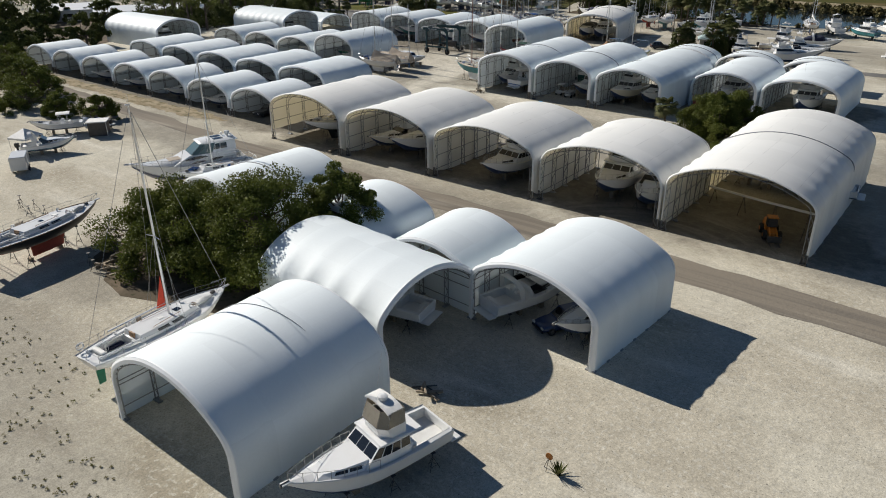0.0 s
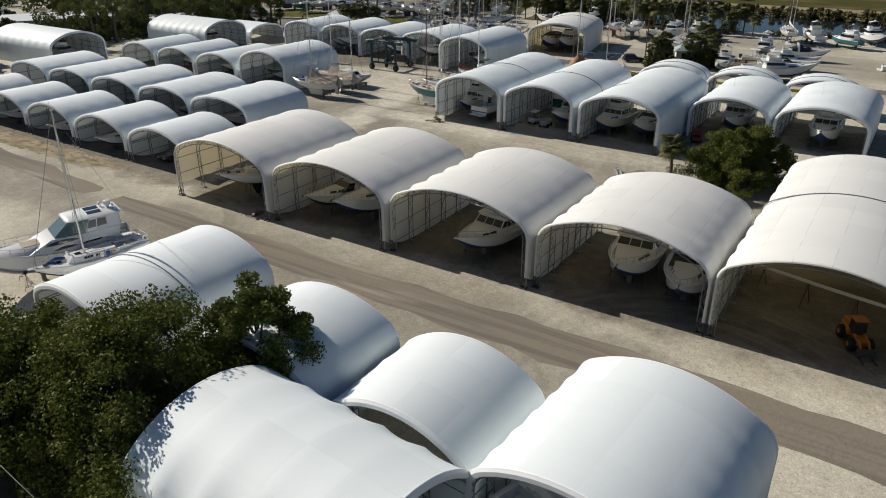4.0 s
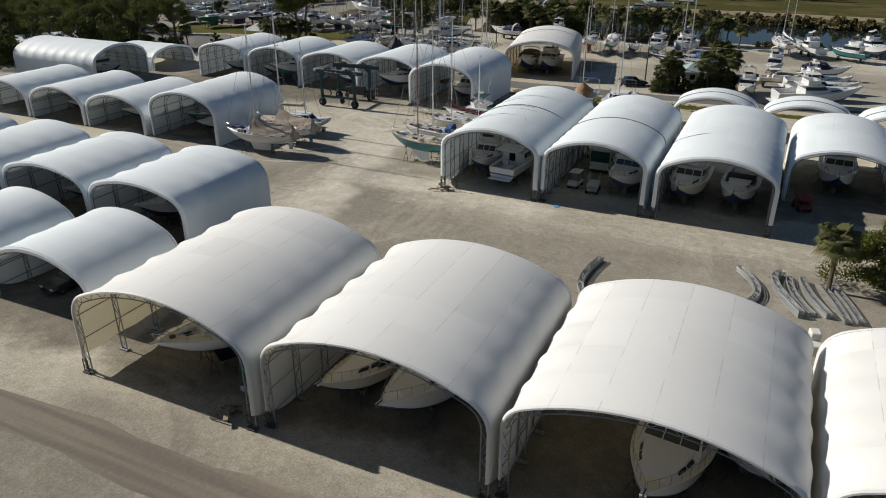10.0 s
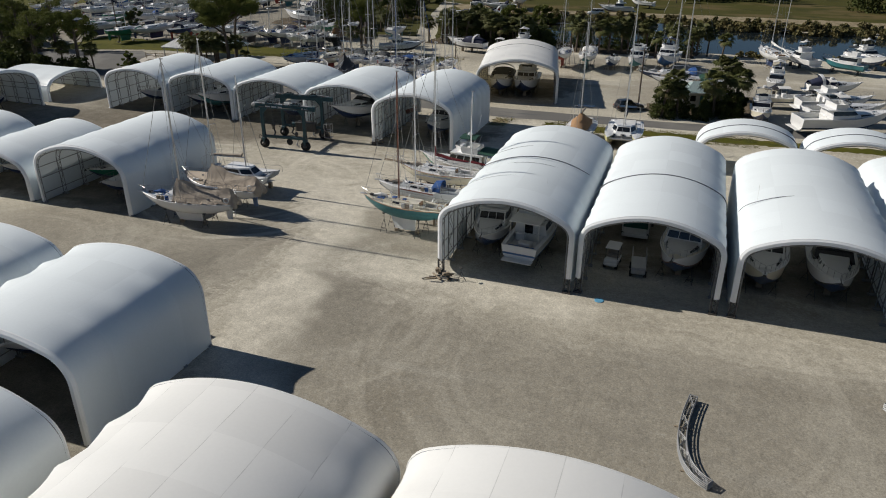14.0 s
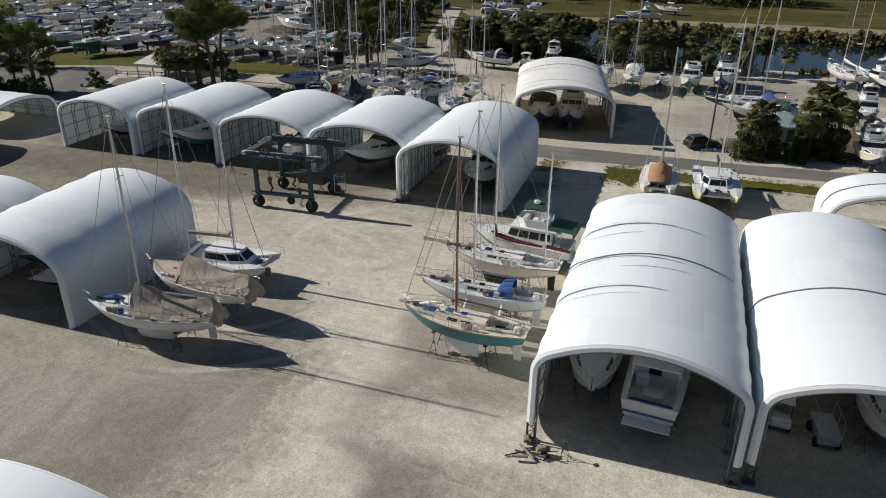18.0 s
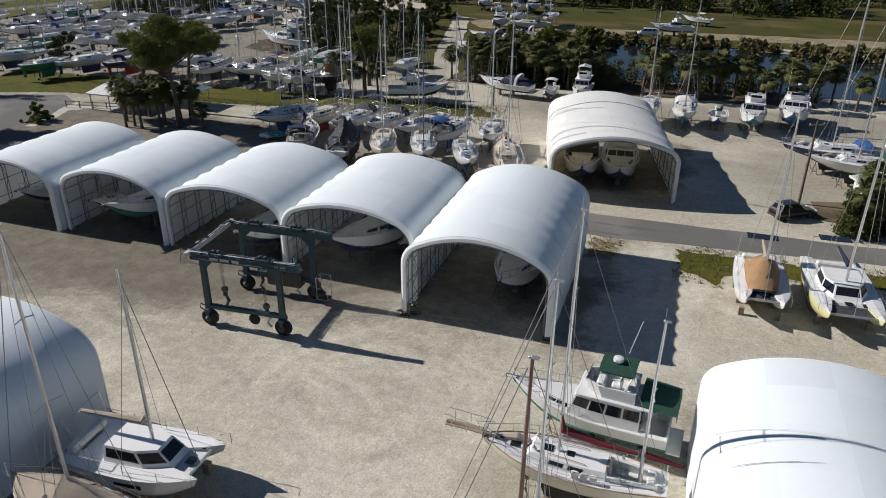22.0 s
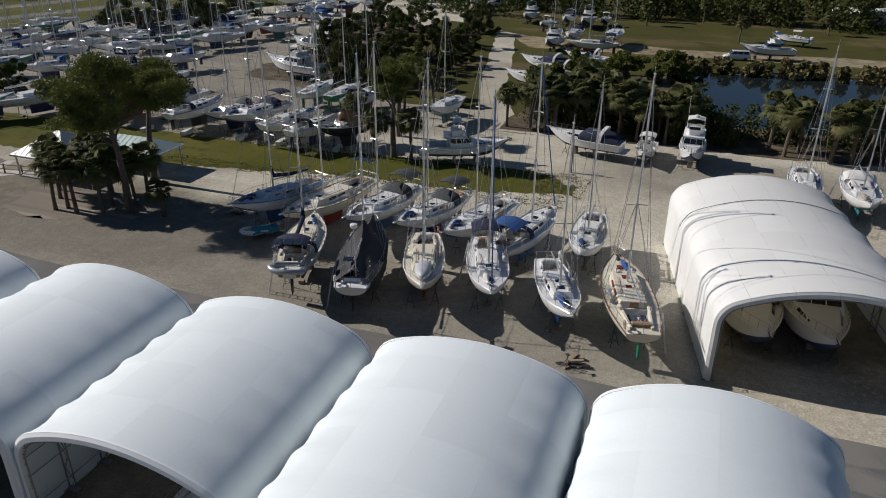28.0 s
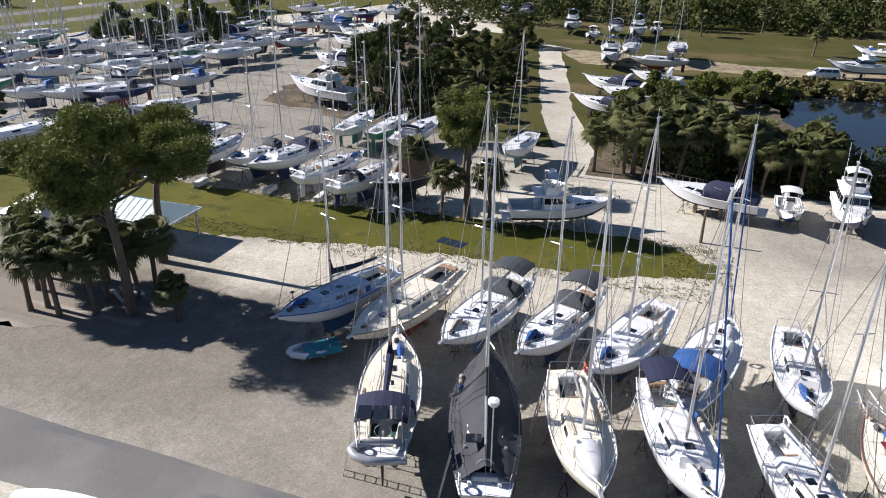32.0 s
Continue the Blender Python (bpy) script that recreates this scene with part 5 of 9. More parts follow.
        for dy in (-0.22, 0.22):
            ld.tube([(sg * (p.x + 0.75), p.y + dy, 0), (sg * (p.x + 0.04), p.y + dy, p.z + 0.5)], 0.03, 4)
        for k_ in range(1, 10):
            f = k_ / 10
            ld.tube([(sg * (p.x + 0.75 - 0.71 * f), p.y - 0.22, (p.z + 0.5) * f), (sg * (p.x + 0.75 - 0.71 * f), p.y + 0.22, (p.z + 0.5) * f)], 0.022, 4)
        part("boarding_ladder", ld, ALU, root)
    if stands:
        props(root, st, 4, 0.3, far=far)
    return root


def motor_yacht(m, L=11.0, hull=None, bottom=None, stripe=None, style="sedan", canvas=None, top=None, label="", zb=0.8, name="motor_yacht", seed=0, stands=True, arch=True, deck=None, far=False, curtains=None, wide=1.0):
    """style: sedan (flybridge and cockpit), express (low cabin, raked windscreen), trawler (upright house), open (centre console)."""
    rnd = random.Random(seed)
    hull, bottom, canvas, top, deck = hull or WHITE, bottom or NAVY, canvas or C_WHITE, top or WHITE, deck or WHITE
    B = L * (0.36 if L < 9 else 0.335) * wide
    zs = zb + 0.155 * L ** 0.98
    root = thing(name, m, label, "motor boat", "boats on stands")
    st = hull_lines(L, B, zb, zs, 0.075 * L, -0.02, "motor")
    pit = (0.0, 0.29, 0.80, 0.65) if style in ("sedan", "express") else ((0.04, 0.64, 0.80, 0.55) if style == "open" else (0.0, 0.15, 0.8, 0.6))
    hull_parts(root, st, hull, bottom, stripe, deck, 4, pit, WHITE if hull is not WHITE else DECK)
    p0 = st[0][-1]
    part("transom", Shape().box((0, -L / 2 + 0.06, p0[2] - 0.62), (p0[0] * 1.9, 0.14, 0.66), 0.03), hull, root)
    part("swim_platform", Shape().box((0, -L / 2 - 0.38, zb + 0.35), (p0[0] * 1.7, 0.75, 0.10), 0.03), DECK, root)
    tip = sheer_at(st, 1.0)
    part("bow_pulpit", Shape().box((0, tip.y - 0.02, tip.z - 0.02), (0.36, 0.6, 0.07), 0.03), DECK, root)
    if not far:
        part("anchor", Shape().tube([(0, tip.y + 0.35, tip.z + 0.06), (0, tip.y - 0.2, tip.z + 0.08)], 0.035, 5).box((0, tip.y + 0.3, tip.z - 0.12), (0.26, 0.12, 0.15), 0.03), DARKSTEEL, root)
    rail(root, st, 0.52 if style != "open" else 0.7, 0.985, 0.62 if L > 8 else 0.35, True, "bow_rail", 1)
    part("deck_hatch", Shape().box((0, sheer_at(st, 0.80).y, sheer_at(st, 0.80).z + 0.05), (0.6, 0.6, 0.07), 0.02), GLASS, root)
    pc = sheer_at(st, 0.22)

    def house(s0, s1, f, h, rake, f2=0.86, name="cabin", mat_=None, z_extra=0.0, tail=0.0):
        lo = outline(st, s0, s1, f, z_extra)
        hi = []
        span = lo[4][1] - lo[0][1]
        z_top = sheer_at(st, (s0 + s1) / 2).z + h + z_extra
        for x, y, z in lo:
            u = (y - lo[0][1]) / span
            hi.append((x * f2, y - rake * u ** 1.5 + tail * (1 - u), z_top))
        part(name, Shape().frustum(lo, hi), mat_ or WHITE, root)
        return lo, hi

    def panes(lo, hi, v0, v1, front=True, sides=(0, 1, 2, 3)):
        n = len(lo)
        if far:
            def strip(i, j):
                low = [Vector(lo[k]).lerp(Vector(hi[k]), v0) for k in range(i, j)]
                top = [Vector(lo[k]).lerp(Vector(hi[k]), v1) for k in range(i, j)]
                out = [[(p.x * 1.015, p.y + (0.015 if k in (4, 5) else 0), p.z) for k, p in zip(range(i, j), q)] for q in (low, top)]
                return Shape().loft([low, out[0], out[1], top], closed=False)
            if front:
                part("window_band", strip(sides[0], n - sides[0]), GLASS, root)
            else:
                part("window_band", strip(sides[0], sides[-1] + 2), GLASS, root)
                part("window_band", strip(n - 2 - sides[-1], n - sides[0]), GLASS, root)
            return
        for e in sides:
            part("side_window", Shape().plate(lo, hi, e, v0, v1, 0.06, 0.94, 0.012), GLASS, root)
            part("side_window", Shape().plate(lo, hi, n - 2 - e, v0, v1, 0.06, 0.94, 0.012), GLASS, root)
        if front:
            for a, b in ((0.04, 0.34), (0.36, 0.64), (0.66, 0.96)):
                part("windscreen_pane", Shape().plate(lo, hi, 4, v0, v1, a, b, 0.012), GLASS, root)
    if style in ("sedan", "trawler"):
        tr = style == "trawler"
        lo, hi = house(0.52, 0.86, 0.80, 0.32, 0.5, 0.8, "trunk_cabin")
        panes(lo, hi, 0.3, 0.75, False, (1, 2))
        lo, hi = house(0.17 if tr else 0.30, 0.60, 0.86, 1.42 if tr else 1.2, 0.45 if tr else 1.15, 0.88, "saloon", tail=0.0)
        panes(lo, hi, 0.42, 0.86)
        zt = hi[0][2]
        yb, yf = hi[0][1], hi[4][1]
        w = hi[0][0] * -1
        part("saloon_roof", Shape().box((0, (yb + yf) / 2 - 0.35, zt - 0.02), (2 * w + 0.25, yf - yb + 0.9, 0.10), 0.04), WHITE, root)
        # flying bridge
        ylen = (yf - yb) * 0.72
        yc = (yb + yf) / 2 - 0.1
        l2 = [(-w * 0.92, yc - ylen / 2, zt + 0.08), (-w * 0.92, yc + ylen * 0.2, zt + 0.08), (-w * 0.55, yc + ylen / 2, zt + 0.08), (w * 0.55, yc + ylen / 2, zt + 0.08), (w * 0.92, yc + ylen * 0.2, zt + 0.08), (w * 0.92, yc - ylen / 2, zt + 0.08)]
        h2 = [(x * 1.03, y + (0.28 if y > yc else 0), z + 0.72) for x, y, z in l2]
        fb = Shape()
        inner = [(x * 0.9, y - (0.12 if y > yc else -0.1), z) for x, y, z in h2]
        floor = [(x, y, zt + 0.2) for x, y, z in inner]
        fb.loft([l2, h2, inner, floor], True, False, True)
        part("flybridge", fb, top, root)
        far or part("helm_seat", Shape().box((-0.35, yc - 0.1, zt + 0.2), (0.55, 0.5, 0.55), 0.08).box((-0.35, yc - 0.36, zt + 0.6), (0.55, 0.14, 0.5), 0.05), C_WHITE, root)
        far or part("bench_seat", Shape().box((0.0, yc - ylen * 0.38, zt + 0.2), (1.5 * w, 0.5, 0.42), 0.08), C_WHITE, root)
        far or part("helm_console", Shape().box((-0.35, yc + ylen * 0.28, zt + 0.2), (0.9, 0.45, 0.7), 0.08), WHITE, root)
        ws = Shape().plate(h2, [(x * 0.97, y - 0.12, z + 0.32) for x, y, z in h2], 2, 0, 1, 0.02, 0.98, 0.01)
        part("bridge_windscreen", ws, GLASS, root)
        if arch:
            tz = zt + 0.8 + 1.15
            rf = Shape()
            rings = [[(w * 0.9 * q / 3, y, tz - 0.02 * q * q) for q in range(-3, 4)] for y in (yc - ylen * 0.42, yc, yc + ylen * 0.34)]
            rf.loft(rings, closed=False)
            rf.loft([[(x, y, z - 0.07) for x, y, z in r_] for r_ in rings], closed=False)
            part("bridge_top", rf, canvas, root, "awning over the flying bridge")
            fr = Shape()
            for sg in (-1, 1):
                for y in (-0.4, 0.3):
                    fr.tube([(sg * w * 0.9, yc + ylen * y * 0.6, zt + 0.7), (sg * w * 0.88, yc + ylen * y, tz - 0.2)], 0.025, 4)
            part("bridge_top_frame", fr, ALU, root)
            if curtains:
                lo_ = [(x * 1.0, y, z + 0.02) for x, y, z in h2]
                hi_ = [(x * 0.93, y - 0.35 if y > yc else y, tz - 0.2) for x, y, z in h2]
                for e in range(len(lo_)):
                    part("side_curtain", Shape().plate(lo_, hi_, e, 0.0, 1.0, 0.02, 0.98, 0.005), curtains, root, "scratched clear vinyl curtain")
            part("radar_dome", Shape().tube([(0, yc, tz), (0, yc, tz + 0.08), (0, yc, tz + 0.25), (0, yc, tz + 0.3)], [0.22, 0.3, 0.28, 0.12], 10), WHITE, root)
            far or part("whip_aerial", Shape().tube([(w * 0.9, yc - 0.4, tz), (w * 0.95, yc - 0.9, tz + 2.2)], 0.014, 3), WHITE, root)
        lad = Shape()
        for sg in (-0.2, 0.2):
            lad.tube([(w * 0.5 + sg, yb - 0.75, pc.z - 0.5), (w * 0.5 + sg, yb - 0.2, zt)], 0.02, 4)
        for q in range(5):
            z = pc.z - 0.2 + q * 0.32
            lad.tube([(w * 0.5 - 0.2, yb - 0.65 + q * 0.1, z), (w * 0.5 + 0.2, yb - 0.65 + q * 0.1, z)], 0.02, 4)
        far or part("bridge_ladder", lad, ALU, root)
        far or part("saloon_door", Shape().box((-0.15, yb - 0.02, pc.z - 0.35), (0.75, 0.06, 1.35), 0.02), GLASS, root)
        far or part("tackle_locker", Shape().box((-w * 0.6, yb - 0.35, pc.z - 0.6), (0.8, 0.5, 0.75), 0.06), WHITE, root)
    elif style == "express":
        lo, hi = house(0.40, 0.88, 0.80, 0.42, 1.1, 0.72, "foredeck_cabin")
        for e in (0, 1, 2):
            for q in (e, len(lo) - 2 - e):
                part("side_window", Shape().plate(lo, hi, q, 0.35, 0.8, 0.1, 0.9, 0.012), GLASS, root)
        lo, hi = outline(st, 0.36, 0.56, 0.84, 0.15), None
        hi = [(x * 0.86, y - 0.25 - 0.85 * ((y - lo[0][1]) / (lo[4][1] - lo[0][1])) ** 1.2, z + 0.78) for x, y, z in lo]
        # one curved screen from side to side
        ws = Shape().loft([lo[1:9], hi[1:9], [(x * 0.975, y - 0.02, z) for x, y, z in hi[1:9]], [(x * 0.975, y - 0.02, z) for x, y, z in lo[1:9]], lo[1:9]], closed=False)
        part("windscreen", ws, GLASS, root)
        fr = Shape()
        fr.tube(hi[1:-1], 0.03, 4)
        part("windscreen_frame", fr, ALU, root)
        part("helm_seat", Shape().box((0.45, pc.y + 0.9, pc.z - 0.6), (0.6, 0.5, 0.9), 0.1).box((-0.5, pc.y + 0.9, pc.z - 0.6), (0.6, 0.5, 0.9), 0.1), C_WHITE, root)
        part("aft_bench", Shape().box((0, -L / 2 + 0.55, pc.z - 0.62), (p0[0] * 1.4, 0.55, 0.55), 0.1), C_WHITE, root)
        ar = Shape()
        y = pc.y + 0.4
        wx = pc.x * 0.96
        ar.loft([[(wx * math.cos(a) ** 1 if True else 0, y + o - 0.5 * math.sin(a), pc.z + (1.75 - d) * math.sin(a) ** 0.45) for a in (math.pi * q / 12 for q in range(13))] for o, d in ((-0.2, 0), (0.25, 0), (0.25, 0.12), (-0.2, 0.12), (-0.2, 0))], closed=False)
        part("radar_arch", ar, WHITE, root)
        if canvas is not C_WHITE:
            cv = Shape()
            rings = [[(pc.x * 0.92 * math.cos(a), yy, pc.z + zt * math.sin(a) ** 0.45) for a in (math.pi * q / 10 for q in range(11))] for yy, zt in ((-L / 2 + 0.2, 0.5), (pc.y, 1.25), (pc.y + 0.25 * L, 1.2), (pc.y + 0.32 * L, 0.7))]
            cv.loft(rings, closed=False)
            part("cockpit_cover", cv, canvas, root, "canvas cover over the cockpit", smooth=True)
    else:
        p = sheer_at(st, 0.38)
        part("console", Shape().box((0, p.y, p.z - 0.5), (0.8, 0.75, 1.05), 0.1, top=0.85), WHITE, root)
        part("console_screen", Shape().box((0, p.y + 0.32, p.z + 0.5), (0.75, 0.05, 0.4), 0.02), GLASS, root)
        part("leaning_post", Shape().box((0, p.y - 0.95, p.z - 0.5), (0.95, 0.4, 0.75), 0.08), C_WHITE, root)
        if arch:
            tt = Shape()
            rings = [[(0.95 * q / 3, yy, p.z + 1.6 - 0.02 * q * q) for q in range(-3, 4)] for yy in (p.y - 1.2, p.y - 0.3, p.y + 0.7)]
            tt.loft(rings, closed=False)
            tt.loft([[(x, yy, z - 0.06) for x, yy, z in r_] for r_ in rings], closed=False)
            part("t_top", tt, canvas, root)
            fr = Shape()
            for sx in (-0.55, 0.55):
                for sy in (-0.5, 0.35):
                    fr.tube([(sx, p.y + sy, p.z - 0.5), (sx * 1.4, p.y + sy * 1.5, p.z + 1.5)], 0.025, 4)
            part("t_top_frame", fr, ALU, root)
    if style in ("open",) or (style == "express" and L < 8):
        for sx in ((-0.35, 0.35) if L > 7 else (0,)):
            ob_ = Shape().box((sx, -L / 2 - 0.35, zs - 0.2), (0.42, 0.62, 0.62), 0.12).box((sx, -L / 2 - 0.35, zb - 0.15), (0.14, 0.3, zs - zb), 0.04)
            part("outboard_motor", ob_, BLACK if rnd.random() < 0.5 else WHITE, root)
    if stands:
        props(root, st, 4, zb, (0.15, 0.45, 0.72) if L > 9 else (0.15, 0.72), far)
    return root


def sport_yacht(m, L, label):
    """Low raked yacht with a hard top, wrap-round screen and lens-shaped side windows."""
    root = thing("sport_yacht", m, label, "motor boat", "boats on stands")
    zb = 0.8
    B = L * 0.32
    zs = zb + 2.1
    st = hull_lines(L, B, zb, zs, 0.95, -0.02, "motor")
    hull_parts(root, st, WHITE, NAVY, GREYCAR, WHITE, 4, (0.0, 0.14, 0.8, 0.6), DECK)
    part("swim_platform", Shape().box((0, -L / 2 - 0.5, zb + 0.5), (B * 0.86, 1.1, 0.12), 0.05), DECK, root)
    tip = sheer_at(st, 1.0)
    part("bow_pulpit", Shape().box((0, tip.y + 0.15, tip.z - 0.02), (0.45, 1.0, 0.09), 0.03), WHITE, root)
    part("anchor", Shape().tube([(0, tip.y + 0.75, tip.z + 0.08), (0, tip.y + 0.1, tip.z + 0.1)], 0.05, 5), ALU, root)
    rail(root, st, 0.45, 0.985, 0.68, True, "bow_rail", 2)

    def tier(name, s0, s1, f, f2, z0, h, rake, material):
        lo = outline(st, s0, s1, f, 0.0, n=7)
        lo = [(x, y, max(z, zs) + z0) for x, y, z in lo]
        y0, y1 = lo[0][1], lo[6][1]
        hi = [(x * f2, y - rake * ((y - y0) / (y1 - y0)) ** 1.4, zs + z0 + h) for x, y, z in lo]
        sharp(part(name, Shape().frustum(lo, hi), material, root), 40)
        return lo, hi
    tier("foredeck_cabin", 0.46, 0.88, 0.80, 0.70, 0.0, 0.72, 1.5, WHITE)
    lo, hi = tier("saloon", 0.10, 0.66, 0.90, 0.90, 0.0, 1.15, 2.0, WHITE)
    n = len(lo)
    for q in (0, n - 2):
        sg = 1 if q else -1
        for y0, y1, zc, hh in ((-1.9, 0.9, 0.72, 0.26), (-3.8, -2.0, 0.30, 0.20), (-1.7, 0.3, 0.22, 0.20)):
            pts = [(y0 + (y1 - y0) * k / 10, zc + 0.22 * (1 - k / 10) * 0.6) for k in range(11)]
            up = [(sg * (B * 0.45 - 0.10 * (z + hh)) * (1.01 if y < 0 else 0.985 - 0.05 * y), y, zs + z + hh * math.sin(math.pi * k / 10) ** 0.7) for k, (y, z) in enumerate(pts)]
            dn = [(sg * (B * 0.45 - 0.10 * z) * (1.01 if y < 0 else 0.985 - 0.05 * y), y, zs + z - 0.25 * hh * math.sin(math.pi * k / 10)) for k, (y, z) in enumerate(pts)]
            part("lens_window", Shape().loft([dn, up], closed=False).loft([[(x * 0.97, y, z) for x, y, z in up], [(x * 0.97, y, z) for x, y, z in dn]], closed=False), GLASS, root)
    l2 = [(x * 0.92, y - 0.2, zs + 1.13) for x, y, z in hi]
    y0, y1 = l2[0][1], l2[6][1]
    h2 = [(x * 0.86, y - 1.9 * max(0.0, (y - y0) / (y1 - y0) - 0.25) ** 1.1, zs + 2.25) for x, y, z in l2]
    m_ = len(l2)
    for e in range(3, 10):
        part("windscreen_pane", Shape().plate(l2, h2, e, 0.02, 0.98, 0.03, 0.97, 0.02), PALEGLASS, root)
    for e in (0, 1, 2, m_ - 2, m_ - 3, m_ - 4):
        part("wing_panel", Shape().plate(l2, h2, e, 0.0, 1.0, 0.0, 1.0, 0.04), WHITE, root)
    for e in (1, 2, m_ - 3, m_ - 4):
        part("side_window", Shape().plate(l2, h2, e, 0.30, 0.88, 0.05, 0.95, 0.06), GLASS, root)
    part("aft_curtain", Shape().plate(l2, h2, m_ - 1, 0.05, 0.98, 0.04, 0.96, 0.05), C_GREY, root, "dark canvas curtain")
    top = [(x * 1.06, y + (0.25 if y > (y0 + y1) / 2 else -0.35), z) for x, y, z in h2]
    sharp(part("hard_top", Shape().loft([top, [(x * 1.02, y, z + 0.10) for x, y, z in top], [(x * 0.8, y * 0.92 + 0.08 * (y0 + y1) / 2, z + 0.24) for x, y, z in top]], True, True, True), WHITE, root), 50)
    zt = zs + 2.49
    for x in (-0.55, 0.55):
        part("roof_hatch", Shape().box((x, (y0 + y1) / 2 - 0.9, zt - 0.02), (0.8, 1.2, 0.06), 0.02), GLASS, root)
    part("radar_dome", Shape().tube([(0, y0 + 0.5, zt), (0, y0 + 0.5, zt + 0.35), (0, y0 + 0.5, zt + 0.6), (0, y0 + 0.5, zt + 0.66)], [0.10, 0.32, 0.30, 0.12], 10), WHITE, root)
    part("spotlight", Shape().tube([(0.5, y0 + 1.0, zt), (0.5, y0 + 1.0, zt + 0.3), (0.5, y0 + 1.1, zt + 0.42)], [0.06, 0.14, 0.10], 8), ALU, root)
    part("radar_arch", Shape().tube([(-1.3, y0 + 0.2, zs + 2.2), (-1.0, y0 + 0.1, zt + 0.2), (1.0, y0 + 0.1, zt + 0.2), (1.3, y0 + 0.2, zs + 2.2)], 0.09, 6), WHITE, root)
    part("sun_pad", Shape().box((0, sheer_at(st, 0.62).y, zs + 0.62), (1.5, 1.7, 0.14), 0.06), C_TAN, root)
    props(root, st, 4, zb)
    return root


def catamaran(m, L=10.2, B=5.6, label="", tarp=None, hull=None, mast_h=13.0, side=None, cover=None, net=None, davits=True):
    hull = hull or WHITE
    root = thing("catamaran", m, label, "catamaran", "boats on stands")
    zb, zs = 0.5, 1.9
    for sg in (-1, 1):
        st = hull_lines(L, 1.5, zb, zs, 0.35, 0.0, "sail")
        off = sg * (B / 2 - 0.65)
        hl = Shape().loft([[(x + off, y, z) for x, y, z in mirror([(0.0, r[0][1], r[0][2])] + r[1:])] for r in st], closed=False)
        hl.add([(x + off, y, z) for x, y, z in mirror([(0.0, st[0][0][1], st[0][0][2])] + st[0][1:])], [tuple(range(17))])
        part("hull", hl, side or hull, root, smooth=True)
        dk = Shape().loft([[(off - r[-1][0], r[-1][1], r[-1][2]), (off, r[-1][1], r[-1][2] + 0.06), (off + r[-1][0], r[-1][1], r[-1][2])] for r in st], closed=False)
        part("side_deck", dk, WHITE, root)
        part("hull_window", Shape().box((off + sg * 0.70, 0.3, zs - 0.5), (0.06, 1.6, 0.25), 0.02), GLASS, root)
        part("keel_block", Shape().box((off, 0, 0), (0.6, 1.6, zb + 0.06), 0.03), WOOD, root)
        for y in (-3.6, 2.6):
            part("hull_prop", Shape().box((off, y, 0), (0.4, 0.4, zb + 0.18), 0.03), WOOD, root)
        rl = Shape()
        for y in (-4, -2, 0, 2, 4):
            rl.tube([(off + sg * 0.5, y, zs), (off + sg * 0.5, y, zs + 0.65)], 0.018, 3)
        rl.tube([(off + sg * 0.5, -4, zs + 0.65), (off + sg * 0.5, 4, zs + 0.65), (off, L / 2 - 0.3, zs + 0.95)], 0.016, 3)
        part("guard_rail", rl, WIRE, root)
    part("bridge_deck", Shape().box((0, -0.7, 1.25), (B - 1.2, L * 0.66, 0.72), 0.15), WHITE, root)
    w = B / 2 - 0.75
    lo = [(-w, -1.6, 1.97), (-w, 0.8, 1.97), (-w * 0.6, 2.2, 1.97), (w * 0.6, 2.2, 1.97), (w, 0.8, 1.97), (w, -1.6, 1.97)]
    hi = [(x * 0.82, y - (0.9 if y > 2 else 0.6 if y > 0 else 0), 2.85) for x, y, z in lo]
    part("coachroof", Shape().frustum(lo, hi), WHITE, root)
    for e in range(5):
        part("coachroof_window", Shape().plate(lo, hi, e, 0.3, 0.85, 0.06, 0.94, 0.015), GLASS, root)
    for x in (-1.2, 0, 1.2):
        part("deck_hatch", Shape().box((x, 2.75, 1.98), (0.55, 0.5, 0.07), 0.02), GLASS, root)
    part("forward_beam", Shape().tube([(-w, L / 2 - 0.75, 1.95), (w, L / 2 - 0.75, 1.95)], 0.09, 6), ALU, root)
    part("trampoline", Shape().box((0, L / 2 - 1.6, 1.86), (2 * w - 0.3, 1.6, 0.03), 0.01), net or C_GREY, root)
    part("cockpit_seat", Shape().box((0, -3.6, 1.97), (2.6, 0.55, 0.45), 0.1), C_WHITE, root)
    mt = Shape().tube([(0, 0.6, 2.6), (0, 0.6, 2.8 + mast_h * 0.7), (0, 0.55, 2.8 + mast_h)], [0.1, 0.09, 0.06], 7)
    part("mast", mt, ALU, root)
    part("boom", Shape().tube([(0, 0.5, 3.8), (0, -3.8, 3.7)], 0.07, 6), ALU, root)
    part("sail_cover", Shape().tube([(0, 0.4, 4.3), (0, 0.2, 4.0), (0, -3.6, 3.85)], [0.1, 0.2, 0.1], 7), cover or (C_NAVY if not tarp else C_TAN), root)
    wr = Shape()
    for sg in (-1, 1):
        wr.tube([(sg * (B / 2 - 0.3), -0.2, 1.9), (0, 0.6, 2.8 + mast_h * 0.9)], 0.016, 3)
    wr.tube([(0, L / 2 - 0.75, 2.0), (0, 0.65, 2.8 + mast_h * 0.92)], 0.025, 3)
    part("standing_rigging", wr, WIRE, root)
    fr = Shape()
    for sg in (-1, 1):
        fr.tube([(sg * 1.7, -L / 2 + 0.4, 1.9), (sg * 1.6, -L / 2 + 0.2, 3.9)], 0.03, 4)
    fr.tube([(-1.6, -L / 2 + 0.2, 3.9), (1.6, -L / 2 + 0.2, 3.9)], 0.03, 4)
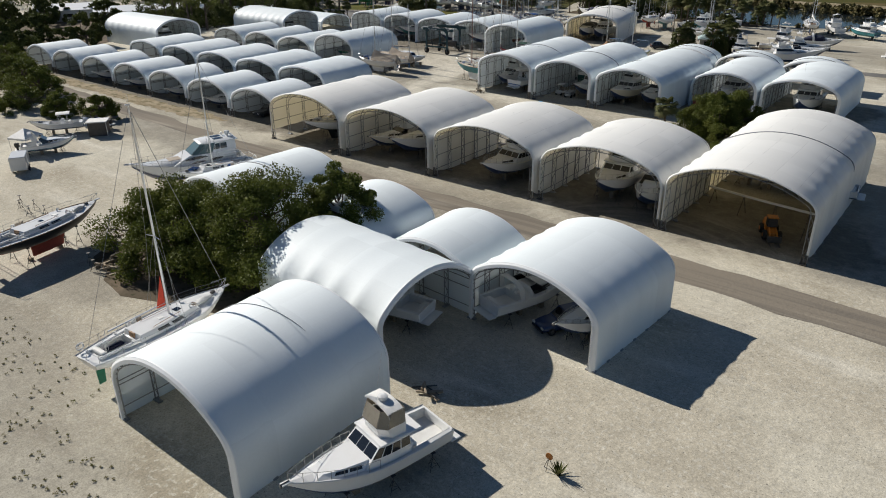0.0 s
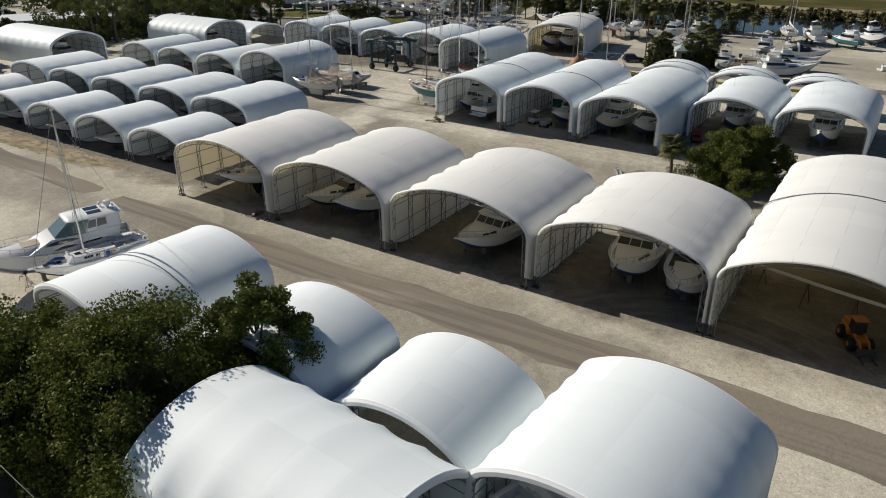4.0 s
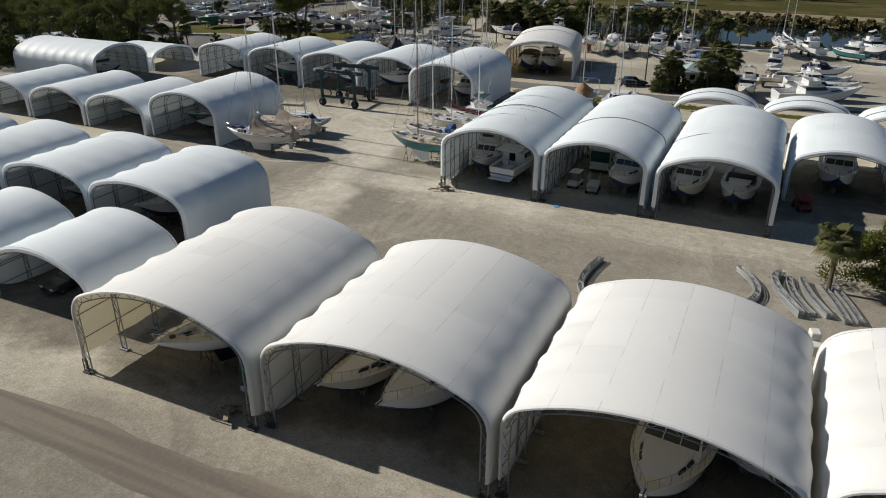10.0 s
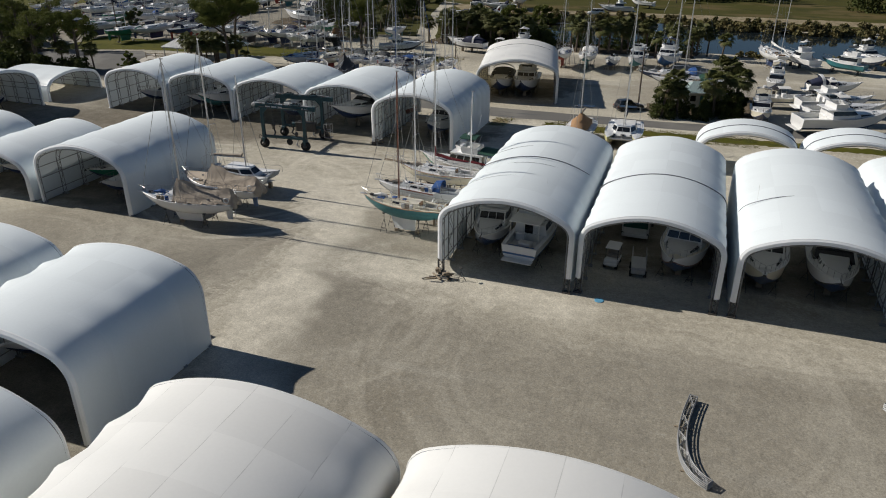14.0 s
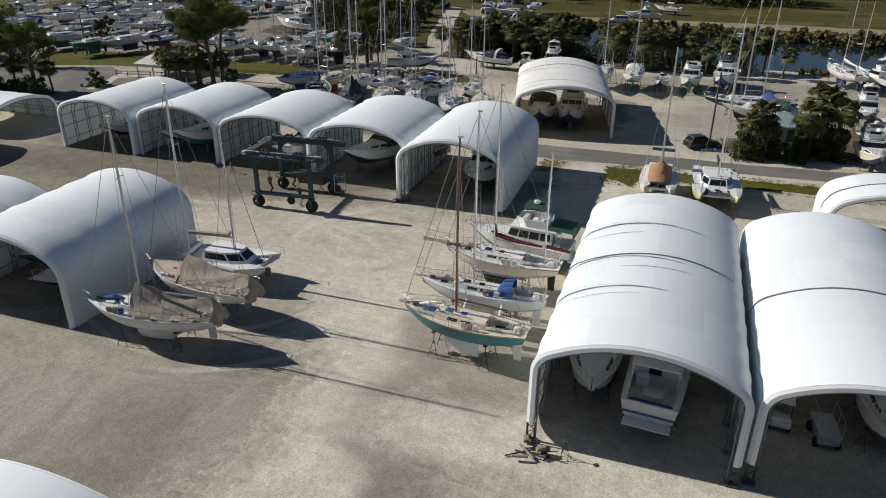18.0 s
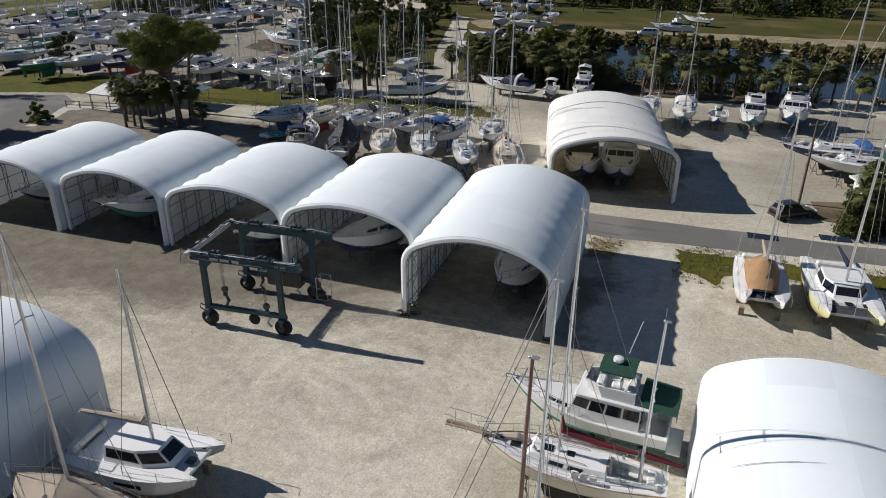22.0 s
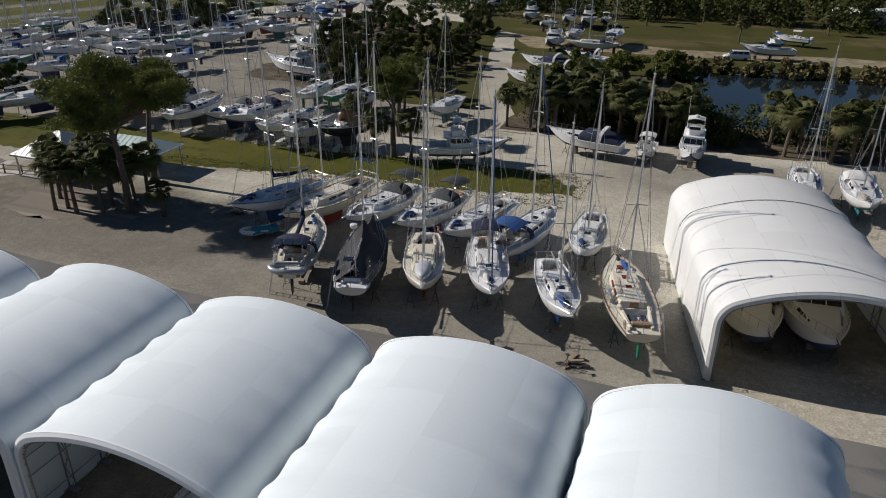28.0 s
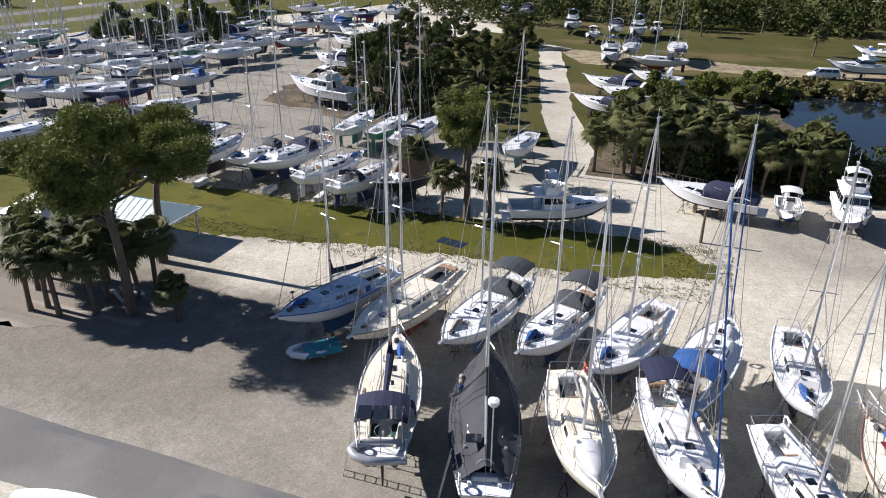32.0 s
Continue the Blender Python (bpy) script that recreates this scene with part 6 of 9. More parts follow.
    part("davit_arch", fr, ALU, root)
    if davits:
        part("solar_panel", Shape().box((0, -L / 2 + 0.3, 3.92), (2.4, 1.1, 0.05), 0.01), GLASS, root)
    if tarp:
        rnd = random.Random(4)
        rings = []
        for y, wq, h in ((-2.9, 0.75, 1.9), (-2.2, 1.0, 2.9), (-0.6, 1.0, 3.6), (0.6, 1.0, 3.9), (1.8, 0.9, 2.7), (2.6, 0.7, 2.1)):
            ww = w * wq
            rings.append([(-ww, y, 2.0), (-ww * 0.97, y + rnd.uniform(-.1, .1), 2.3 + (h - 2) * 0.35), (-ww * 0.5, y, 2.3 + (h - 2) * 0.6), (0, y, h + 0.25), (ww * 0.5, y, 2.3 + (h - 2) * 0.6), (ww * 0.97, y, 2.3 + (h - 2) * 0.35), (ww, y, 2.0)])
        t = Shape().loft(rings, closed=False)
        sharp(part("tarpaulin", t, tarp, root, "brown tarpaulin draped over the cabin"), 70)
    return root


def at(x, y, heading):
    return pose(x, y, 0, 0, 0, heading)


def dinghy(m, label, tubes=None, cover=None):
    root = thing("inflatable_dinghy", m, label, "dinghy")
    t = Shape().tube([(-0.65, -1.3, 0.55), (-0.65, 0.6, 0.55), (-0.35, 1.25, 0.62), (0, 1.45, 0.66), (0.35, 1.25, 0.62), (0.65, 0.6, 0.55), (0.65, -1.3, 0.55)], [0.16, 0.22, 0.22, 0.2, 0.22, 0.22, 0.16], 8)
    part("air_tube", t, tubes or WHITE, root, smooth=True)
    part("floor", Shape().box((0, -0.1, 0.42), (1.0, 2.3, 0.08), 0.02), DECK, root)
    part("transom", Shape().box((0, -1.2, 0.45), (1.1, 0.08, 0.4), 0.02), DECK, root)
    part("support", Shape().box((0, 0.6, 0), (0.9, 0.25, 0.43), 0.02).box((0, -0.7, 0), (0.9, 0.25, 0.43), 0.02), WOOD, root)
    if cover:
        rnd = random.Random(2)
        part("cover", Shape().loft([[(x * 0.9, y, 0.55 + 0.35 * (1 - (x / 1.1) ** 2) + rnd.uniform(-0.06, 0.06)) for x in (-1.1, -0.6, 0, 0.6, 1.1)] for y in (-1.9, -1.2, -0.5, 0.2, 0.5)], closed=False), cover, root)
    return root

# ---- trees and plants ----
def leaf_mesh(name, clumps, leaves, size, seed, needle=False):
    """Many small leaves round clump centres (x, y, z, radius, flatness)."""
    rng = np.random.default_rng(seed)
    c = np.repeat(np.array([k[:3] for k in clumps]), leaves, axis=0)
    r = np.repeat(np.array([[k[3], k[3], k[3] * k[4]] for k in clumps]), leaves, axis=0)
    n = len(c)
    d = rng.normal(size=(n, 3))
    d /= np.linalg.norm(d, axis=1, keepdims=True)
    p = c + d * r * (rng.random((n, 1)) ** 0.45)
    a = rng.normal(size=(n, 3)) + d * (0.4 if not needle else 1.2)
    a /= np.linalg.norm(a, axis=1, keepdims=True)
    b = np.cross(a, rng.normal(size=(n, 3)))
    b /= np.linalg.norm(b, axis=1, keepdims=True)
    s = size * (0.6 + 0.8 * rng.random((n, 1)))
    wd = 0.22 if needle else 0.5
    v = np.stack([p - a * s * 0.5, p + b * s * wd * 0.7, p + a * s * 0.5, p - b * s * wd * 0.7], axis=1).reshape(-1, 3)
    me = bpy.data.meshes.new(name)
    me.from_pydata(v.tolist(), [], np.arange(4 * n).reshape(-1, 4).tolist())
    me.update()
    return me


def limb(sh, a, b, r0, r1, rnd, bend=0.12, n=5, sides=6):
    a, b = Vector(a), Vector(b)
    d = (b - a).length
    pts, rad = [], []
    for k in range(n + 1):
        f = k / n
        o = Vector((rnd.uniform(-1, 1), rnd.uniform(-1, 1), rnd.uniform(-0.4, 0.4))) * d * bend * math.sin(math.pi * f)
        pts.append(a.lerp(b, f) + o)
        rad.append(r0 + (r1 - r0) * f)
    sh.tube(pts, rad, sides)


def broad_tree(name, m, spread, height, label, leaves=150, size=0.42, low=0.30, mat_=None, seed=0, clumps=46):
    rnd = random.Random(seed)
    root = thing(name, m, label, "tree")
    tr = Shape()
    tr.tube([(0, 0, -0.1), (0.1, 0, 0.5), (0.15, 0.1, height * 0.3)], [0.42, 0.32, 0.26], 8)
    cl = []
    for k in range(clumps):
        a, u = rnd.uniform(0, 2 * math.pi), rnd.random() ** 0.6
        edge = 1 + 0.18 * math.sin(3 * a + seed) + 0.12 * math.sin(7 * a + 2 * seed)
        x, y = spread * 0.5 * u * edge * math.cos(a), spread * 0.5 * u * edge * math.sin(a)
        z = height * (low + (0.92 - low) * (1 - u ** 2.2) * rnd.uniform(0.72, 1.0)) + rnd.uniform(-0.4, 0.3)
        if rnd.random() < 0.35:
            z = height * (low + 0.35 * rnd.random())
        cl.append((x, y, z, spread * rnd.uniform(0.06, 0.12), rnd.uniform(0.6, 0.9)))
        if k % 3 == 0:
            limb(tr, (0.15, 0.1, height * 0.28), (x, y, z), 0.16, 0.03, rnd)
    part("trunk", tr, BARK, root)
    part("crown", leaf_mesh("crown", cl, leaves, size, seed), mat_ or LEAF, root)
    return root


def pine(m, height, spread, label, seed=0, lean=0.0, clumps=60, leaves=170):
    """A bare leaning trunk, rising limbs and a broken umbrella of needle tufts."""
    rnd = random.Random(seed)
    root = thing("pine_tree", m, label, "tree")
    tr = Shape()
    knots = [Vector((lean * q * q + rnd.uniform(-0.15, 0.15) * (q > 0), 0.4 * q, height * q - 0.1)) for q in (0, 0.2, 0.4, 0.6, 0.78, 0.92)]
    tr.tube(knots, [0.40, 0.33, 0.28, 0.22, 0.14, 0.05], 8)

    def on_trunk(q):
        return Vector((lean * q * q, 0.4 * q, height * q))
    cl = []
    boughs = max(7, clumps // 9)
    for k in range(boughs):
        a, u = k * 2.4 + rnd.uniform(-0.4, 0.4), (0.25 + 0.75 * ((k * 0.618) % 1.0))
        edge = 1 + 0.16 * math.sin(3 * a + seed)
        top = height * (0.66 + 0.30 * math.sqrt(max(0.0, 1 - u * u)) * rnd.uniform(0.85, 1.03))
        if rnd.random() < 0.42:
            top -= height * rnd.uniform(0.10, 0.30)
        end = on_trunk(0.85) * Vector((1, 1, 0)) + Vector((math.cos(a) * spread * 0.5 * u * edge, math.sin(a) * spread * 0.5 * u * edge, top))
        base = on_trunk(max(0.32, min(0.85, top / height - 0.08 - 0.14 * u)))
        limb(tr, base, end, 0.13, 0.03, rnd, 0.10, 5, 5)
        for q in range(max(1, round(clumps / boughs))):
            f = rnd.uniform(0.55, 1.08)
            p = base.lerp(end, f) + Vector((rnd.uniform(-1, 1), rnd.uniform(-1, 1), rnd.uniform(-0.15, 0.5))) * spread * 0.085
            cl.append((*p, rnd.uniform(0.7, 1.25) * (0.6 + spread / 26), rnd.uniform(0.5, 0.75)))
            if q % 3 == 0:
                limb(tr, base.lerp(end, f * 0.8), p, 0.04, 0.015, rnd, 0.08, 3, 4)
    part("trunk", tr, BARK, root)
    part("crown", leaf_mesh("crown", cl, leaves, 0.31, seed, True), NEEDLE, root)
    return root


def palm(m, height, label, seed=0, fronds=34, size=1.7):
    """Cabbage palm: a ringed trunk and a round head of fan fronds, the oldest hanging brown."""
    rnd = random.Random(seed)
    root = thing("cabbage_palm", m, label, "palm tree")
    tr = Shape()
    b = rnd.uniform(-0.5, 0.5)
    pts = [(b * (k / 6) ** 2, 0, height * k / 6 - 0.05) for k in range(7)]
    tr.tube(pts, [0.24, 0.19, 0.18, 0.18, 0.18, 0.2, 0.24], 8)
    part("trunk", tr, BARK, root)
    cr, dead = Shape(), Shape()
    top = Vector((b, 0, height))
    for k in range(fronds):
        a = k * 2.399
        up = rnd.uniform(-0.75, 1.2)
        d = Vector((math.cos(a) * math.cos(up), math.sin(a) * math.cos(up), math.sin(up)))
        L = size * rnd.uniform(0.75, 1.1)
        hub = top + d * L * 0.55
        side = d.cross(Vector((0, 0, 1)))
        side = side.normalized() if side.length > 0.01 else Vector((1, 0, 0))
        nrm = side.cross(d)
        s = cr if up > -0.6 else dead
        s.tube([top, hub], [0.03, 0.015], 3, False)
        for q in range(-8, 9):
            g = q * 0.17
            v = (d * math.cos(g) + side * math.sin(g)).normalized()
            w = v.cross(nrm).normalized() * 0.07
            tip = hub + v * L * 0.75 * (1 - 0.03 * abs(q)) - Vector((0, 0, 0.28 * L * rnd.uniform(0.6, 1.2)))
            mid = hub + v * L * 0.42
            s.add([hub, mid + w, tip, mid - w], [(0, 1, 2, 3)])
    part("frond_head", cr, FROND, root)
    if dead.v:
        part("dry_skirt", dead, REED, root, "hanging brown fronds")
    return root


def sized(x, y, heading, s):
    return at(x, y, heading) @ Matrix.Scale(s, 4)


def scrub(name, area, label, count, size, height, mat_, seed, leaves=70, leaf=0.5, kind="stuff", category="scrub"):
    """A thicket over a polygon-like strip of boxes (x0, y0, x1, y1)."""
    rnd = random.Random(seed)
    cl = []
    total = sum((b[2] - b[0]) * (b[3] - b[1]) for b in area)
    for x0, y0, x1, y1 in area:
        for k in range(max(1, round(count * (x1 - x0) * (y1 - y0) / total))):
            x, y, r = rnd.uniform(x0, x1), rnd.uniform(y0, y1), size * rnd.uniform(0.6, 1.3)
            h = height * rnd.uniform(0.45, 1.05)
            z = r * 0.5
            while z < h:
                cl.append((x + rnd.uniform(-0.4, 0.4), y + rnd.uniform(-0.4, 0.4), z, r * (1.05 - 0.4 * z / h), 0.8))
                z += r * 1.1
    me = leaf_mesh(name, cl, leaves, leaf, seed)
    me.materials.append(mat_)
    return tagged(new(name, me), label, category, kind=kind)


broad_tree("shrub_tree", at(-168.8, 175.8, 0), 3.6, 2.6, "small rounded shrub in the paved area", 160, 0.22, 0.05, LEAF, 41, 36)
broad_tree("oak_tree", at(-196.0, 209.6, 0), 5.6, 6.8, "small rounded tree among far boats", 160, 0.4, 0.15, SCRUB, 42, 40)
OAK = "dark green broad-leaved tree standing beside the sheds"
broad_tree("oak_tree", at(-58.5, 34.0, 0), 13.5, 8.6, OAK, 460, 0.20, 0.08, None, 3, 150)
broad_tree("oak_tree", at(-50.6, 36.8, 40), 14.6, 9.9, OAK, 460, 0.20, 0.08, None, 5, 160)
broad_tree("oak_tree", at(-47.0, 43.5, 10), 9.5, 9.4, OAK, 460, 0.20, 0.15, None, 8, 100)
broad_tree("oak_tree", at(-31.6, 103.6, 0), 10, 7.4, "small-leaved green tree at the end of a shed", 400, 0.19, 0.10, None, 11, 120)
broad_tree("oak_tree", at(-29.6, 105.6, 70), 9.5, 7.6, "small-leaved green tree at the end of a shed", 400, 0.19, 0.10, None, 12, 110)
for k, (x, y, s_, h_) in enumerate(((-133, 52, 9, 5), (-124, 54, 7, 4.5), (-140, 58, 9, 6), (-150, 60, 10, 6), (-160, 62, 9, 6), (-145, 50, 9, 5), (-170, 66, 10, 6), (-116, 56.5, 5.5, 4.2))):
    broad_tree("shrub_tree", at(x, y, 50 * k), s_, h_, "rounded green shrub at the edge of the yard", 190, 0.24, 0.06, LEAF, 30 + k, 70)
# beside the picnic shelter
pine(at(-147.4, 179.7, 0), 15.4, 13.0, "tall spreading pine by the picnic shelter", 1, -2.0, 190, 400)
pine(at(-151.2, 187.6, 0), 13.6, 8.0, "slender leaning pine by the picnic shelter", 2, 2.2, 50, 330)
PALM = "short cabbage palm with a brown trunk"
first_palm = palm(at(-143.6, 180.2, 0), 2.6, PALM, 1, 34, 1.25)
second_palm = palm(at(-154.7, 177.6, 0), 4.4, PALM, 2, 46)
third_palm = palm(at(-37.7, 100.6, 0), 4.6, PALM, 3, 44)
PALMS = (second_palm, third_palm, palm(at(-152.2, 177.8, 0), 4.8, PALM, 4, 48))
for k, (x, y) in enumerate(((-153.9, 178.4), (-149.8, 178.8), (-150.4, 180.6), (-148.6, 181.9), (-147.9, 183.0), (-152.6, 183.0), (-156.8, 180.2), (-158.8, 182.0), (-155.4, 183.4))):
    copy_thing(PALMS[k % 3], at(x, y, 67 * k))
# two clumps of palms and undergrowth by the lane, a low roof between them
for k, (x, y, f) in enumerate(((-63.4, 170.6, 1.0), (-61.3, 171.4, 0.9), (-62.2, 173.0, 1.1), (-56.0, 173.6, 1.2), (-53.0, 174.6, 1.25), (-54.6, 176.6, 1.4))):
    copy_thing(PALMS[k % 3], sized(x, y, 67 * k, f))
scrub("thicket", [(-64.4, 169.4, -60.2, 173.4), (-57.4, 172.2, -51.4, 177.2)], "dense dark undergrowth below palms", 34, 0.85, 4.6, SCRUB, 51, 200, 0.24)
scrub("thicket", [(-60.2, 169.8, -57.2, 172.2)], "low dark bushes between palms", 8, 0.8, 2.2, SCRUB, 151, 200, 0.22)
# palms along the canal
rp = random.Random(77)
for k in range(46):
    f = k / 45
    x = -119 + 34 * f if k < 30 else -88 + 2.2 * (k - 30)
    y = rp.uniform(223.5, 233) if x < -92 else rp.uniform(221, 228)
    copy_thing(PALMS[k % 3], sized(x + rp.uniform(-0.8, 0.8), y, rp.uniform(0, 360), rp.uniform(0.95, 1.3)))
scrub("thicket", [(-119, 232, -96, 240), (-122, 236, -108, 250), (-96, 229, -60, 233), (-119, 224, -92, 232)], "dense dark undergrowth along the canal", 260, 1.7, 4.6, SCRUB, 52, 110, 0.36)
for k, (x, y, s_, h_) in enumerate(((-117, 256, 10, 6.5), (-110, 261, 10, 6), (-103, 266, 9, 5.5), (-121, 248, 8, 5.5))):
    broad_tree("mangrove_tree", at(x, y, 50 * k), s_, h_, "bright green rounded tree by the water", 260, 0.34, 0.08, LEAF, 60 + k, 34)
scrub("reeds", [(-104, 274, -60, 281), (-60, 268, 0, 278), (0, 262, 60, 272), (-101, 266, -97, 275)], "brown reeds on the far bank", 320, 1.2, 2.6, REED, 53, 60, 0.8, category="reeds")
scrub("reeds", [(-60, 229, 60, 232)], "brown reeds on the near bank", 60, 0.9, 1.3, REED, 54, 50, 0.7, category="reeds")
# grove in the middle of the far yard
for k, (x, y, s_, h_) in enumerate(((-160, 246, 10, 11), (-153, 243, 10, 10), (-149, 248, 9, 9), (-166, 262, 10, 9), (-158, 270, 9, 9), (-170, 280, 10, 9), (-162, 292, 11, 9), (-176, 300, 11, 9), (-148, 236, 6, 7))):
    broad_tree("oak_tree", at(x, y, 50 * k), s_, h_, "dark tall tree in the far boat yard", 330, 0.30, 0.12, SCRUB, 70 + k, 36)
for k, (x, y, s_, h_) in enumerate(((-154, 239, 9, 9), (-149, 245, 9, 9), (-145, 255, 8, 8), (-142.5, 262, 7, 7), (-147, 283, 8, 8), (-151, 303, 9, 8), (-156, 287, 9, 8), (-146, 270, 7, 6))):
    broad_tree("oak_tree", at(x, y, 50 * k), s_, h_, "dark dense tree beside the sandy lane", 400, 0.25, 0.05, SCRUB, 170 + k, 40)
pine(at(-130.5, 205.4, 30), 11.5, 7.0, "slim pine on the verge of the lane", 3, 0.3, 80, 240)
pine(at(-133.5, 214.0, 30), 10.5, 7.0, "slim pine on the verge of the lane", 4, 0.5, 70, 240)
for k, (x, y) in enumerate(((-132.8, 204.6), (-128.4, 206.0), (-138.5, 227.5), (-136.0, 233), (-139.5, 236), (-141.0, 229), (-143.5, 241), (-121.5, 224), (-137.8, 209.5))):
    copy_thing(PALMS[k % 3], at(x, y, 67 * k))
# woods behind the left rows
woods_pine = pine(at(-188, 164, 0), 12.0, 8.0, "pine in the wood behind the sheds", 6, 0.3, 50, 100)
for k, (x, y) in enumerate(((-205, 171), (-208, 149), (-200, 160), (-198, 186), (-186, 152), (-212, 180), (-221, 175), (-214, 163), (-179, 163), (-188, 128), (-198, 136), (-192, 168), (-183, 148), (-190, 144), (-203, 148), (-204, 158), (-195, 152), (-210, 158), (-211, 169), (-203, 166), (-206, 184), (-218, 168), (-222, 158), (-195, 128), (-204, 128), (-184, 120), (-192, 118))):
    copy_thing(woods_pine, at(x, y, 77 * k))
scrub("thicket", [(-200, 116, -188, 145), (-215, 120, -195, 160), (-186, 147, -176, 163), (-200, 150, -186, 168), (-222, 160, -200, 190), (-205, 108, -180, 118)], "dark scrub under the pines", 330, 2.0, 6.5, SCRUB, 55, 90, 0.5)
for x, y, h_, sp, sd in ((-174.5, 168.6, 11.4, 7.6, 21), (-182.5, 166.4, 11.6, 8.4, 22)):
    pine(at(x, y, 0), h_, sp, "bushy fine-leaved pine beside the parking area", sd, 0.3, 110, 200)
scrub("thicket", [(-190, 161.5, -176, 168.5), (-176, 163.2, -170.5, 168.0)], "dark scrub beside the parking area", 60, 1.1, 3.4, SCRUB, 58, 160, 0.3)
for k, (x, y) in enumerate(((-178.6, 168.6), (-171.0, 168.8), (-186.0, 167.5))):
    copy_thing(PALMS[k % 3], sized(x, y, 67 * k, 0.9))
far_oak = broad_tree("oak_tree", at(-232, 102, 0), 12, 9, "dark tree at the far edge of the yard", 130, 0.6, 0.1, SCRUB, 90, 36)
for k, (x, y) in enumerate(((-229, 91), (-192, 74), (-188, 92), (-196, 84), (-245, 110), (-240, 125), (-250, 95), (-214, 112), (-228, 142), (-245, 150), (-232, 168), (-250, 180), (-260, 200), (-232, 271), (-224, 275), (-216, 280), (-226, 290), (-218, 298), (-240, 332), (-262, 215), (-222, 197), (-233, 204), (-212, 190), (-246, 212))):
    copy_thing(far_oak, at(x, y, 77 * k))
# far woods round the field
scrub("far_woods", [(-175, 336, -140, 385), (-140, 340, -40, 390), (-40, 380, 60, 420), (-210, 345, -175, 380), (60, 350, 160, 420), (-72, 352, -40, 372), (-15, 320, 60, 350)], "dark woodland beyond the field", 460, 4.0, 12.0, SCRUB, 56, 100, 0.9, category="woodland")
scrub("far_woods", [(-330, 250, -310, 420), (-310, 380, -215, 420), (-330, 120, -270, 250), (-270, 60, -250, 90)], "dark woodland beyond the lawns", 240, 4.2, 8.0, SCRUB, 57, 80, 1.0, category="woodland")
for k, (x, y) in enumerate(((-91, 315), (-114, 334), (-100, 345), (-70, 335), (-84, 352))):
    copy_thing(PALMS[k % 3], at(x, y, 67 * k))


def tufts(name, area, label, count, size, material, seed):
    """Single blades of grass strewn over boxes (x0, y0, x1, y1), a few to each tuft."""
    rnd = random.Random(seed)
    total = sum((b[2] - b[0]) * (b[3] - b[1]) for b in area)
    cl = []
    for x0, y0, x1, y1 in area:
        for k in range(max(1, round(count * (x1 - x0) * (y1 - y0) / total))):
            cl.append((rnd.uniform(x0, x1), rnd.uniform(y0, y1), 0.06, rnd.uniform(0.15, 0.5), 0.10))
    me = leaf_mesh(name, cl, 5, size, seed)
    me.materials.append(material)
    return tagged(new(name, me), label, "grass", kind="stuff")


tufts("grass_tufts", [(-135, 196.2, -108, 198.6), (-112, 199, -106.6, 206.5), (-160, 194.2, -134, 196.6), (-160, 203.6, -126, 206.8), (-126, 205.6, -108, 207.2)], "ragged dry grass at the edge of the verge", 2400, 0.12, STRAW, 61)
tufts("grass_tufts", [(-79.6, 154.8, -75.5, 162), (-76, 158.0, -50, 159.8), (-78, 161, -50, 163), (-87.4, 157, -84.4, 162)], "ragged grass beside the lane", 1500, 0.11, STRAW, 62)
scrub("weeds", [(-46, 1, -24, 14), (-62, 6, -44, 18)], "small dark weeds scattered over rough sand", 420, 0.16, 0.20, STRAW, 58, 14, 0.10, category="weeds")

# ---- vehicles, machines, small buildings ----
DARKGALV = mat("dull_galvanised_steel", (0.11, 0.112, 0.115), 0.6, 0.5, vary=0.3)


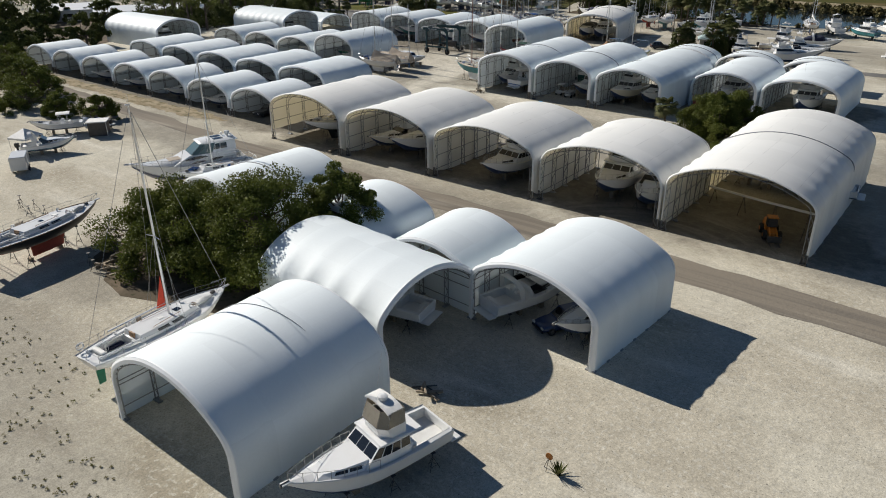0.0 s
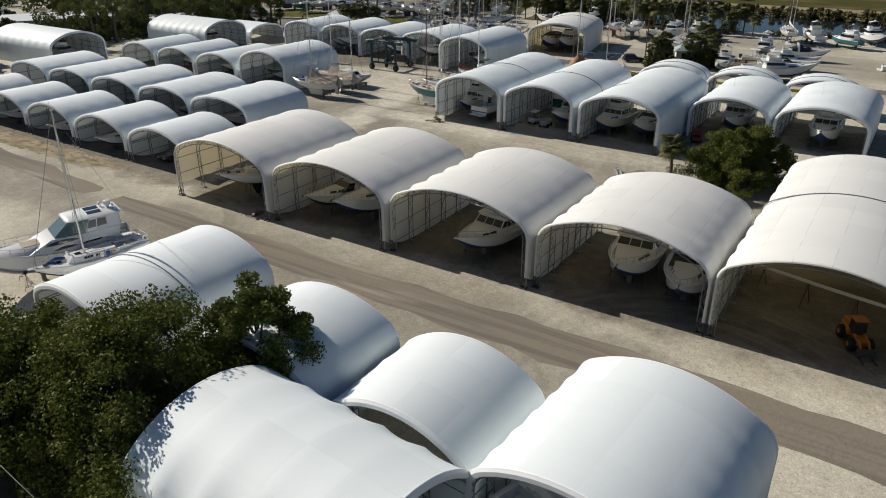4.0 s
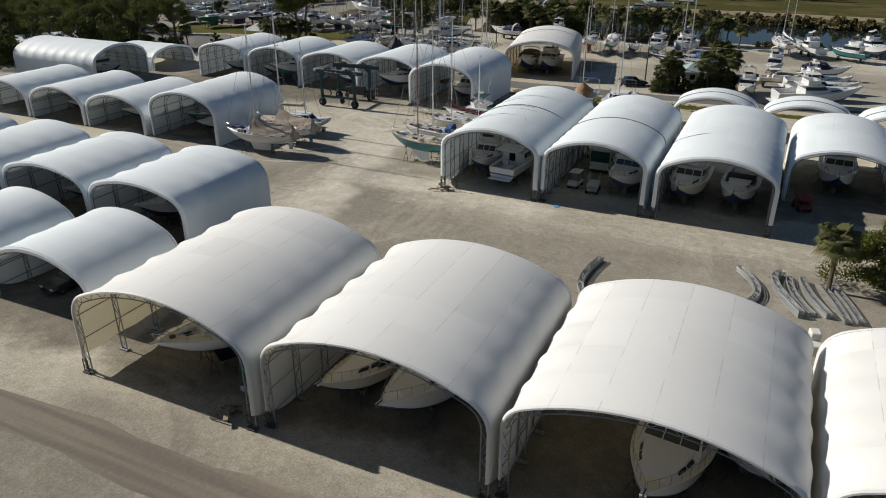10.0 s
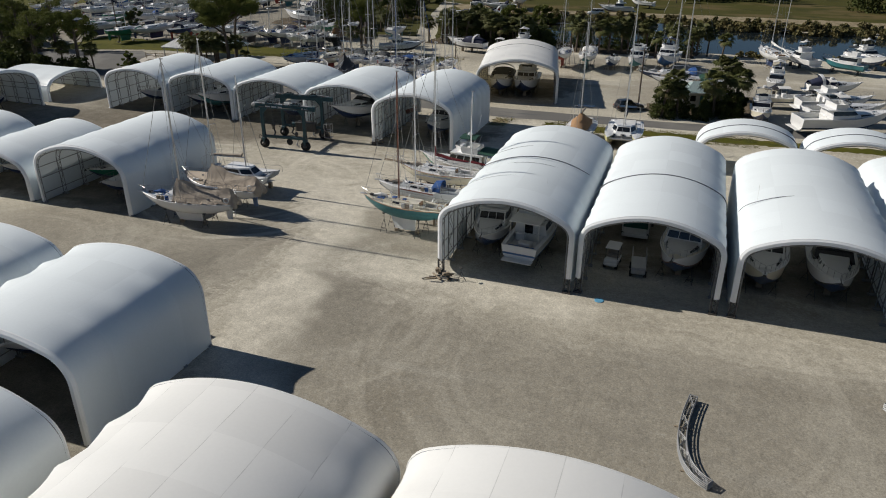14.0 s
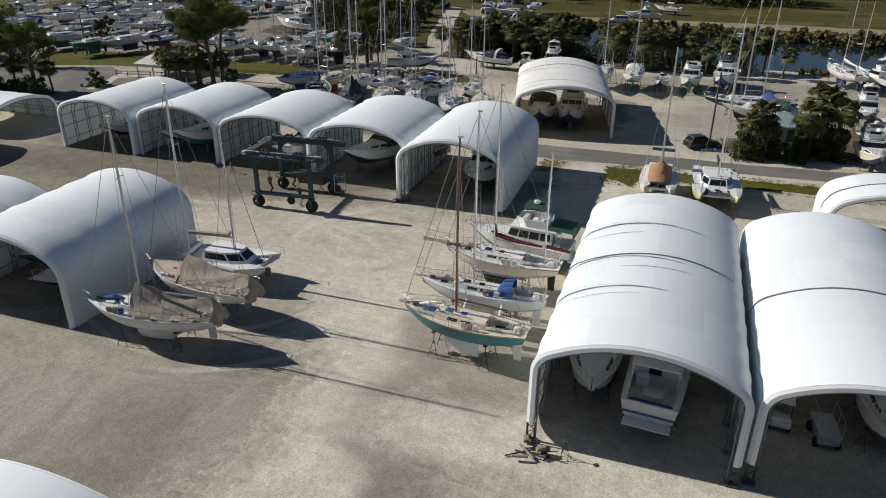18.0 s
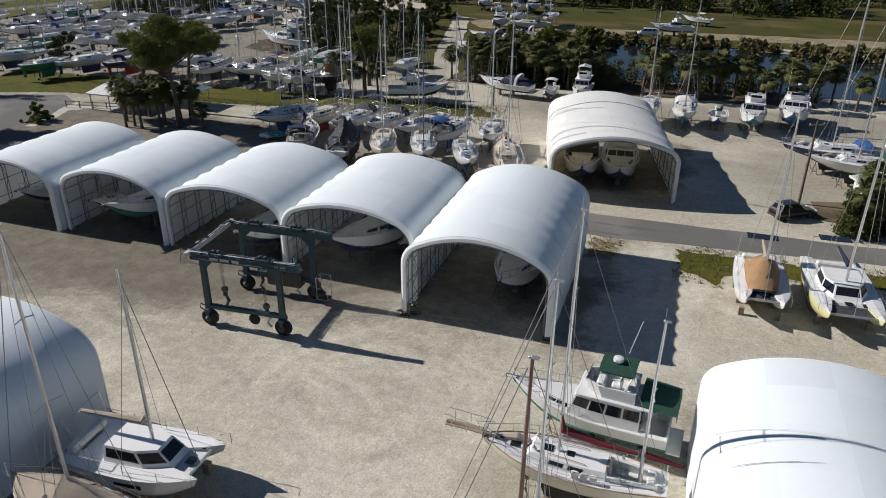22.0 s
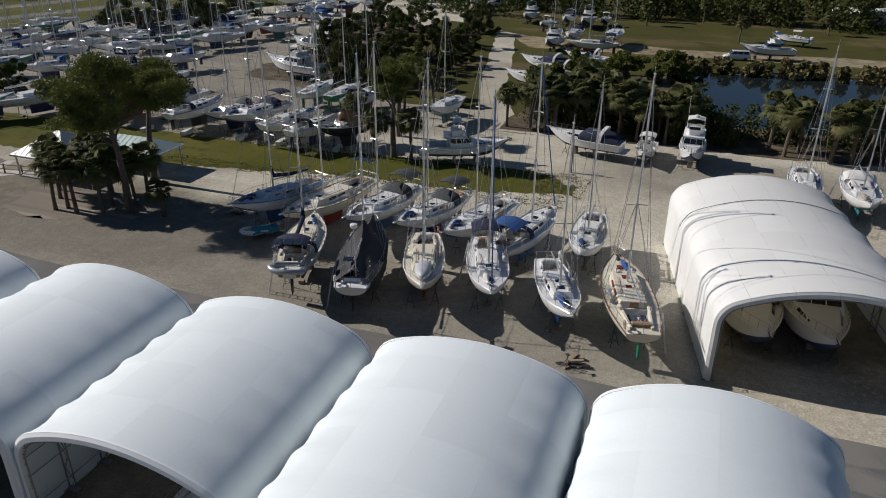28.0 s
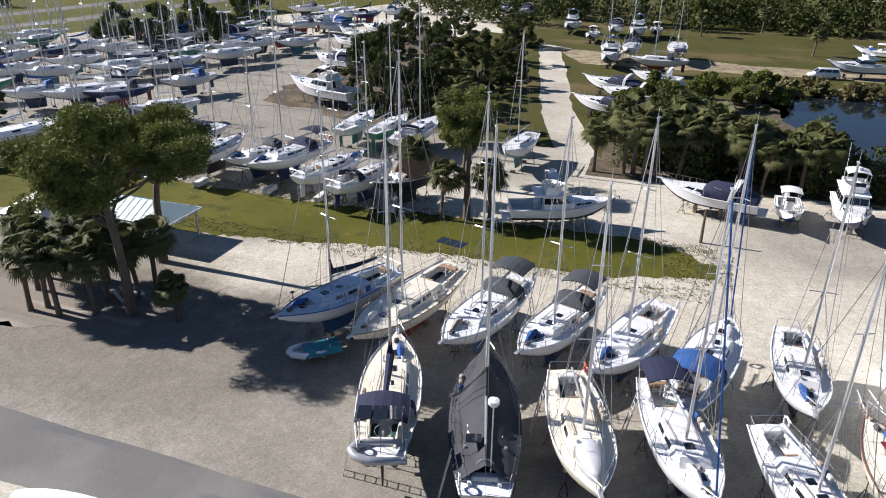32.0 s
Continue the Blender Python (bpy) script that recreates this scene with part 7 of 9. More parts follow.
def car(m, label, paint, van=False, name="car"):
    root = thing(name, m, label, "car" if not van else "van")
    L, W = (5.2, 1.95) if van else (4.6, 1.85)
    h = 1.15 if van else 0.95
    # lower body: rounded sections from tail to nose
    rings = []
    nose = ((-0.5, 0.80, 0.55, 0.78), (-0.485, 0.94, 0.42, h), (-0.30, 1.0, 0.30, h + 0.04), (0.10, 1.0, 0.30, h + 0.03), (0.30, 0.98, 0.30, h - 0.03), (0.46, 0.90, 0.36, h - 0.16), (0.5, 0.76, 0.50, h - 0.32))
    for f, wq, z0, z1 in nose:
        a, y = W / 2 * wq, f * L
        rings.append([(-a * 0.86, y, z0), (-a, y, z0 + 0.14), (-a, y, z1 - 0.16), (-a * 0.88, y, z1), (a * 0.88, y, z1), (a, y, z1 - 0.16), (a, y, z0 + 0.14), (a * 0.86, y, z0)])
    sharp(part("body", Shape().loft(rings, True, True, True), paint, root), 45)
    y1 = L * 0.32 if van else L * 0.17
    cl = [(-W * 0.46, -L * 0.47, h), (-W * 0.46, y1, h), (W * 0.46, y1, h), (W * 0.46, -L * 0.47, h)]
    top = 1.95 if van else 1.70
    ch = [(x * 0.80, (y - 0.75 if y > 0 else y + (0.1 if van else 0.35)), top - 0.06) for x, y, z in cl]
    cap = [(x * 0.9, y * 0.96 - 0.02, top) for x, y, z in ch]
    sharp(part("cabin", Shape().loft([cl, ch, cap], True, True, True), paint, root), 40)
    part("windscreen", Shape().plate(cl, ch, 1, 0.15, 0.94, 0.05, 0.95, 0.01), GLASS, root)
    part("rear_window", Shape().plate(cl, ch, 3, 0.30, 0.92, 0.08, 0.92, 0.01), GLASS, root)
    for e in (0, 2):
        for a, b_ in ((0.06, 0.34), (0.37, 0.66), (0.69, 0.95)):
            part("side_window", Shape().plate(cl, ch, e, 0.22, 0.90, a, b_, 0.01), GLASS, root)
    for sx in (-1, 1):
        for sy in (-0.31, 0.32):
            w = part("wheel", Shape().wheel((sx * (W / 2 - 0.1), L * sy, 0.34), 0.34, 0.24), RUBBER, root)
            part("rim", Shape().wheel((sx * (W / 2 - 0.08), L * sy, 0.34), 0.19, 0.235), DARKGALV, w)
        part("headlight", Shape().box((sx * W * 0.36, L / 2 - 0.04, 0.62), (0.36, 0.1, 0.16), 0.03), C_WHITE, root)
        part("tail_light", Shape().box((sx * W * 0.40, -L / 2 + 0.03, 0.70), (0.2, 0.08, 0.22), 0.03), RED, root)
    part("bumper", Shape().box((0, L / 2 - 0.02, 0.34), (W * 0.9, 0.16, 0.2), 0.05).box((0, -L / 2 + 0.02, 0.34), (W * 0.9, 0.16, 0.2), 0.05), BLACK, root)
    return root


BLACKCAR = mat("dark_metallic_paint", (0.03, 0.03, 0.034), 0.3, 0.3, vary=0.1, coat=0.6)
GREYCAR = mat("silver_paint", (0.45, 0.46, 0.47), 0.35, 0.4, vary=0.1, coat=0.5)
car(at(-68.7, 173.7, -55), "dark sport utility car parked on the sand", BLACKCAR)
car(at(-23.0, 44.6, 150), "dark blue car parked inside a shed", NAVY)
car(at(-95.6, 74.4, 175), "dark pickup with a chrome grille in a low shed", BLACKCAR, name="pickup")
car(at(-91.5, 290.5, 100), "white van parked on the field", WHITE, True, "van")
car(at(-58.5, 196, 80), "silver car parked among boats", GREYCAR)


def coach(m, label, paint=None):
    root = thing("motor_coach", m, label, "bus")
    part("body", Shape().box((0, 0, 0.45), (2.5, 9.5, 2.75), 0.22), paint or WHITE, root)
    part("windscreen", Shape().box((0, 4.76, 1.35), (2.25, 0.08, 1.35), 0.05), mat("green_tinted_glass", (0.02, 0.09, 0.075), 0.1, vary=0.1, coat=0.5), root)
    part("lower_trim", Shape().box((0, 0, 0.35), (2.54, 9.54, 0.5), 0.12), BLACK, root)
    part("bumper", Shape().box((0, 4.8, 0.4), (2.45, 0.2, 0.35), 0.08), WHITE, root)
    for k in range(5):
        for sx in (-1, 1):
            part("side_window", Shape().box((sx * 1.24, 3.2 - 1.6 * k, 1.75), (0.06, 1.35, 0.85), 0.04), GLASS, root)
    for sx in (-1, 1):
        part("mirror", Shape().box((sx * 1.5, 4.8, 1.7), (0.2, 0.14, 0.45), 0.05), BLACK, root)
        for y in (3.0, -2.8):
            part("wheel", Shape().wheel((sx * 1.08, y, 0.48), 0.48, 0.3), RUBBER, root)
    return root


coach(at(-71.4, 73.1, 180), "black motor coach with a green-tinted windscreen inside a shed", BLACK)


def loader(m, label):
    root = thing("wheel_loader", m, label, "loader")
    part("rear_frame", Shape().box((0, -1.3, 0.75), (1.5, 2.2, 0.9), 0.15), ORANGE, root)
    part("engine_hood", Shape().box((0, -1.6, 1.6), (1.3, 1.6, 0.5), 0.12, top=0.9), ORANGE, root)
    part("front_frame", Shape().box((0, 1.0, 0.75), (1.1, 1.6, 0.6), 0.1), ORANGE, root)
    part("cab", Shape().box((0, -0.1, 1.55), (1.35, 1.2, 1.3), 0.1, top=0.92), BLACK, root)
    part("cab_roof", Shape().box((0, -0.1, 2.82), (1.4, 1.35, 0.12), 0.04), ORANGE, root)
    arm = Shape()
    for sx in (-0.42, 0.42):
        arm.tube([(sx, 0.6, 1.5), (sx, 1.9, 1.35), (sx, 2.7, 0.7)], 0.13, 5)
    part("lift_arm", arm, ORANGE, root)
    part("fork_carriage", Shape().box((0, 2.85, 0.25), (1.9, 0.2, 0.9), 0.04).box((-0.6, 3.5, 0.15), (0.16, 1.3, 0.08), 0.02).box((0.6, 3.5, 0.15), (0.16, 1.3, 0.08), 0.02), DARKSTEEL, root)
    for sx in (-1, 1):
        for y in (-1.35, 1.15):
            w = part("wheel", Shape().wheel((sx * 0.95, y, 0.68), 0.68, 0.5), RUBBER, root)
            part("hub", Shape().wheel((sx * 1.0, y, 0.68), 0.32, 0.46), ORANGE, w)
    return root


loader(sized(-15.0, 73.0, 205, 0.74), "orange wheel loader parked in the long shed")


def scissor(m, label, paint, h=1.3):
    root = thing("lift_platform", m, label, "machine")
    part("chassis", Shape().box((0, 0, 0.35), (1.2, 2.2, 0.5), 0.08), paint, root)
    part("deck", Shape().box((0, 0, h), (1.25, 2.3, 0.16), 0.03), paint, root)
    s = Shape()
    for sx in (-0.5, 0.5):
        s.tube([(sx, -0.9, 0.8), (sx, 0.9, h)], 0.05, 4).tube([(sx, 0.9, 0.8), (sx, -0.9, h)], 0.05, 4)
    part("scissor_arm", s, DARKSTEEL, root)
    r = Shape()
    for sx in (-0.58, 0.58):
        for y in (-1.1, 0, 1.1):
            r.tube([(sx, y, h + 0.1), (sx, y, h + 1.1)], 0.025, 4)
        r.tube([(sx, -1.1, h + 1.1), (sx, 1.1, h + 1.1)], 0.025, 4)
    part("rail", r, paint, root)
    for sx in (-1, 1):
        for y in (-0.75, 0.75):
            part("wheel", Shape().wheel((sx * 0.6, y, 0.3), 0.3, 0.22), RUBBER, root)
    return root


scissor(at(-40.0, 119.8, 20), "faded red lifting platform in shade", RED)
scissor(at(-61.5, 115.5, 5), "small grey utility cart in a shed", GREYCAR, 0.9)


def golf_cart(m, label):
    root = thing("golf_cart", m, label, "cart")
    part("body", Shape().box((0, 0, 0.3), (1.2, 2.3, 0.4), 0.1).box((0, 0.85, 0.6), (1.15, 0.5, 0.35), 0.1), WHITE, root)
    part("seat", Shape().box((0, -0.2, 0.7), (1.1, 0.5, 0.2), 0.06).box((0, -0.48, 0.85), (1.1, 0.12, 0.45), 0.04), C_TAN, root)
    part("roof", Shape().box((0, -0.1, 1.8), (1.2, 1.7, 0.08), 0.03), WHITE, root)
    p = Shape()
    for sx in (-0.52, 0.52):
        for y in (-0.8, 0.62):
            p.tube([(sx, y, 0.65), (sx, y * 0.95, 1.82)], 0.025, 4)
    part("roof_post", p, DARKSTEEL, root)
    for sx in (-1, 1):
        for y in (-0.75, 0.8):
            part("wheel", Shape().wheel((sx * 0.52, y, 0.24), 0.24, 0.2), RUBBER, root)
    return root


golf_cart(at(-63.8, 116.4, 175), "white golf cart parked in a shed")


def travel_lift(m, label):
    """Gantry on four wheels; two side frames joined by one cross beam at the closed end (-x)."""
    rnd = random.Random(35)
    root = thing("boat_hoist", m, label, "boat hoist")
    X, Y, H = 5.9, 5.6, 5.6
    for sy in (-1, 1):
        y = sy * Y / 2
        part("top_beam", Shape().box((0.4, y, H - 0.30), (X + 2.6, 0.40, 0.50), 0.04).box((0.4, y, H + 0.19), (X + 2.5, 0.5, 0.03), 0.005), LIFTGREEN, root)
        part("lower_beam", Shape().box((0, y, 1.40), (X, 0.34, 0.34), 0.04), LIFTGREEN, root)
        # pipes, hoses and fittings run along both beams
        for dy, z in ((-0.17, H + 0.26), (-0.05, H + 0.30), (0.13, H + 0.27)):
            pts = [(-3.7 + 1.15 * k, y + dy + rnd.uniform(-0.04, 0.04), z + rnd.uniform(0, 0.13)) for k in range(8)]
            part("hydraulic_pipe", Shape().tube(pts, 0.032, 4), rnd.choice((BLACK, DARKSTEEL, ALU)), root)
        for k in range(9):
            x = -3.1 + 0.82 * k + rnd.uniform(-0.15, 0.15)
            part("pipe_bracket", Shape().box((x, y + rnd.uniform(-0.08, 0.08), H + 0.22), (rnd.uniform(0.12, 0.3), 0.46, rnd.uniform(0.08, 0.2)), 0.02), rnd.choice((DARKSTEEL, LIFTGREEN, DARKSTEEL)), root)
        for x in (-1.7, 1.9):
            tr = part("trolley", Shape().box((x, y, H + 0.23), (0.75, 0.5, 0.18), 0.03).box((x - 0.5, y, H + 0.22), (0.10, 0.56, 0.26), 0.02).box((x + 0.5, y, H + 0.22), (0.10, 0.56, 0.26), 0.02), LIFTGREEN, root)
            part("sheave", Shape().wheel((x - 0.2, y, H + 0.48), 0.17, 0.2, "y", 12), DARKSTEEL, tr)
            part("sheave", Shape().wheel((x + 0.2, y, H + 0.48), 0.17, 0.2, "y", 12), DARKSTEEL, tr)
        part("trolley_chain", Shape().tube([(-3.2, y + sy * 0.27, H - 0.08), (-0.6, y + sy * 0.28, H - 0.16), (1.0, y + sy * 0.28, H - 0.1), (3.9, y + sy * 0.27, H - 0.14)], 0.035, 4), DARKSTEEL, root)
        for k in range(5):
            a = -2.4 + 1.15 * k
            part("hose_loop", Shape().tube([(a, y - sy * 0.2, 1.72), (a + 0.25, y - sy * 0.26, 1.50 + 0.12 * (k % 2)), (a + 0.6, y - sy * 0.24, 1.34), (a + 0.95, y - sy * 0.2, 1.66)], 0.035, 4), BLACK, root)
        for sx in (-1, 1):
            x = sx * X / 2
            part("column", Shape().box((x, y, 1.15), (0.42, 0.40, H - 1.4), 0.04, top=0.94), LIFTGREEN, root)
            part("gusset", Shape().loft([[(x - sx * 0.2, y - 0.16, H - 0.3), (x - sx * 0.85, y - 0.16, H - 0.3), (x - sx * 0.2, y - 0.16, H - 0.95)], [(x - sx * 0.2, y + 0.16, H - 0.3), (x - sx * 0.85, y + 0.16, H - 0.3), (x - sx * 0.2, y + 0.16, H - 0.95)]], True, True, True), LIFTGREEN, root)
            part("wheel_fork", Shape().box((x, y, 1.16), (0.5, 0.72, 0.30), 0.06).box((x, y - 0.31, 0.55), (0.26, 0.08, 0.72), 0.03).box((x, y + 0.31, 0.55), (0.26, 0.08, 0.72), 0.03), LIFTGREEN, root)
            w = part("wheel", Shape().wheel((x, y, 0.64), 0.64, 0.44, "y", 20), RUBBER, root)
            part("hub", Shape().tube([(x, y - 0.52, 0.64), (x, y - 0.34, 0.64), (x, y + 0.34, 0.64), (x, y + 0.52, 0.64)], [0.05, 0.24, 0.24, 0.05], 10), DARKSTEEL, w)
            part("column_hose", Shape().tube([(x + 0.23, y - 0.1, H - 0.4), (x + 0.25, y - 0.13, 3.4), (x + 0.23, y + 0.02, 2.2), (x + 0.4, y - 0.1, 1.5), (x + 0.12, y - 0.3, 1.2)], 0.035, 4), BLACK, root)
            part("steering_ram", Shape().tube([(x - 0.25, y + 0.3, 1.24), (x - sx * 0.95, y + 0.24, 1.42)], [0.07, 0.05], 6), ALU, root)
        part("hose_loop", Shape().tube([(-X / 2 - 0.1, y, 1.5), (-X / 2 - 0.65, y, 1.65), (-X / 2 - 0.75, y, 1.3), (-X / 2 - 0.35, y, 1.1)], 0.05, 5), BLACK, root)
        for x in (-1.6, 1.6):
            zl = 2.7 if sy < 0 and x < 0 else 1.75
            sl = Shape()
            for k in range(4):
                sl.tube([(x - 0.15 + 0.1 * k, y * 0.94, H - 0.3), (x - 0.05 + 0.05 * k, y * 0.94, zl + 0.4)], 0.013, 3)
            part("hoist_cable", sl, DARKSTEEL, root)
            b_ = part("pulley_block", Shape().box((x + 0.05, y * 0.94, zl), (0.3, 0.16, 0.5), 0.06), DARKSTEEL, root)
            part("sheave", Shape().wheel((x + 0.05, y * 0.94, zl + 0.35), 0.26, 0.22, "y", 14), DARKSTEEL, b_)
            part("sheave", Shape().wheel((x + 0.05, y * 0.94, zl - 0.05), 0.17, 0.2, "y", 12), BLACK, b_)
            part("lifting_sling", Shape().tube([(x + 0.05, y * 0.94, zl), (x + 0.22, y * 0.92, zl - 0.6), (x - 0.05, y * 0.9, zl - 1.1), (x + 0.3, y * 0.91, max(0.35, zl - 1.5))], [0.08, 0.13, 0.11, 0.06], 6), C_WHITE if x > 0 else C_GREY, root, "hanging webbing sling")
        if sy < 0:
            # plain pale bars in place of the owner's name
            for x, w_ in ((-1.9, 0.7), (-1.05, 0.72), (-0.2, 0.55)):
                part("lettering_bar", Shape().box((x, y - 0.20, H - 0.14), (w_, 0.02, 0.2), 0.005), C_WHITE, root)
            text = bpy.data.curves.new("capacity_text", "FONT")
            text.body, text.size, text.extrude = "35 MT", 0.36, 0.006
            holder = bpy.data.objects.new("capacity_text", text)
            me = bpy.data.meshes.new_from_object(holder)
            o = part("capacity_lettering", me, C_WHITE, root, "pale painted letters")
            o.matrix_local = pose(2.75, y - 0.212, H - 0.18, 90, 0, 0)
            bpy.data.objects.remove(holder)
            part("spare_tyre", Shape().wheel((0.75, y - 0.1, 1.05), 0.42, 0.22, "y", 16), RUBBER, root)
    xb = -X / 2 - 0.95
    part("cross_beam", Shape().box((xb, 0, H - 0.02), (0.40, Y + 0.9, 0.36), 0.05), mat("weathered_grey_paint", (0.58, 0.57, 0.55), 0.5, vary=0.3), root)
    for k in range(6):
        part("beam_fitting", Shape().box((xb + rnd.uniform(-0.08, 0.08), -2.6 + 1.05 * k, H + 0.34), (0.3, rnd.uniform(0.15, 0.4), rnd.uniform(0.06, 0.16)), 0.02), rnd.choice((DARKSTEEL, ALU)), root)
    for dx in (-0.12, 0.05, 0.15):
        part("hydraulic_hose", Shape().tube([(xb + dx, -Y / 2 + 1.0 * k, H + 0.40 + rnd.uniform(0, 0.12)) for k in range(6)] + [(xb + dx, Y / 2, H + 0.38)], 0.035, 4), BLACK, root)
    part("power_pack", Shape().box((0.5, Y / 2, 0.95), (2.9, 0.9, 1.3), 0.08), DARKSTEEL, root, "dark boxed engine hung below the beam")
    part("fuel_tank", Shape().tube([(-1.5, Y / 2 - 0.2, 1.9), (-0.9, Y / 2 - 0.2, 1.9)], [0.32, 0.32], 12), LIFTGREEN, root)
    part("exhaust", Shape().tube([(1.2, Y / 2, 2.2), (1.2, Y / 2, 3.3), (1.35, Y / 2, 3.5)], 0.06, 6), DARKSTEEL, root)
    cage = Shape()
    for dx, dy in ((0, 0), (0.9, 0), (0.9, -0.8), (0, -0.8)):
        cage.tube([(X / 2 + 0.5 + dx, Y / 2 + dy, 0.4), (X / 2 + 0.5 + dx, Y / 2 + dy, 2.3)], 0.03, 4)
    for z in (0.45, 1.4, 2.3):
        cage.tube([(X / 2 + 0.5, Y / 2, z), (X / 2 + 1.4, Y / 2, z), (X / 2 + 1.4, Y / 2 - 0.8, z), (X / 2 + 0.5, Y / 2 - 0.8, z), (X / 2 + 0.5, Y / 2, z)], 0.025, 4)
    part("operator_cage", cage, ALU, root)
    part("cage_floor", Shape().box((X / 2 + 0.95, Y / 2 - 0.4, 0.38), (0.95, 0.85, 0.07), 0.01), DARKSTEEL, root)
    part("control_seat", Shape().box((X / 2 + 0.75, Y / 2 - 0.4, 0.45), (0.5, 0.5, 0.5), 0.06).box((X / 2 + 0.55, Y / 2 - 0.4, 0.95), (0.14, 0.5, 0.7), 0.05), BLACK, root)
    return root


travel_lift(pose(-109.1, 139.3, 0, 0, 0, 4), "dark teal gantry boat hoist with a grey cross beam")


def shelter(m, wx, wy, eave, ridge, label, walls=False, material=None):
    """Hipped roof on posts."""
    root = thing("picnic_shelter" if not walls else "small_building", m, label, "shelter" if not walls else "building")
    rf = Shape()
    hx, hy = wx / 2, wy / 2
    k = hx - hy if hx > hy else 0
    base = [(-hx, -hy, eave), (hx, -hy, eave), (hx, hy, eave), (-hx, hy, eave)]
    top = [(-k - 0.05, 0, ridge), (k + 0.05, 0, ridge)]
    rf.add(base + top, [(0, 1, 5, 4), (1, 2, 5), (2, 3, 4, 5), (3, 0, 4), (3, 2, 1, 0)])
    part("roof", rf, material or ROOFTEAL, root)
    part("fascia", Shape().box((0, -hy, eave - 0.18), (wx, 0.06, 0.2), 0.01).box((0, hy, eave - 0.18), (wx, 0.06, 0.2), 0.01).box((-hx, 0, eave - 0.18), (0.06, wy, 0.2), 0.01).box((hx, 0, eave - 0.18), (0.06, wy, 0.2), 0.01), C_WHITE, root)
    seam = Shape()
    n = int(wx / 0.7)
    for q in range(1, n):
        x = -hx + wx * q / n
        f = min(1, (hx - abs(x)) / max(hx - k, 0.01))
        for sy in (-1, 1):
            seam.tube([(x, sy * hy, eave + 0.03), (x, sy * hy * (1 - f), eave + (ridge - eave) * f + 0.03)], 0.02, 3)
    part("standing_seam", seam, material or ROOFTEAL, root)
    if walls:
        w = part("wall", Shape().box((0, 0, 0), (wx - 0.9, wy - 0.9, eave), 0.02), PLASTER, root)
        part("door", Shape().box((0.6, -(wy - 0.9) / 2, 0.0), (0.95, 0.08, 2.05), 0.02), TEAL, root)
        part("window", Shape().box((-1.0, -(wy - 0.9) / 2, 1.1), (0.9, 0.08, 0.9), 0.02), GLASS, root)
    else:
        for sx in (-1, 0, 1):
            for sy in (-1, 1):
                part("post", Shape().box((sx * (hx - 0.4), sy * (hy - 0.4), 0), (0.16, 0.16, eave), 0.02), C_WHITE, root)
        part("slab", Shape().box((0, 0, 0), (wx - 0.6, wy - 0.6, 0.1), 0.02), CONCRETE, root)
    return root


shelter(at(-157.2, 191.2, 0), 11.4, 4.8, 2.6, 3.7, "white picnic shelter with a pale metal hip roof")
shelter(at(-162.8, 187.0, 0), 7.6, 7.4, 2.6, 4.8, "open pavilion with a pale grey metal roof", material=mat("pale_grey_metal_roof", (0.5, 0.51, 0.5), 0.5, 0.2, vary=0.15))
shelter(at(-59.0, 180.5, 20), 6.0, 5.0, 2.5, 3.9, "small hut with a pale green metal roof among palms", True)


def picnic_table(m):
    root = thing("picnic_table", m, "weathered white picnic table beneath palms", "table")
    part("tabletop", Shape().box((0, 0, 0.70), (0.8, 1.9, 0.06), 0.01), C_WHITE, root)
    for sx in (-0.75, 0.75):
        part("bench", Shape().box((sx, 0, 0.42), (0.28, 1.9, 0.05), 0.01), C_WHITE, root)
    for y in (-0.6, 0.6):
        part("leg_frame", Shape().tube([(-0.8, y, 0), (-0.2, y, 0.7)], 0.05, 4).tube([(0.8, y, 0), (0.2, y, 0.7)], 0.05, 4).tube([(-0.8, y, 0.4), (0.8, y, 0.4)], 0.04, 4), WOOD, root)
    return root


picnic_table(at(-149.3, 181.6, 60))


def long_building(m, wx, wy, h, label, roof=None):
    root = thing("workshop_building", m, label, "building")
    part("wall", Shape().box((0, 0, 0), (wx, wy, h), 0.03), PLASTER, root)
    rf = Shape()
    e = 0.4
    rf.loft([[(-wx / 2 - e, -wy / 2 - e, h), (-wx / 2 - e, 0, h + wy * 0.13), (-wx / 2 - e, wy / 2 + e, h), (-wx / 2 - e, 0, h - 0.02)], [(wx / 2 + e, -wy / 2 - e, h), (wx / 2 + e, 0, h + wy * 0.13), (wx / 2 + e, wy / 2 + e, h), (wx / 2 + e, 0, h - 0.02)]], True, True, True)
    part("roof", rf, roof or RIM, root)
    for k in range(int(wx / 4)):
        x = -wx / 2 + 2.5 + 4 * k
        if k % 3 == 1:
            part("door", Shape().box((x, -wy / 2 - 0.02, 0), (2.6, 0.1, 2.6), 0.02), STEEL, root)
        else:
            part("window", Shape().box((x, -wy / 2 - 0.02, 1.2), (1.6, 0.1, 1.1), 0.02), GLASS, root)
    return root


long_building(at(-222, 132, 60), 34, 10, 3.6, "long low white building with a pale roof beyond the trees")
long_building(at(-196, 152, 60), 12, 8, 3.2, "low white building with a pale roof beyond the trees")
long_building(at(-246, 118, 60), 22, 12, 3.4, "low white building with a pale roof beyond the trees")
long_building(at(-60, 362, 10), 14, 8, 3.2, "small white building at the edge of the woods")


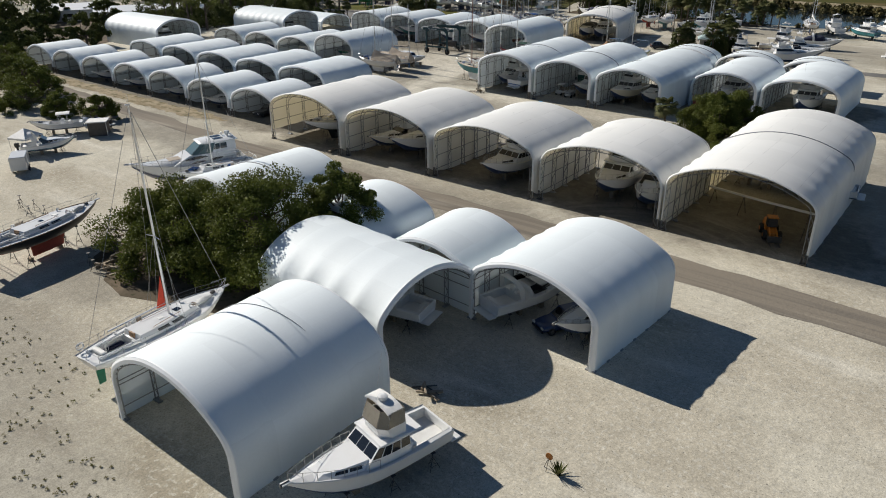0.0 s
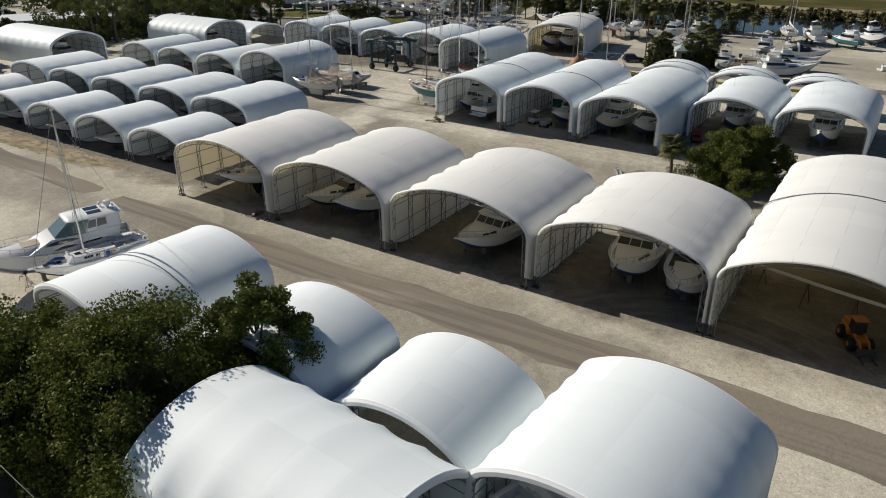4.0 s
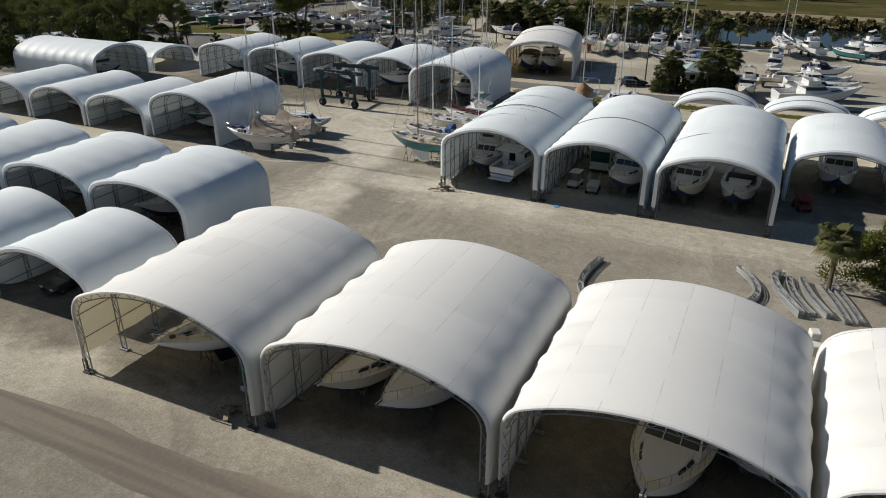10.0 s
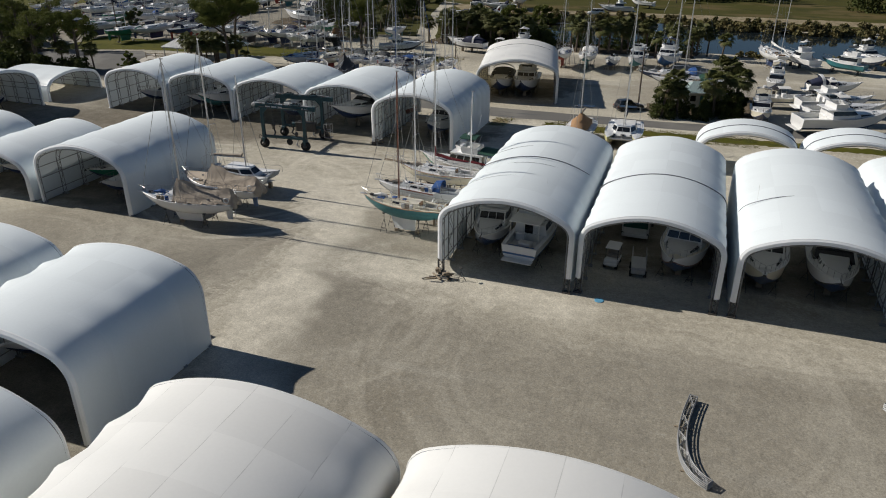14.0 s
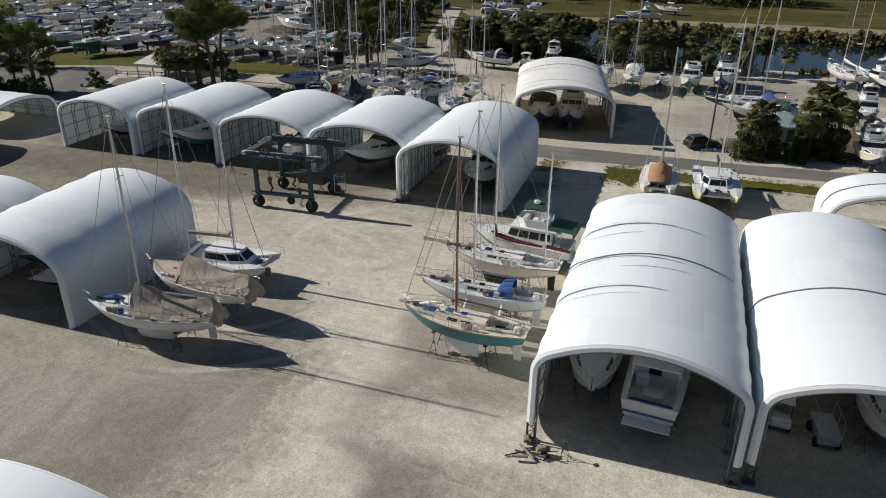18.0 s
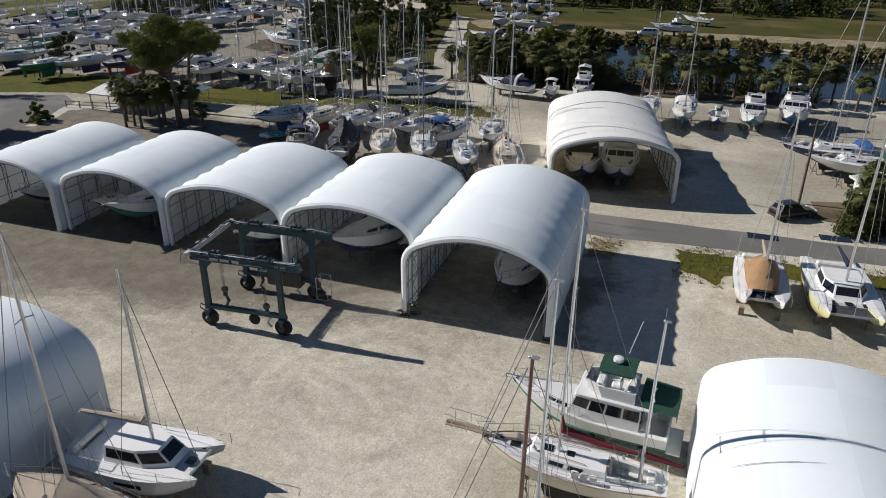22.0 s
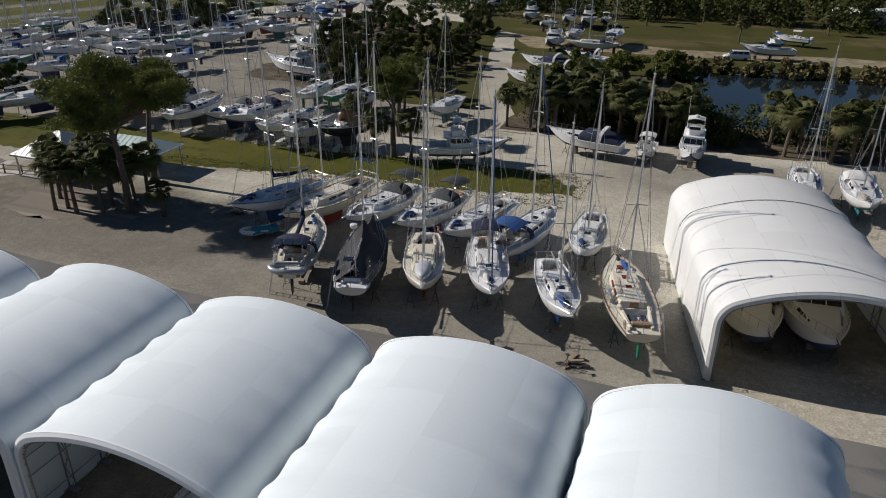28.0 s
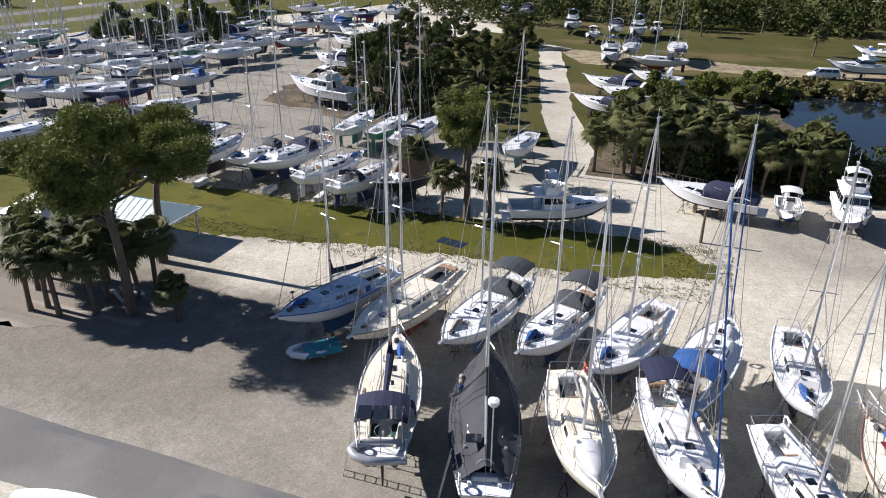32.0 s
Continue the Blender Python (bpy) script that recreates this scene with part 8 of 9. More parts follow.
def pole(m, h, label, cross=True):
    root = thing("utility_pole", m, label, "pole")
    part("shaft", Shape().tube([(0, 0, 0), (0, 0, h)], [0.15, 0.10], 8), BARK, root)
    if cross:
        part("crossarm", Shape().box((0, 0, h - 0.5), (1.8, 0.1, 0.12), 0.02), WOOD, root)
        for x in (-0.8, 0, 0.8):
            part("insulator", Shape().tube([(x, 0, h - 0.38), (x, 0, h - 0.2)], 0.04, 6), C_WHITE, root)
    return root


pole(at(-67.6, 178.0, 30), 9.0, "dark timber utility pole beside the lane")
pole(at(-192.0, 199.0, 30), 9.0, "dark timber utility pole at the yard edge")
pole(at(-109.3, 207.9, 0), 3.2, "short service post with a meter box", False)
pole(at(-176.0, 318.0, 0), 9.0, "dark timber utility pole at the yard edge")


def trailer(m, label):
    root = thing("cargo_trailer", m, label, "trailer")
    part("box_body", Shape().box((0, 0, 0.45), (1.9, 3.4, 1.8), 0.08), WHITE, root)
    part("door", Shape().box((0.97, -0.3, 0.6), (0.04, 0.8, 1.5), 0.01), DECK, root)
    part("drawbar", Shape().tube([(-0.6, 1.7, 0.45), (0, 2.7, 0.42), (0.6, 1.7, 0.45)], 0.05, 4), DARKSTEEL, root)
    for sx in (-1, 1):
        part("wheel", Shape().wheel((sx * 0.98, -0.3, 0.33), 0.33, 0.22), RUBBER, root)
        part("mudguard", Shape().box((sx * 0.98, -0.3, 0.66), (0.28, 0.85, 0.06), 0.02), BLACK, root)
    return root


trailer(at(-98.8, 36.2, 60), "white enclosed cargo trailer parked on the sand")


def marquee(m):
    root = thing("pop_up_canopy", m, "white peaked pop-up canopy beside trailers", "tent")
    c = Shape()
    b = [(-1.6, -1.6, 2.1), (1.6, -1.6, 2.1), (1.6, 1.6, 2.1), (-1.6, 1.6, 2.1)]
    c.add(b + [(0, 0, 3.2)] + [(x, y, 1.85) for x, y, z in b], [(0, 1, 4), (1, 2, 4), (2, 3, 4), (3, 0, 4), (0, 5, 6, 1), (1, 6, 7, 2), (2, 7, 8, 3), (3, 8, 5, 0)])
    part("canopy", c, C_WHITE, root)
    for x in (-1.5, 1.5):
        for y in (-1.5, 1.5):
            part("pole", Shape().tube([(x, y, 0), (x, y, 2.1)], 0.03, 5), ALU, root)
    return root


marquee(at(-107.5, 41.0, 20))
k_ = thing("garden_shed", at(-107.0, 51.4, 50), "small dark shed with a pale flat roof", "shed")
part("wall", Shape().box((0, 0, 0), (2.6, 2.2, 2.1), 0.03), DARKSTEEL, k_)
part("roof", Shape().box((0, 0, 2.1), (3.0, 2.6, 0.14), 0.03), C_WHITE, k_)
part("post", Shape().box((1.35, -1.15, 0), (0.1, 0.1, 2.1), 0.01), C_WHITE, k_)




def spare_arch(a, c, b, label, layers=5):
    """A stack of lattice arch sections lying on the ground from a to b, bent towards c."""
    root = thing("spare_lattice_arch", at(*a, 0), label, "steel truss", "spare lattice arches")
    n = 12
    mid = []
    for k in range(n + 1):
        f = k / n
        x = (1 - f) ** 2 * a[0] + 2 * f * (1 - f) * c[0] + f * f * b[0] - a[0]
        y = (1 - f) ** 2 * a[1] + 2 * f * (1 - f) * c[1] + f * f * b[1] - a[1]
        mid.append(Vector((x, y, 0)))
    side = []
    for k in range(n + 1):
        d = (mid[min(k + 1, n)] - mid[max(k - 1, 0)]).normalized()
        side.append(Vector((-d.y, d.x, 0)) * 0.24)
    for q in range(layers):
        z = Vector((0, 0, 0.06 + 0.125 * q))
        for sg in (-1, 1):
            part("chord", Shape().tube([p + o * sg + z for p, o in zip(mid, side)], 0.036, 5), BRIGHTGALV, root)
        w = Shape()
        for k in range(n):
            sg = 1 if k % 2 else -1
            w.tube([mid[k] + side[k] * sg + z, mid[k + 1] - side[k + 1] * sg + z], 0.02, 4)
        for k in (0, n):
            w.tube([mid[k] + side[k] + z, mid[k] - side[k] + z], 0.045, 4)
        part("lattice", w, BRIGHTGALV, root)
    for k in (3, 9):
        part("bearer", Shape().box((mid[k].x, mid[k].y, 0), (1.1, 0.12, 0.05), 0.01), WOOD, root)
    return root


BRIGHTGALV = mat("bright_galvanised_steel", (0.27, 0.275, 0.28), 0.5, 0.35, vary=0.3, scale=1.5)
SA = "galvanised lattice arch sections stacked on the ground"
for a_, c_, b_, n_ in (((-56.3, 98.2), (-57.7, 91.6), (-55.2, 90.4), 4), ((-44.8, 101.5), (-42.0, 97.8), (-43.6, 95.2), 4), ((-41.2, 101.9), (-43.1, 100.9), (-39.7, 94.8), 5),
                       ((-40.7, 101.5), (-40.7, 98.6), (-38.9, 95.4), 3), ((-39.7, 101.5), (-39.4, 98.8), (-37.7, 95.6), 4), ((-38.2, 101.0), (-37.1, 98.4), (-36.4, 95.2), 3), ((-37.3, 101.2), (-36.2, 98.6), (-35.5, 95.5), 3)):
    spare_arch(a_, c_, b_, SA, n_)
for x, y, z, h_ in ((-38.9, 91.0, 0, 0.75), (-38.7, 89.8, 0, 0.8), (-38.9, 90.6, 0.79, 0.6)):
    solid("concrete_block", Shape().box((0, 0, z), (0.7, 0.9, h_), 0.06), PLASTER, "white concrete block stacked behind two sheds", "concrete block", at(x, y, 12), group="white blocks")
k_ = thing("truss_stack", at(-54.4, 82.4, 0), "stack of short steel truss offcuts", "steel truss")
for q in range(3):
    part("truss_piece", Shape().box((0.3 * q, 0.1 * q, 0.2 * q), (2.2, 0.5, 0.18), 0.04), DARKSTEEL, k_)

# timber beam with lights propped across the long shed
k_ = thing("timber_beam", at(-17.5, 76.5, 0), "long pale timber beam propped across the shed on trestles", "beam")
e0, e1 = Vector((-6.1, 2.9, 1.7)), Vector((6.2, -2.9, 3.1))
part("plank", Shape().loft([[p + Vector((0, u, v)) for u, v in ((-0.11, -0.10), (0.11, -0.10), (0.11, 0.10), (-0.11, 0.10))] for p in (e0, e0.lerp(e1, 0.5) - Vector((0, 0, 0.06)), e1)], True, True, True), C_WHITE, k_)
for f in (0.06, 0.36, 0.66, 0.95):
    p = e0.lerp(e1, f)
    part("trestle", Shape().tube([(p.x - 0.25, p.y - 0.6, 0), (p.x, p.y, p.z - 0.16)], 0.04, 4).tube([(p.x + 0.25, p.y + 0.6, 0), (p.x, p.y, p.z - 0.16)], 0.04, 4), DARKSTEEL, k_)


def rubble(m, seed, label, n=26, r=1.6):
    rnd = random.Random(seed)
    root = thing("scrap_pile", m, label, "debris")
    for k in range(n):
        a, d = rnd.uniform(0, 6.3), r * rnd.random() ** 0.7
        if k % 3:
            part("timber_offcut", Shape().box((d * math.cos(a), d * math.sin(a), 0.0 + 0.12 * (k % 4)), (rnd.uniform(0.15, 0.35), rnd.uniform(0.4, 1.5), rnd.uniform(0.1, 0.25)), 0.03, rnd.uniform(0, 3)), WOOD, root)
        else:
            part("pipe", Shape().tube([(d * math.cos(a) - 0.8, d * math.sin(a), 0.08), (d * math.cos(a) + 0.8, d * math.sin(a) + rnd.uniform(-1, 1), 0.25)], 0.05, 5), DARKSTEEL, root)
    return root


rubble(at(-66.5, 31.5, 0), 1, "heap of timber blocks and rusty jack stands on sand", 36, 2.6)
rubble(at(-61.5, 29.0, 40), 2, "heap of timber blocks and rusty jack stands on sand", 40, 2.4)
rubble(at(-72.0, 66.3, 10), 3, "small scrap beside a shed leg", 8, 0.7)
rubble(at(-35.0, 24.5, 10), 4, "dark scrap stored inside a shed", 16, 1.6)
rubble(at(-77.4, 108.8, 10), 5, "timber offcuts beside a shed leg", 12, 1.0)
rubble(at(-98.6, 143.0, 10), 6, "scrap beside a shed leg", 8, 0.8)
rubble(at(-41.5, 52.5, 10), 7, "bundle of pale lumber behind a shed", 18, 1.5)
rubble(at(-26.0, 31.2, 10), 8, "small scrap against a shed wall", 9, 0.7)
rubble(at(-137.5, 183.5, 10), 9, "discarded jack stands and blocks on sand", 8, 0.8)
rubble(at(-101.5, 169.6, 10), 10, "discarded jack stands and blocks on sand", 10, 0.7)


def loose_stand(x, y, a):
    o = new("jack_stand", STAND_MESH if STAND_MESH.materials else STAND_MESH)
    o.matrix_world = at(x, y, a)
    return tagged(o, "rusty tripod jack stand on open ground", "jack stand", "spare jack stands")


for k, (x, y) in enumerate(((-86, 30.5), (-84.5, 29.8), (-83.2, 30.8), (-81.8, 29.6), (-80.5, 30.7), (-73, 28.5), (-71.5, 27.2), (-70, 27.9), (-64.5, 27.4), (-62.7, 26.9), (-101.8, 168.8), (-137.2, 185.0), (-75.5, 109.0), (-120.5, 144.4))):
    loose_stand(x, y, 40 * k)

# marker with an orange disc in the yard
k_ = thing("yard_marker", at(-15.6, 29.8, 0), "orange disc on wire legs beside a spiky plant", "marker")
disc = Shape().tube([(0, -0.02, 0.95), (0, 0.02, 0.95)], 0.24, 14)
part("disc", disc, ORANGE, k_)
part("wire_leg", Shape().tube([(-0.3, 0, 0), (0, 0, 0.9)], 0.02, 4).tube([(0.3, 0.1, 0), (0, 0, 0.9)], 0.02, 4).tube([(0, -0.3, 0), (0, 0, 0.9)], 0.02, 4), DARKSTEEL, k_)
agave = Shape()
ra = random.Random(5)
for q in range(16):
    a, u = q * 2.4, ra.uniform(0.5, 1.3)
    d = Vector((math.cos(a) * math.cos(u), math.sin(a) * math.cos(u), math.sin(u)))
    s_ = d.cross(Vector((0, 0, 1))).normalized() * 0.07
    c0 = Vector((0.75, -0.15, 0.0))
    agave.add([c0 - s_, c0 + s_, c0 + d * 0.55 + s_, c0 + d * 1.0, c0 + d * 0.55 - s_, c0 + d * 0.5 + Vector((0, 0, -0.05))], [(0, 1, 2, 5), (0, 5, 4), (5, 2, 3), (5, 3, 4)])
solid("spiky_plant", agave, FROND, "small spiky plant on pale sand", "plant", at(-15.6, 29.8, 0))
PADBLUE = mat("sky_blue_nylon", (0.10, 0.32, 0.50), 0.7, vary=0.15)
part_disc = Shape().tube([(0, 0, 0.0), (0, 0, 0.03), (0, 0, 0.05)], [0.38, 0.38, 0.34], 16)
solid("landing_pad", part_disc, PADBLUE, "round blue folding landing pad on the ground", "landing pad", at(-63.9, 109.4, 0))
for x, y in ((-160, 204.2), (-152, 205.0), (-146, 205.1), (-138, 205.4), (-166, 203.6)):
    solid("concrete_block", Shape().box((0, 0, 0), (2.0, 0.7, 0.55), 0.05), PLASTER, "white-painted concrete barrier on the verge", "barrier", at(x, y, 92), group="white barriers")

# fence by the picnic shelter
k_ = thing("split_rail_fence", at(-171, 183.5, 0), "low timber rail fence beside a path", "fence")
for q in range(7):
    part("fence_post", Shape().box((2.2 * q, 0.4 * q, 0), (0.14, 0.14, 1.1), 0.02), WOOD, k_)
for z in (0.45, 0.95):
    part("fence_rail", Shape().tube([(0, 0, z), (13.2, 2.4, z)], 0.06, 5), WOOD, k_)

# ---- the boats, place by place ----
SB = "white sailboat propped on jack stands"
# beside the first sheds
sailboat(at(-44.4, 22.8, 4), 12.0, bottom=GREEN, cover=None, furl=None, label="white sailboat with a green rudder and red sail corner", mast_h=15.5, dodger=False, seed=1)
k_ = solid("storm_sail", Shape().loft([[(0, 0, 4.2), (0, -0.75, 4.25)], [(0.05, 0, 5.4), (0.03, -0.4, 5.4)], [(0, 0, 6.6), (0, -0.03, 6.6)]], closed=False), C_FLAG, "small red sail hoisted on a mast", "sail", at(-44.4, 23.4, 4))
sailboat(at(-70.3, 26.2, 12), 13.0, hull=BLACK, bottom=RED, trim=TEAK, rig=False, dodger=False, label="black-hulled sailboat with a red underbody and no mast", seed=2)
motor_yacht(at(-23.2, 22.4, 167), 10.2, style="sedan", label="white sport fishing boat with a covered flying bridge", seed=3, curtains=VINYL)
sport_yacht(at(-76.1, 46.6, 162), 13.4, "large white sport yacht with curved dark side windows")
sailboat(at(-71.4, 47.4, 170), 9.5, label="white sailboat beside a motor yacht", cover=None, dodger=False, seed=5)
motor_yacht(at(-112.5, 47.8, 150), 7.2, style="open", label="white centre console boat with a hard top", seed=6, zb=0.6)
motor_yacht(at(-103.5, 42.2, -27), 7.0, style="express", hull=WHITE, stripe=TEAL, label="low white runabout on a trailer", seed=7, zb=0.5)
motor_yacht(at(-111.0, 53.0, 110), 5.0, style="open", hull=GREYCAR, label="small grey skiff under the shrubs", seed=8, zb=0.4, arch=False)
# in the first sheds
motor_yacht(at(-26.4, 45.5, -20), 9.0, style="express", label="white express cruiser inside a shed", seed=9)
motor_yacht(at(-20.6, 44.8, 165), 8.0, style="express", canvas=C_NAVY, label="white cruiser with a dark cockpit cover", seed=10)
motor_yacht(at(-35.5, 37.0, 100), 8.5, style="express", label="white cruiser in shade inside a shed", seed=11)
# in the large cream sheds
sailboat(at(-75.6, 71.6, 152), 10.4, beam=0.335, rig=False, bottom=BLACK, deck=CREAMGEL, label="cream-decked sailboat without a mast inside a shed", dodger=False, seed=12)
motor_yacht(at(-60.7, 73.6, 172), 12.6, style="express", label="white express cruiser propped inside a shed", canvas=C_NAVY, seed=13)
motor_yacht(at(-65.3, 72.7, 166), 9.0, style="express", hull=CREAMGEL, deck=CREAMGEL, label="cream motor boat propped inside a shed", seed=14)
motor_yacht(at(-46.2, 72.4, 173), 10.4, style="sedan", deck=CREAMGEL, label="white flybridge cruiser propped inside a shed", canvas=C_NAVY, seed=15, wide=1.22)
motor_yacht(at(-42.6, 75.6, -162), 8.5, style="express", label="white cruiser behind another inside a shed", seed=16)
motor_yacht(at(-32.8, 74.5, -177), 11.4, style="sedan", stripe=None, label="white motor yacht under a pale canvas cover", deck=DECK, seed=17, arch=False, wide=1.18, zb=1.0)
motor_yacht(at(-27.9, 73.9, -174), 10.6, style="express", label="white cruiser with three hatches inside a shed", seed=18, wide=1.18)
motor_yacht(at(-20.5, 87.5, 90), 9.5, style="express", label="white cruiser at the back of the long shed", seed=19)
motor_yacht(at(-14.0, 87.0, 95), 8.5, style="express", label="white cruiser at the back of the long shed", seed=20)
# low sheds
for k, (x, y, a) in enumerate(((-106, 74, 170), (-118, 74, 175), (-131, 74, 172), (-143, 74, 168))):
    motor_yacht(at(x, y, a), 7.5, style="express", label="white runabout inside a low shed", seed=21 + k, far=True, zb=0.5)
for k, (x, y, a) in enumerate(((-109, 90, 170), (-121, 90, 172), (-133, 90, 168), (-145, 90, 175))):
    motor_yacht(at(x, y, a), 8.5, style=("trawler", "express")[k % 2], label="white motor boat inside a shed", seed=26 + k, far=True)
motor_yacht(at(-97.6, 90.2, 172), 11.0, style="trawler", zb=0.7, arch=False, label="white flat-roofed trawler yacht inside a shed", seed=126, far=True)
motor_yacht(at(-115.6, 116.5, 172), 8.5, style="express", hull=WHITE, label="white cruiser inside a shed", seed=31)
motor_yacht(at(-119.4, 119.0, 160), 8.0, style="open", hull=GREEN, label="green work boat inside a shed", seed=32)
for k, (x, y, a) in enumerate(((-129.5, 117, 170), (-141.5, 117, 175))):
    motor_yacht(at(x, y, a), 9, style="express", label="white cruiser inside a shed", seed=33 + k, far=True)
motor_yacht(at(-162.5, 137.5, -95), 10, style="sedan", label="white motor yacht inside a crosswise shed", seed=35, far=True)
motor_yacht(at(-173.5, 106.0, -95), 10, style="sedan", label="white motor yacht inside a crosswise shed", seed=36, far=True)
# middle sheds
motor_yacht(at(-75.0, 116.8, -176), 10.0, style="sedan", stripe=NAVY, bottom=NAVY, label="white flybridge boat with a navy waterline in a shed", seed=37)
k_ = motor_yacht(at(-70.9, 117.4, -5), 10.5, style="sedan", stripe=BLUE, label="white flybridge boat backed into a shed", seed=38)
part("cockpit_bench", Shape().box((0, -4.75, 1.78), (2.5, 0.5, 0.4), 0.08), C_BLUE, k_, "blue vinyl bench")
part("cockpit_top", Shape().box((0, -2.9, 4.05), (2.8, 2.4, 0.10), 0.04), WHITE, k_)
for x in (-1.3, 1.3):
    part("top_post", Shape().tube([(x, -3.95, 2.3), (x, -3.9, 4.08)], 0.03, 5), ALU, k_)
part("engine_box", Shape().box((0, -3.6, 1.68), (1.2, 0.9, 0.5), 0.08), DECK, k_)
part("transom_stripe", Shape().box((0, -5.26, 1.55), (2.9, 0.06, 0.16), 0.02), BLUE, k_)
motor_yacht(at(-58.0, 117.6, 172), 12.0, style="trawler", bottom=NAVY, stripe=BROWN, label="cream-sided trawler with dark windscreen in a shed", deck=CREAMGEL, seed=39, arch=False)
motor_yacht(at(-51.6, 117.5, 176), 11.5, style="sedan", hull=CREAMGEL, label="cream-hulled flybridge yacht inside a shed", seed=40)
motor_yacht(at(-46.4, 118.0, 177), 11.5, style="express", stripe=BLACK, label="white express yacht with a black stripe in a shed", seed=41)
motor_yacht(at(-36.8, 128.0, 178), 12.0, style="sedan", canvas=C_TAN, label="white motor yacht with tan awning inside a shed", seed=42)
motor_yacht(at(-24.8, 127.5, 181), 12.5, style="sedan", label="large white motor yacht inside a shed", seed=43)
k_ = coach(at(-62.5, 127.0, 180), "white motor home at the back of a shed")
# sheds by the hoist
motor_yacht(at(-140.0, 152.0, 165), 9.5, style="express", label="white cruiser inside a shed", seed=44)
motor_yacht(at(-127.4, 151.3, 165), 12.0, style="express", stripe=BLACK, bottom=TEAL, zb=1.15, arch=False, label="white motor yacht with a black rubbing strip in a shed", seed=45)
motor_yacht(at(-131.4, 152.2, 160), 9.0, style="open", label="white fishing boat with outboards in a shed", seed=46)
motor_yacht(at(-113.7, 150.6, 172), 12.3, style="express", arch=False, zb=1.0, label="white express cruiser behind the hoist in a shed", seed=47)
motor_yacht(at(-104.6, 151.4, 161), 12.2, style="express", arch=False, zb=1.15, stripe=BLACK, deck=DECK, label="grey-decked white motor yacht inside a shed", seed=48)
motor_yacht(at(-100.6, 153.0, 165), 8.5, style="express", hull=BROWN, label="brown-topped boat at the back of a shed", seed=49)
motor_yacht(at(-91.6, 149.8, 178), 11.5, style="sedan", canvas=C_GREY, arch=False, label="white motor yacht tethered inside a shed", seed=50)
motor_yacht(at(-90.9, 178.0, -172), 12.5, style="express", label="white express yacht under the creased shed", canvas=C_GREY, seed=51)
motor_yacht(at(-86.7, 178.6, -175), 12.5, style="sedan", label="white flybridge yacht under the creased shed", arch=False, bottom=NAVY, seed=52)
# open yard by the hoist
sailboat(at(-104.8, 111.6, 98), 10.0, bottom=WHITE, tarp=C_TAN, label="white sailboat under a sagging tan cover", seed=53, mast_h=13, sit=0.35)
sailboat(at(-104.4, 116.5, 84), 10.0, hull=WHITE, bottom=BLUE, tarp=C_TAN, bowsheet=True, label="grey-blue sailboat under a torn tan cover", seed=54, mast_h=14, sit=0.35)
catamaran(at(-105.3, 121.5, -87), 8.0, 4.0, "small white catamaran with large cabin windows", mast_h=10, cover=C_TAN, net=WHITE, davits=False)
sailboat(at(-83.8, 116.8, 86), 8.9, hull=TEAL, bottom=TEAL, deck=CREAMGEL, mast=BROWN, lids=C_BLUE, label="teal-hulled sailboat with a red-brown wooden mast", dodger=False, seed=56, mast_h=12, keel=WHITE, trim=TEAK)
sailboat(at(-83.8, 121.2, 90), 9.5, hull=WHITE, bottom=WHITE, canvas=C_BLUE, beam=0.21, label="white trimaran with a blue cockpit cover", seed=57, mast_h=12.5)
for o in (-2.0, 2.0):
    fl = Shape().loft([[(0.28 * b * math.cos(a), -3.6 + 7.2 * s, 1.9 + 0.3 * math.sin(a) + 0.35 * s * s) for a in (2 * math.pi * q / 8 for q in range(8))] for s, b in ((0, 0.5), (0.2, 0.95), (0.5, 1), (0.8, 0.7), (1, 0.05))], True, True, True)
    f_ = thing("trimaran_float", at(-83.4, 121.2 + o, 90), "slim white outrigger float propped beside a trimaran", "boat hull")
    part("float_hull", fl, WHITE, f_, smooth=True)
    for y, h_ in ((-1.8, 1.68), (1.8, 1.75)):
        part("prop", Shape().box((0, y, 0), (0.3, 0.3, h_), 0.02), WOOD, f_)
    for y in (1.2, -1.4):
        part("cross_arm", Shape().tube([(0, y, 2.1), (-o * 0.8, y + 0.1, 2.75)], 0.09, 6), WHITE, f_)
sailboat(at(-83.8, 127.0, 88), 9.5, hull=CREAMGEL, bottom=BLACK, deck=WHITE, trim=TEAK, cover=C_RED, mizzen=True, bowsprit=1.9, label="cream ketch with maroon sail covers", dodger=False, seed=58, mast_h=13)
k_ = motor_yacht(at(-83.7, 132.9, 85), 9.3, style="trawler", bottom=GREEN, stripe=GREEN, canvas=C_GREEN, label="white trawler yacht with a dark green awning", seed=59)
part("aft_awning", Shape().loft([[(-1.45, -2.9, 4.0), (-0.8, -2.9, 4.12), (0, -2.9, 4.16), (0.8, -2.9, 4.12), (1.45, -2.9, 4.0)], [(-1.4, -4.9, 3.85), (-0.8, -4.9, 3.98), (0, -4.9, 4.02), (0.8, -4.9, 3.98), (1.4, -4.9, 3.85)], [(-1.4, -4.95, 3.3), (-0.8, -4.95, 3.3), (0, -4.95, 3.3), (0.8, -4.95, 3.3), (1.4, -4.95, 3.3)]], False), C_GREEN, k_)
catamaran(at(-73.1, 153.6, -180), 8.6, 3.9, "white catamaran with a brown tarpaulin over its cabin", C_BROWN, mast_h=13)
catamaran(at(-67.3, 154.2, -178), 10.6, 4.8, "pale yellow catamaran with dark cabin windows", mast_h=16, side=mat("pale_yellow_gelcoat", (0.72, 0.68, 0.36), 0.3, vary=0.08, coat=0.3))
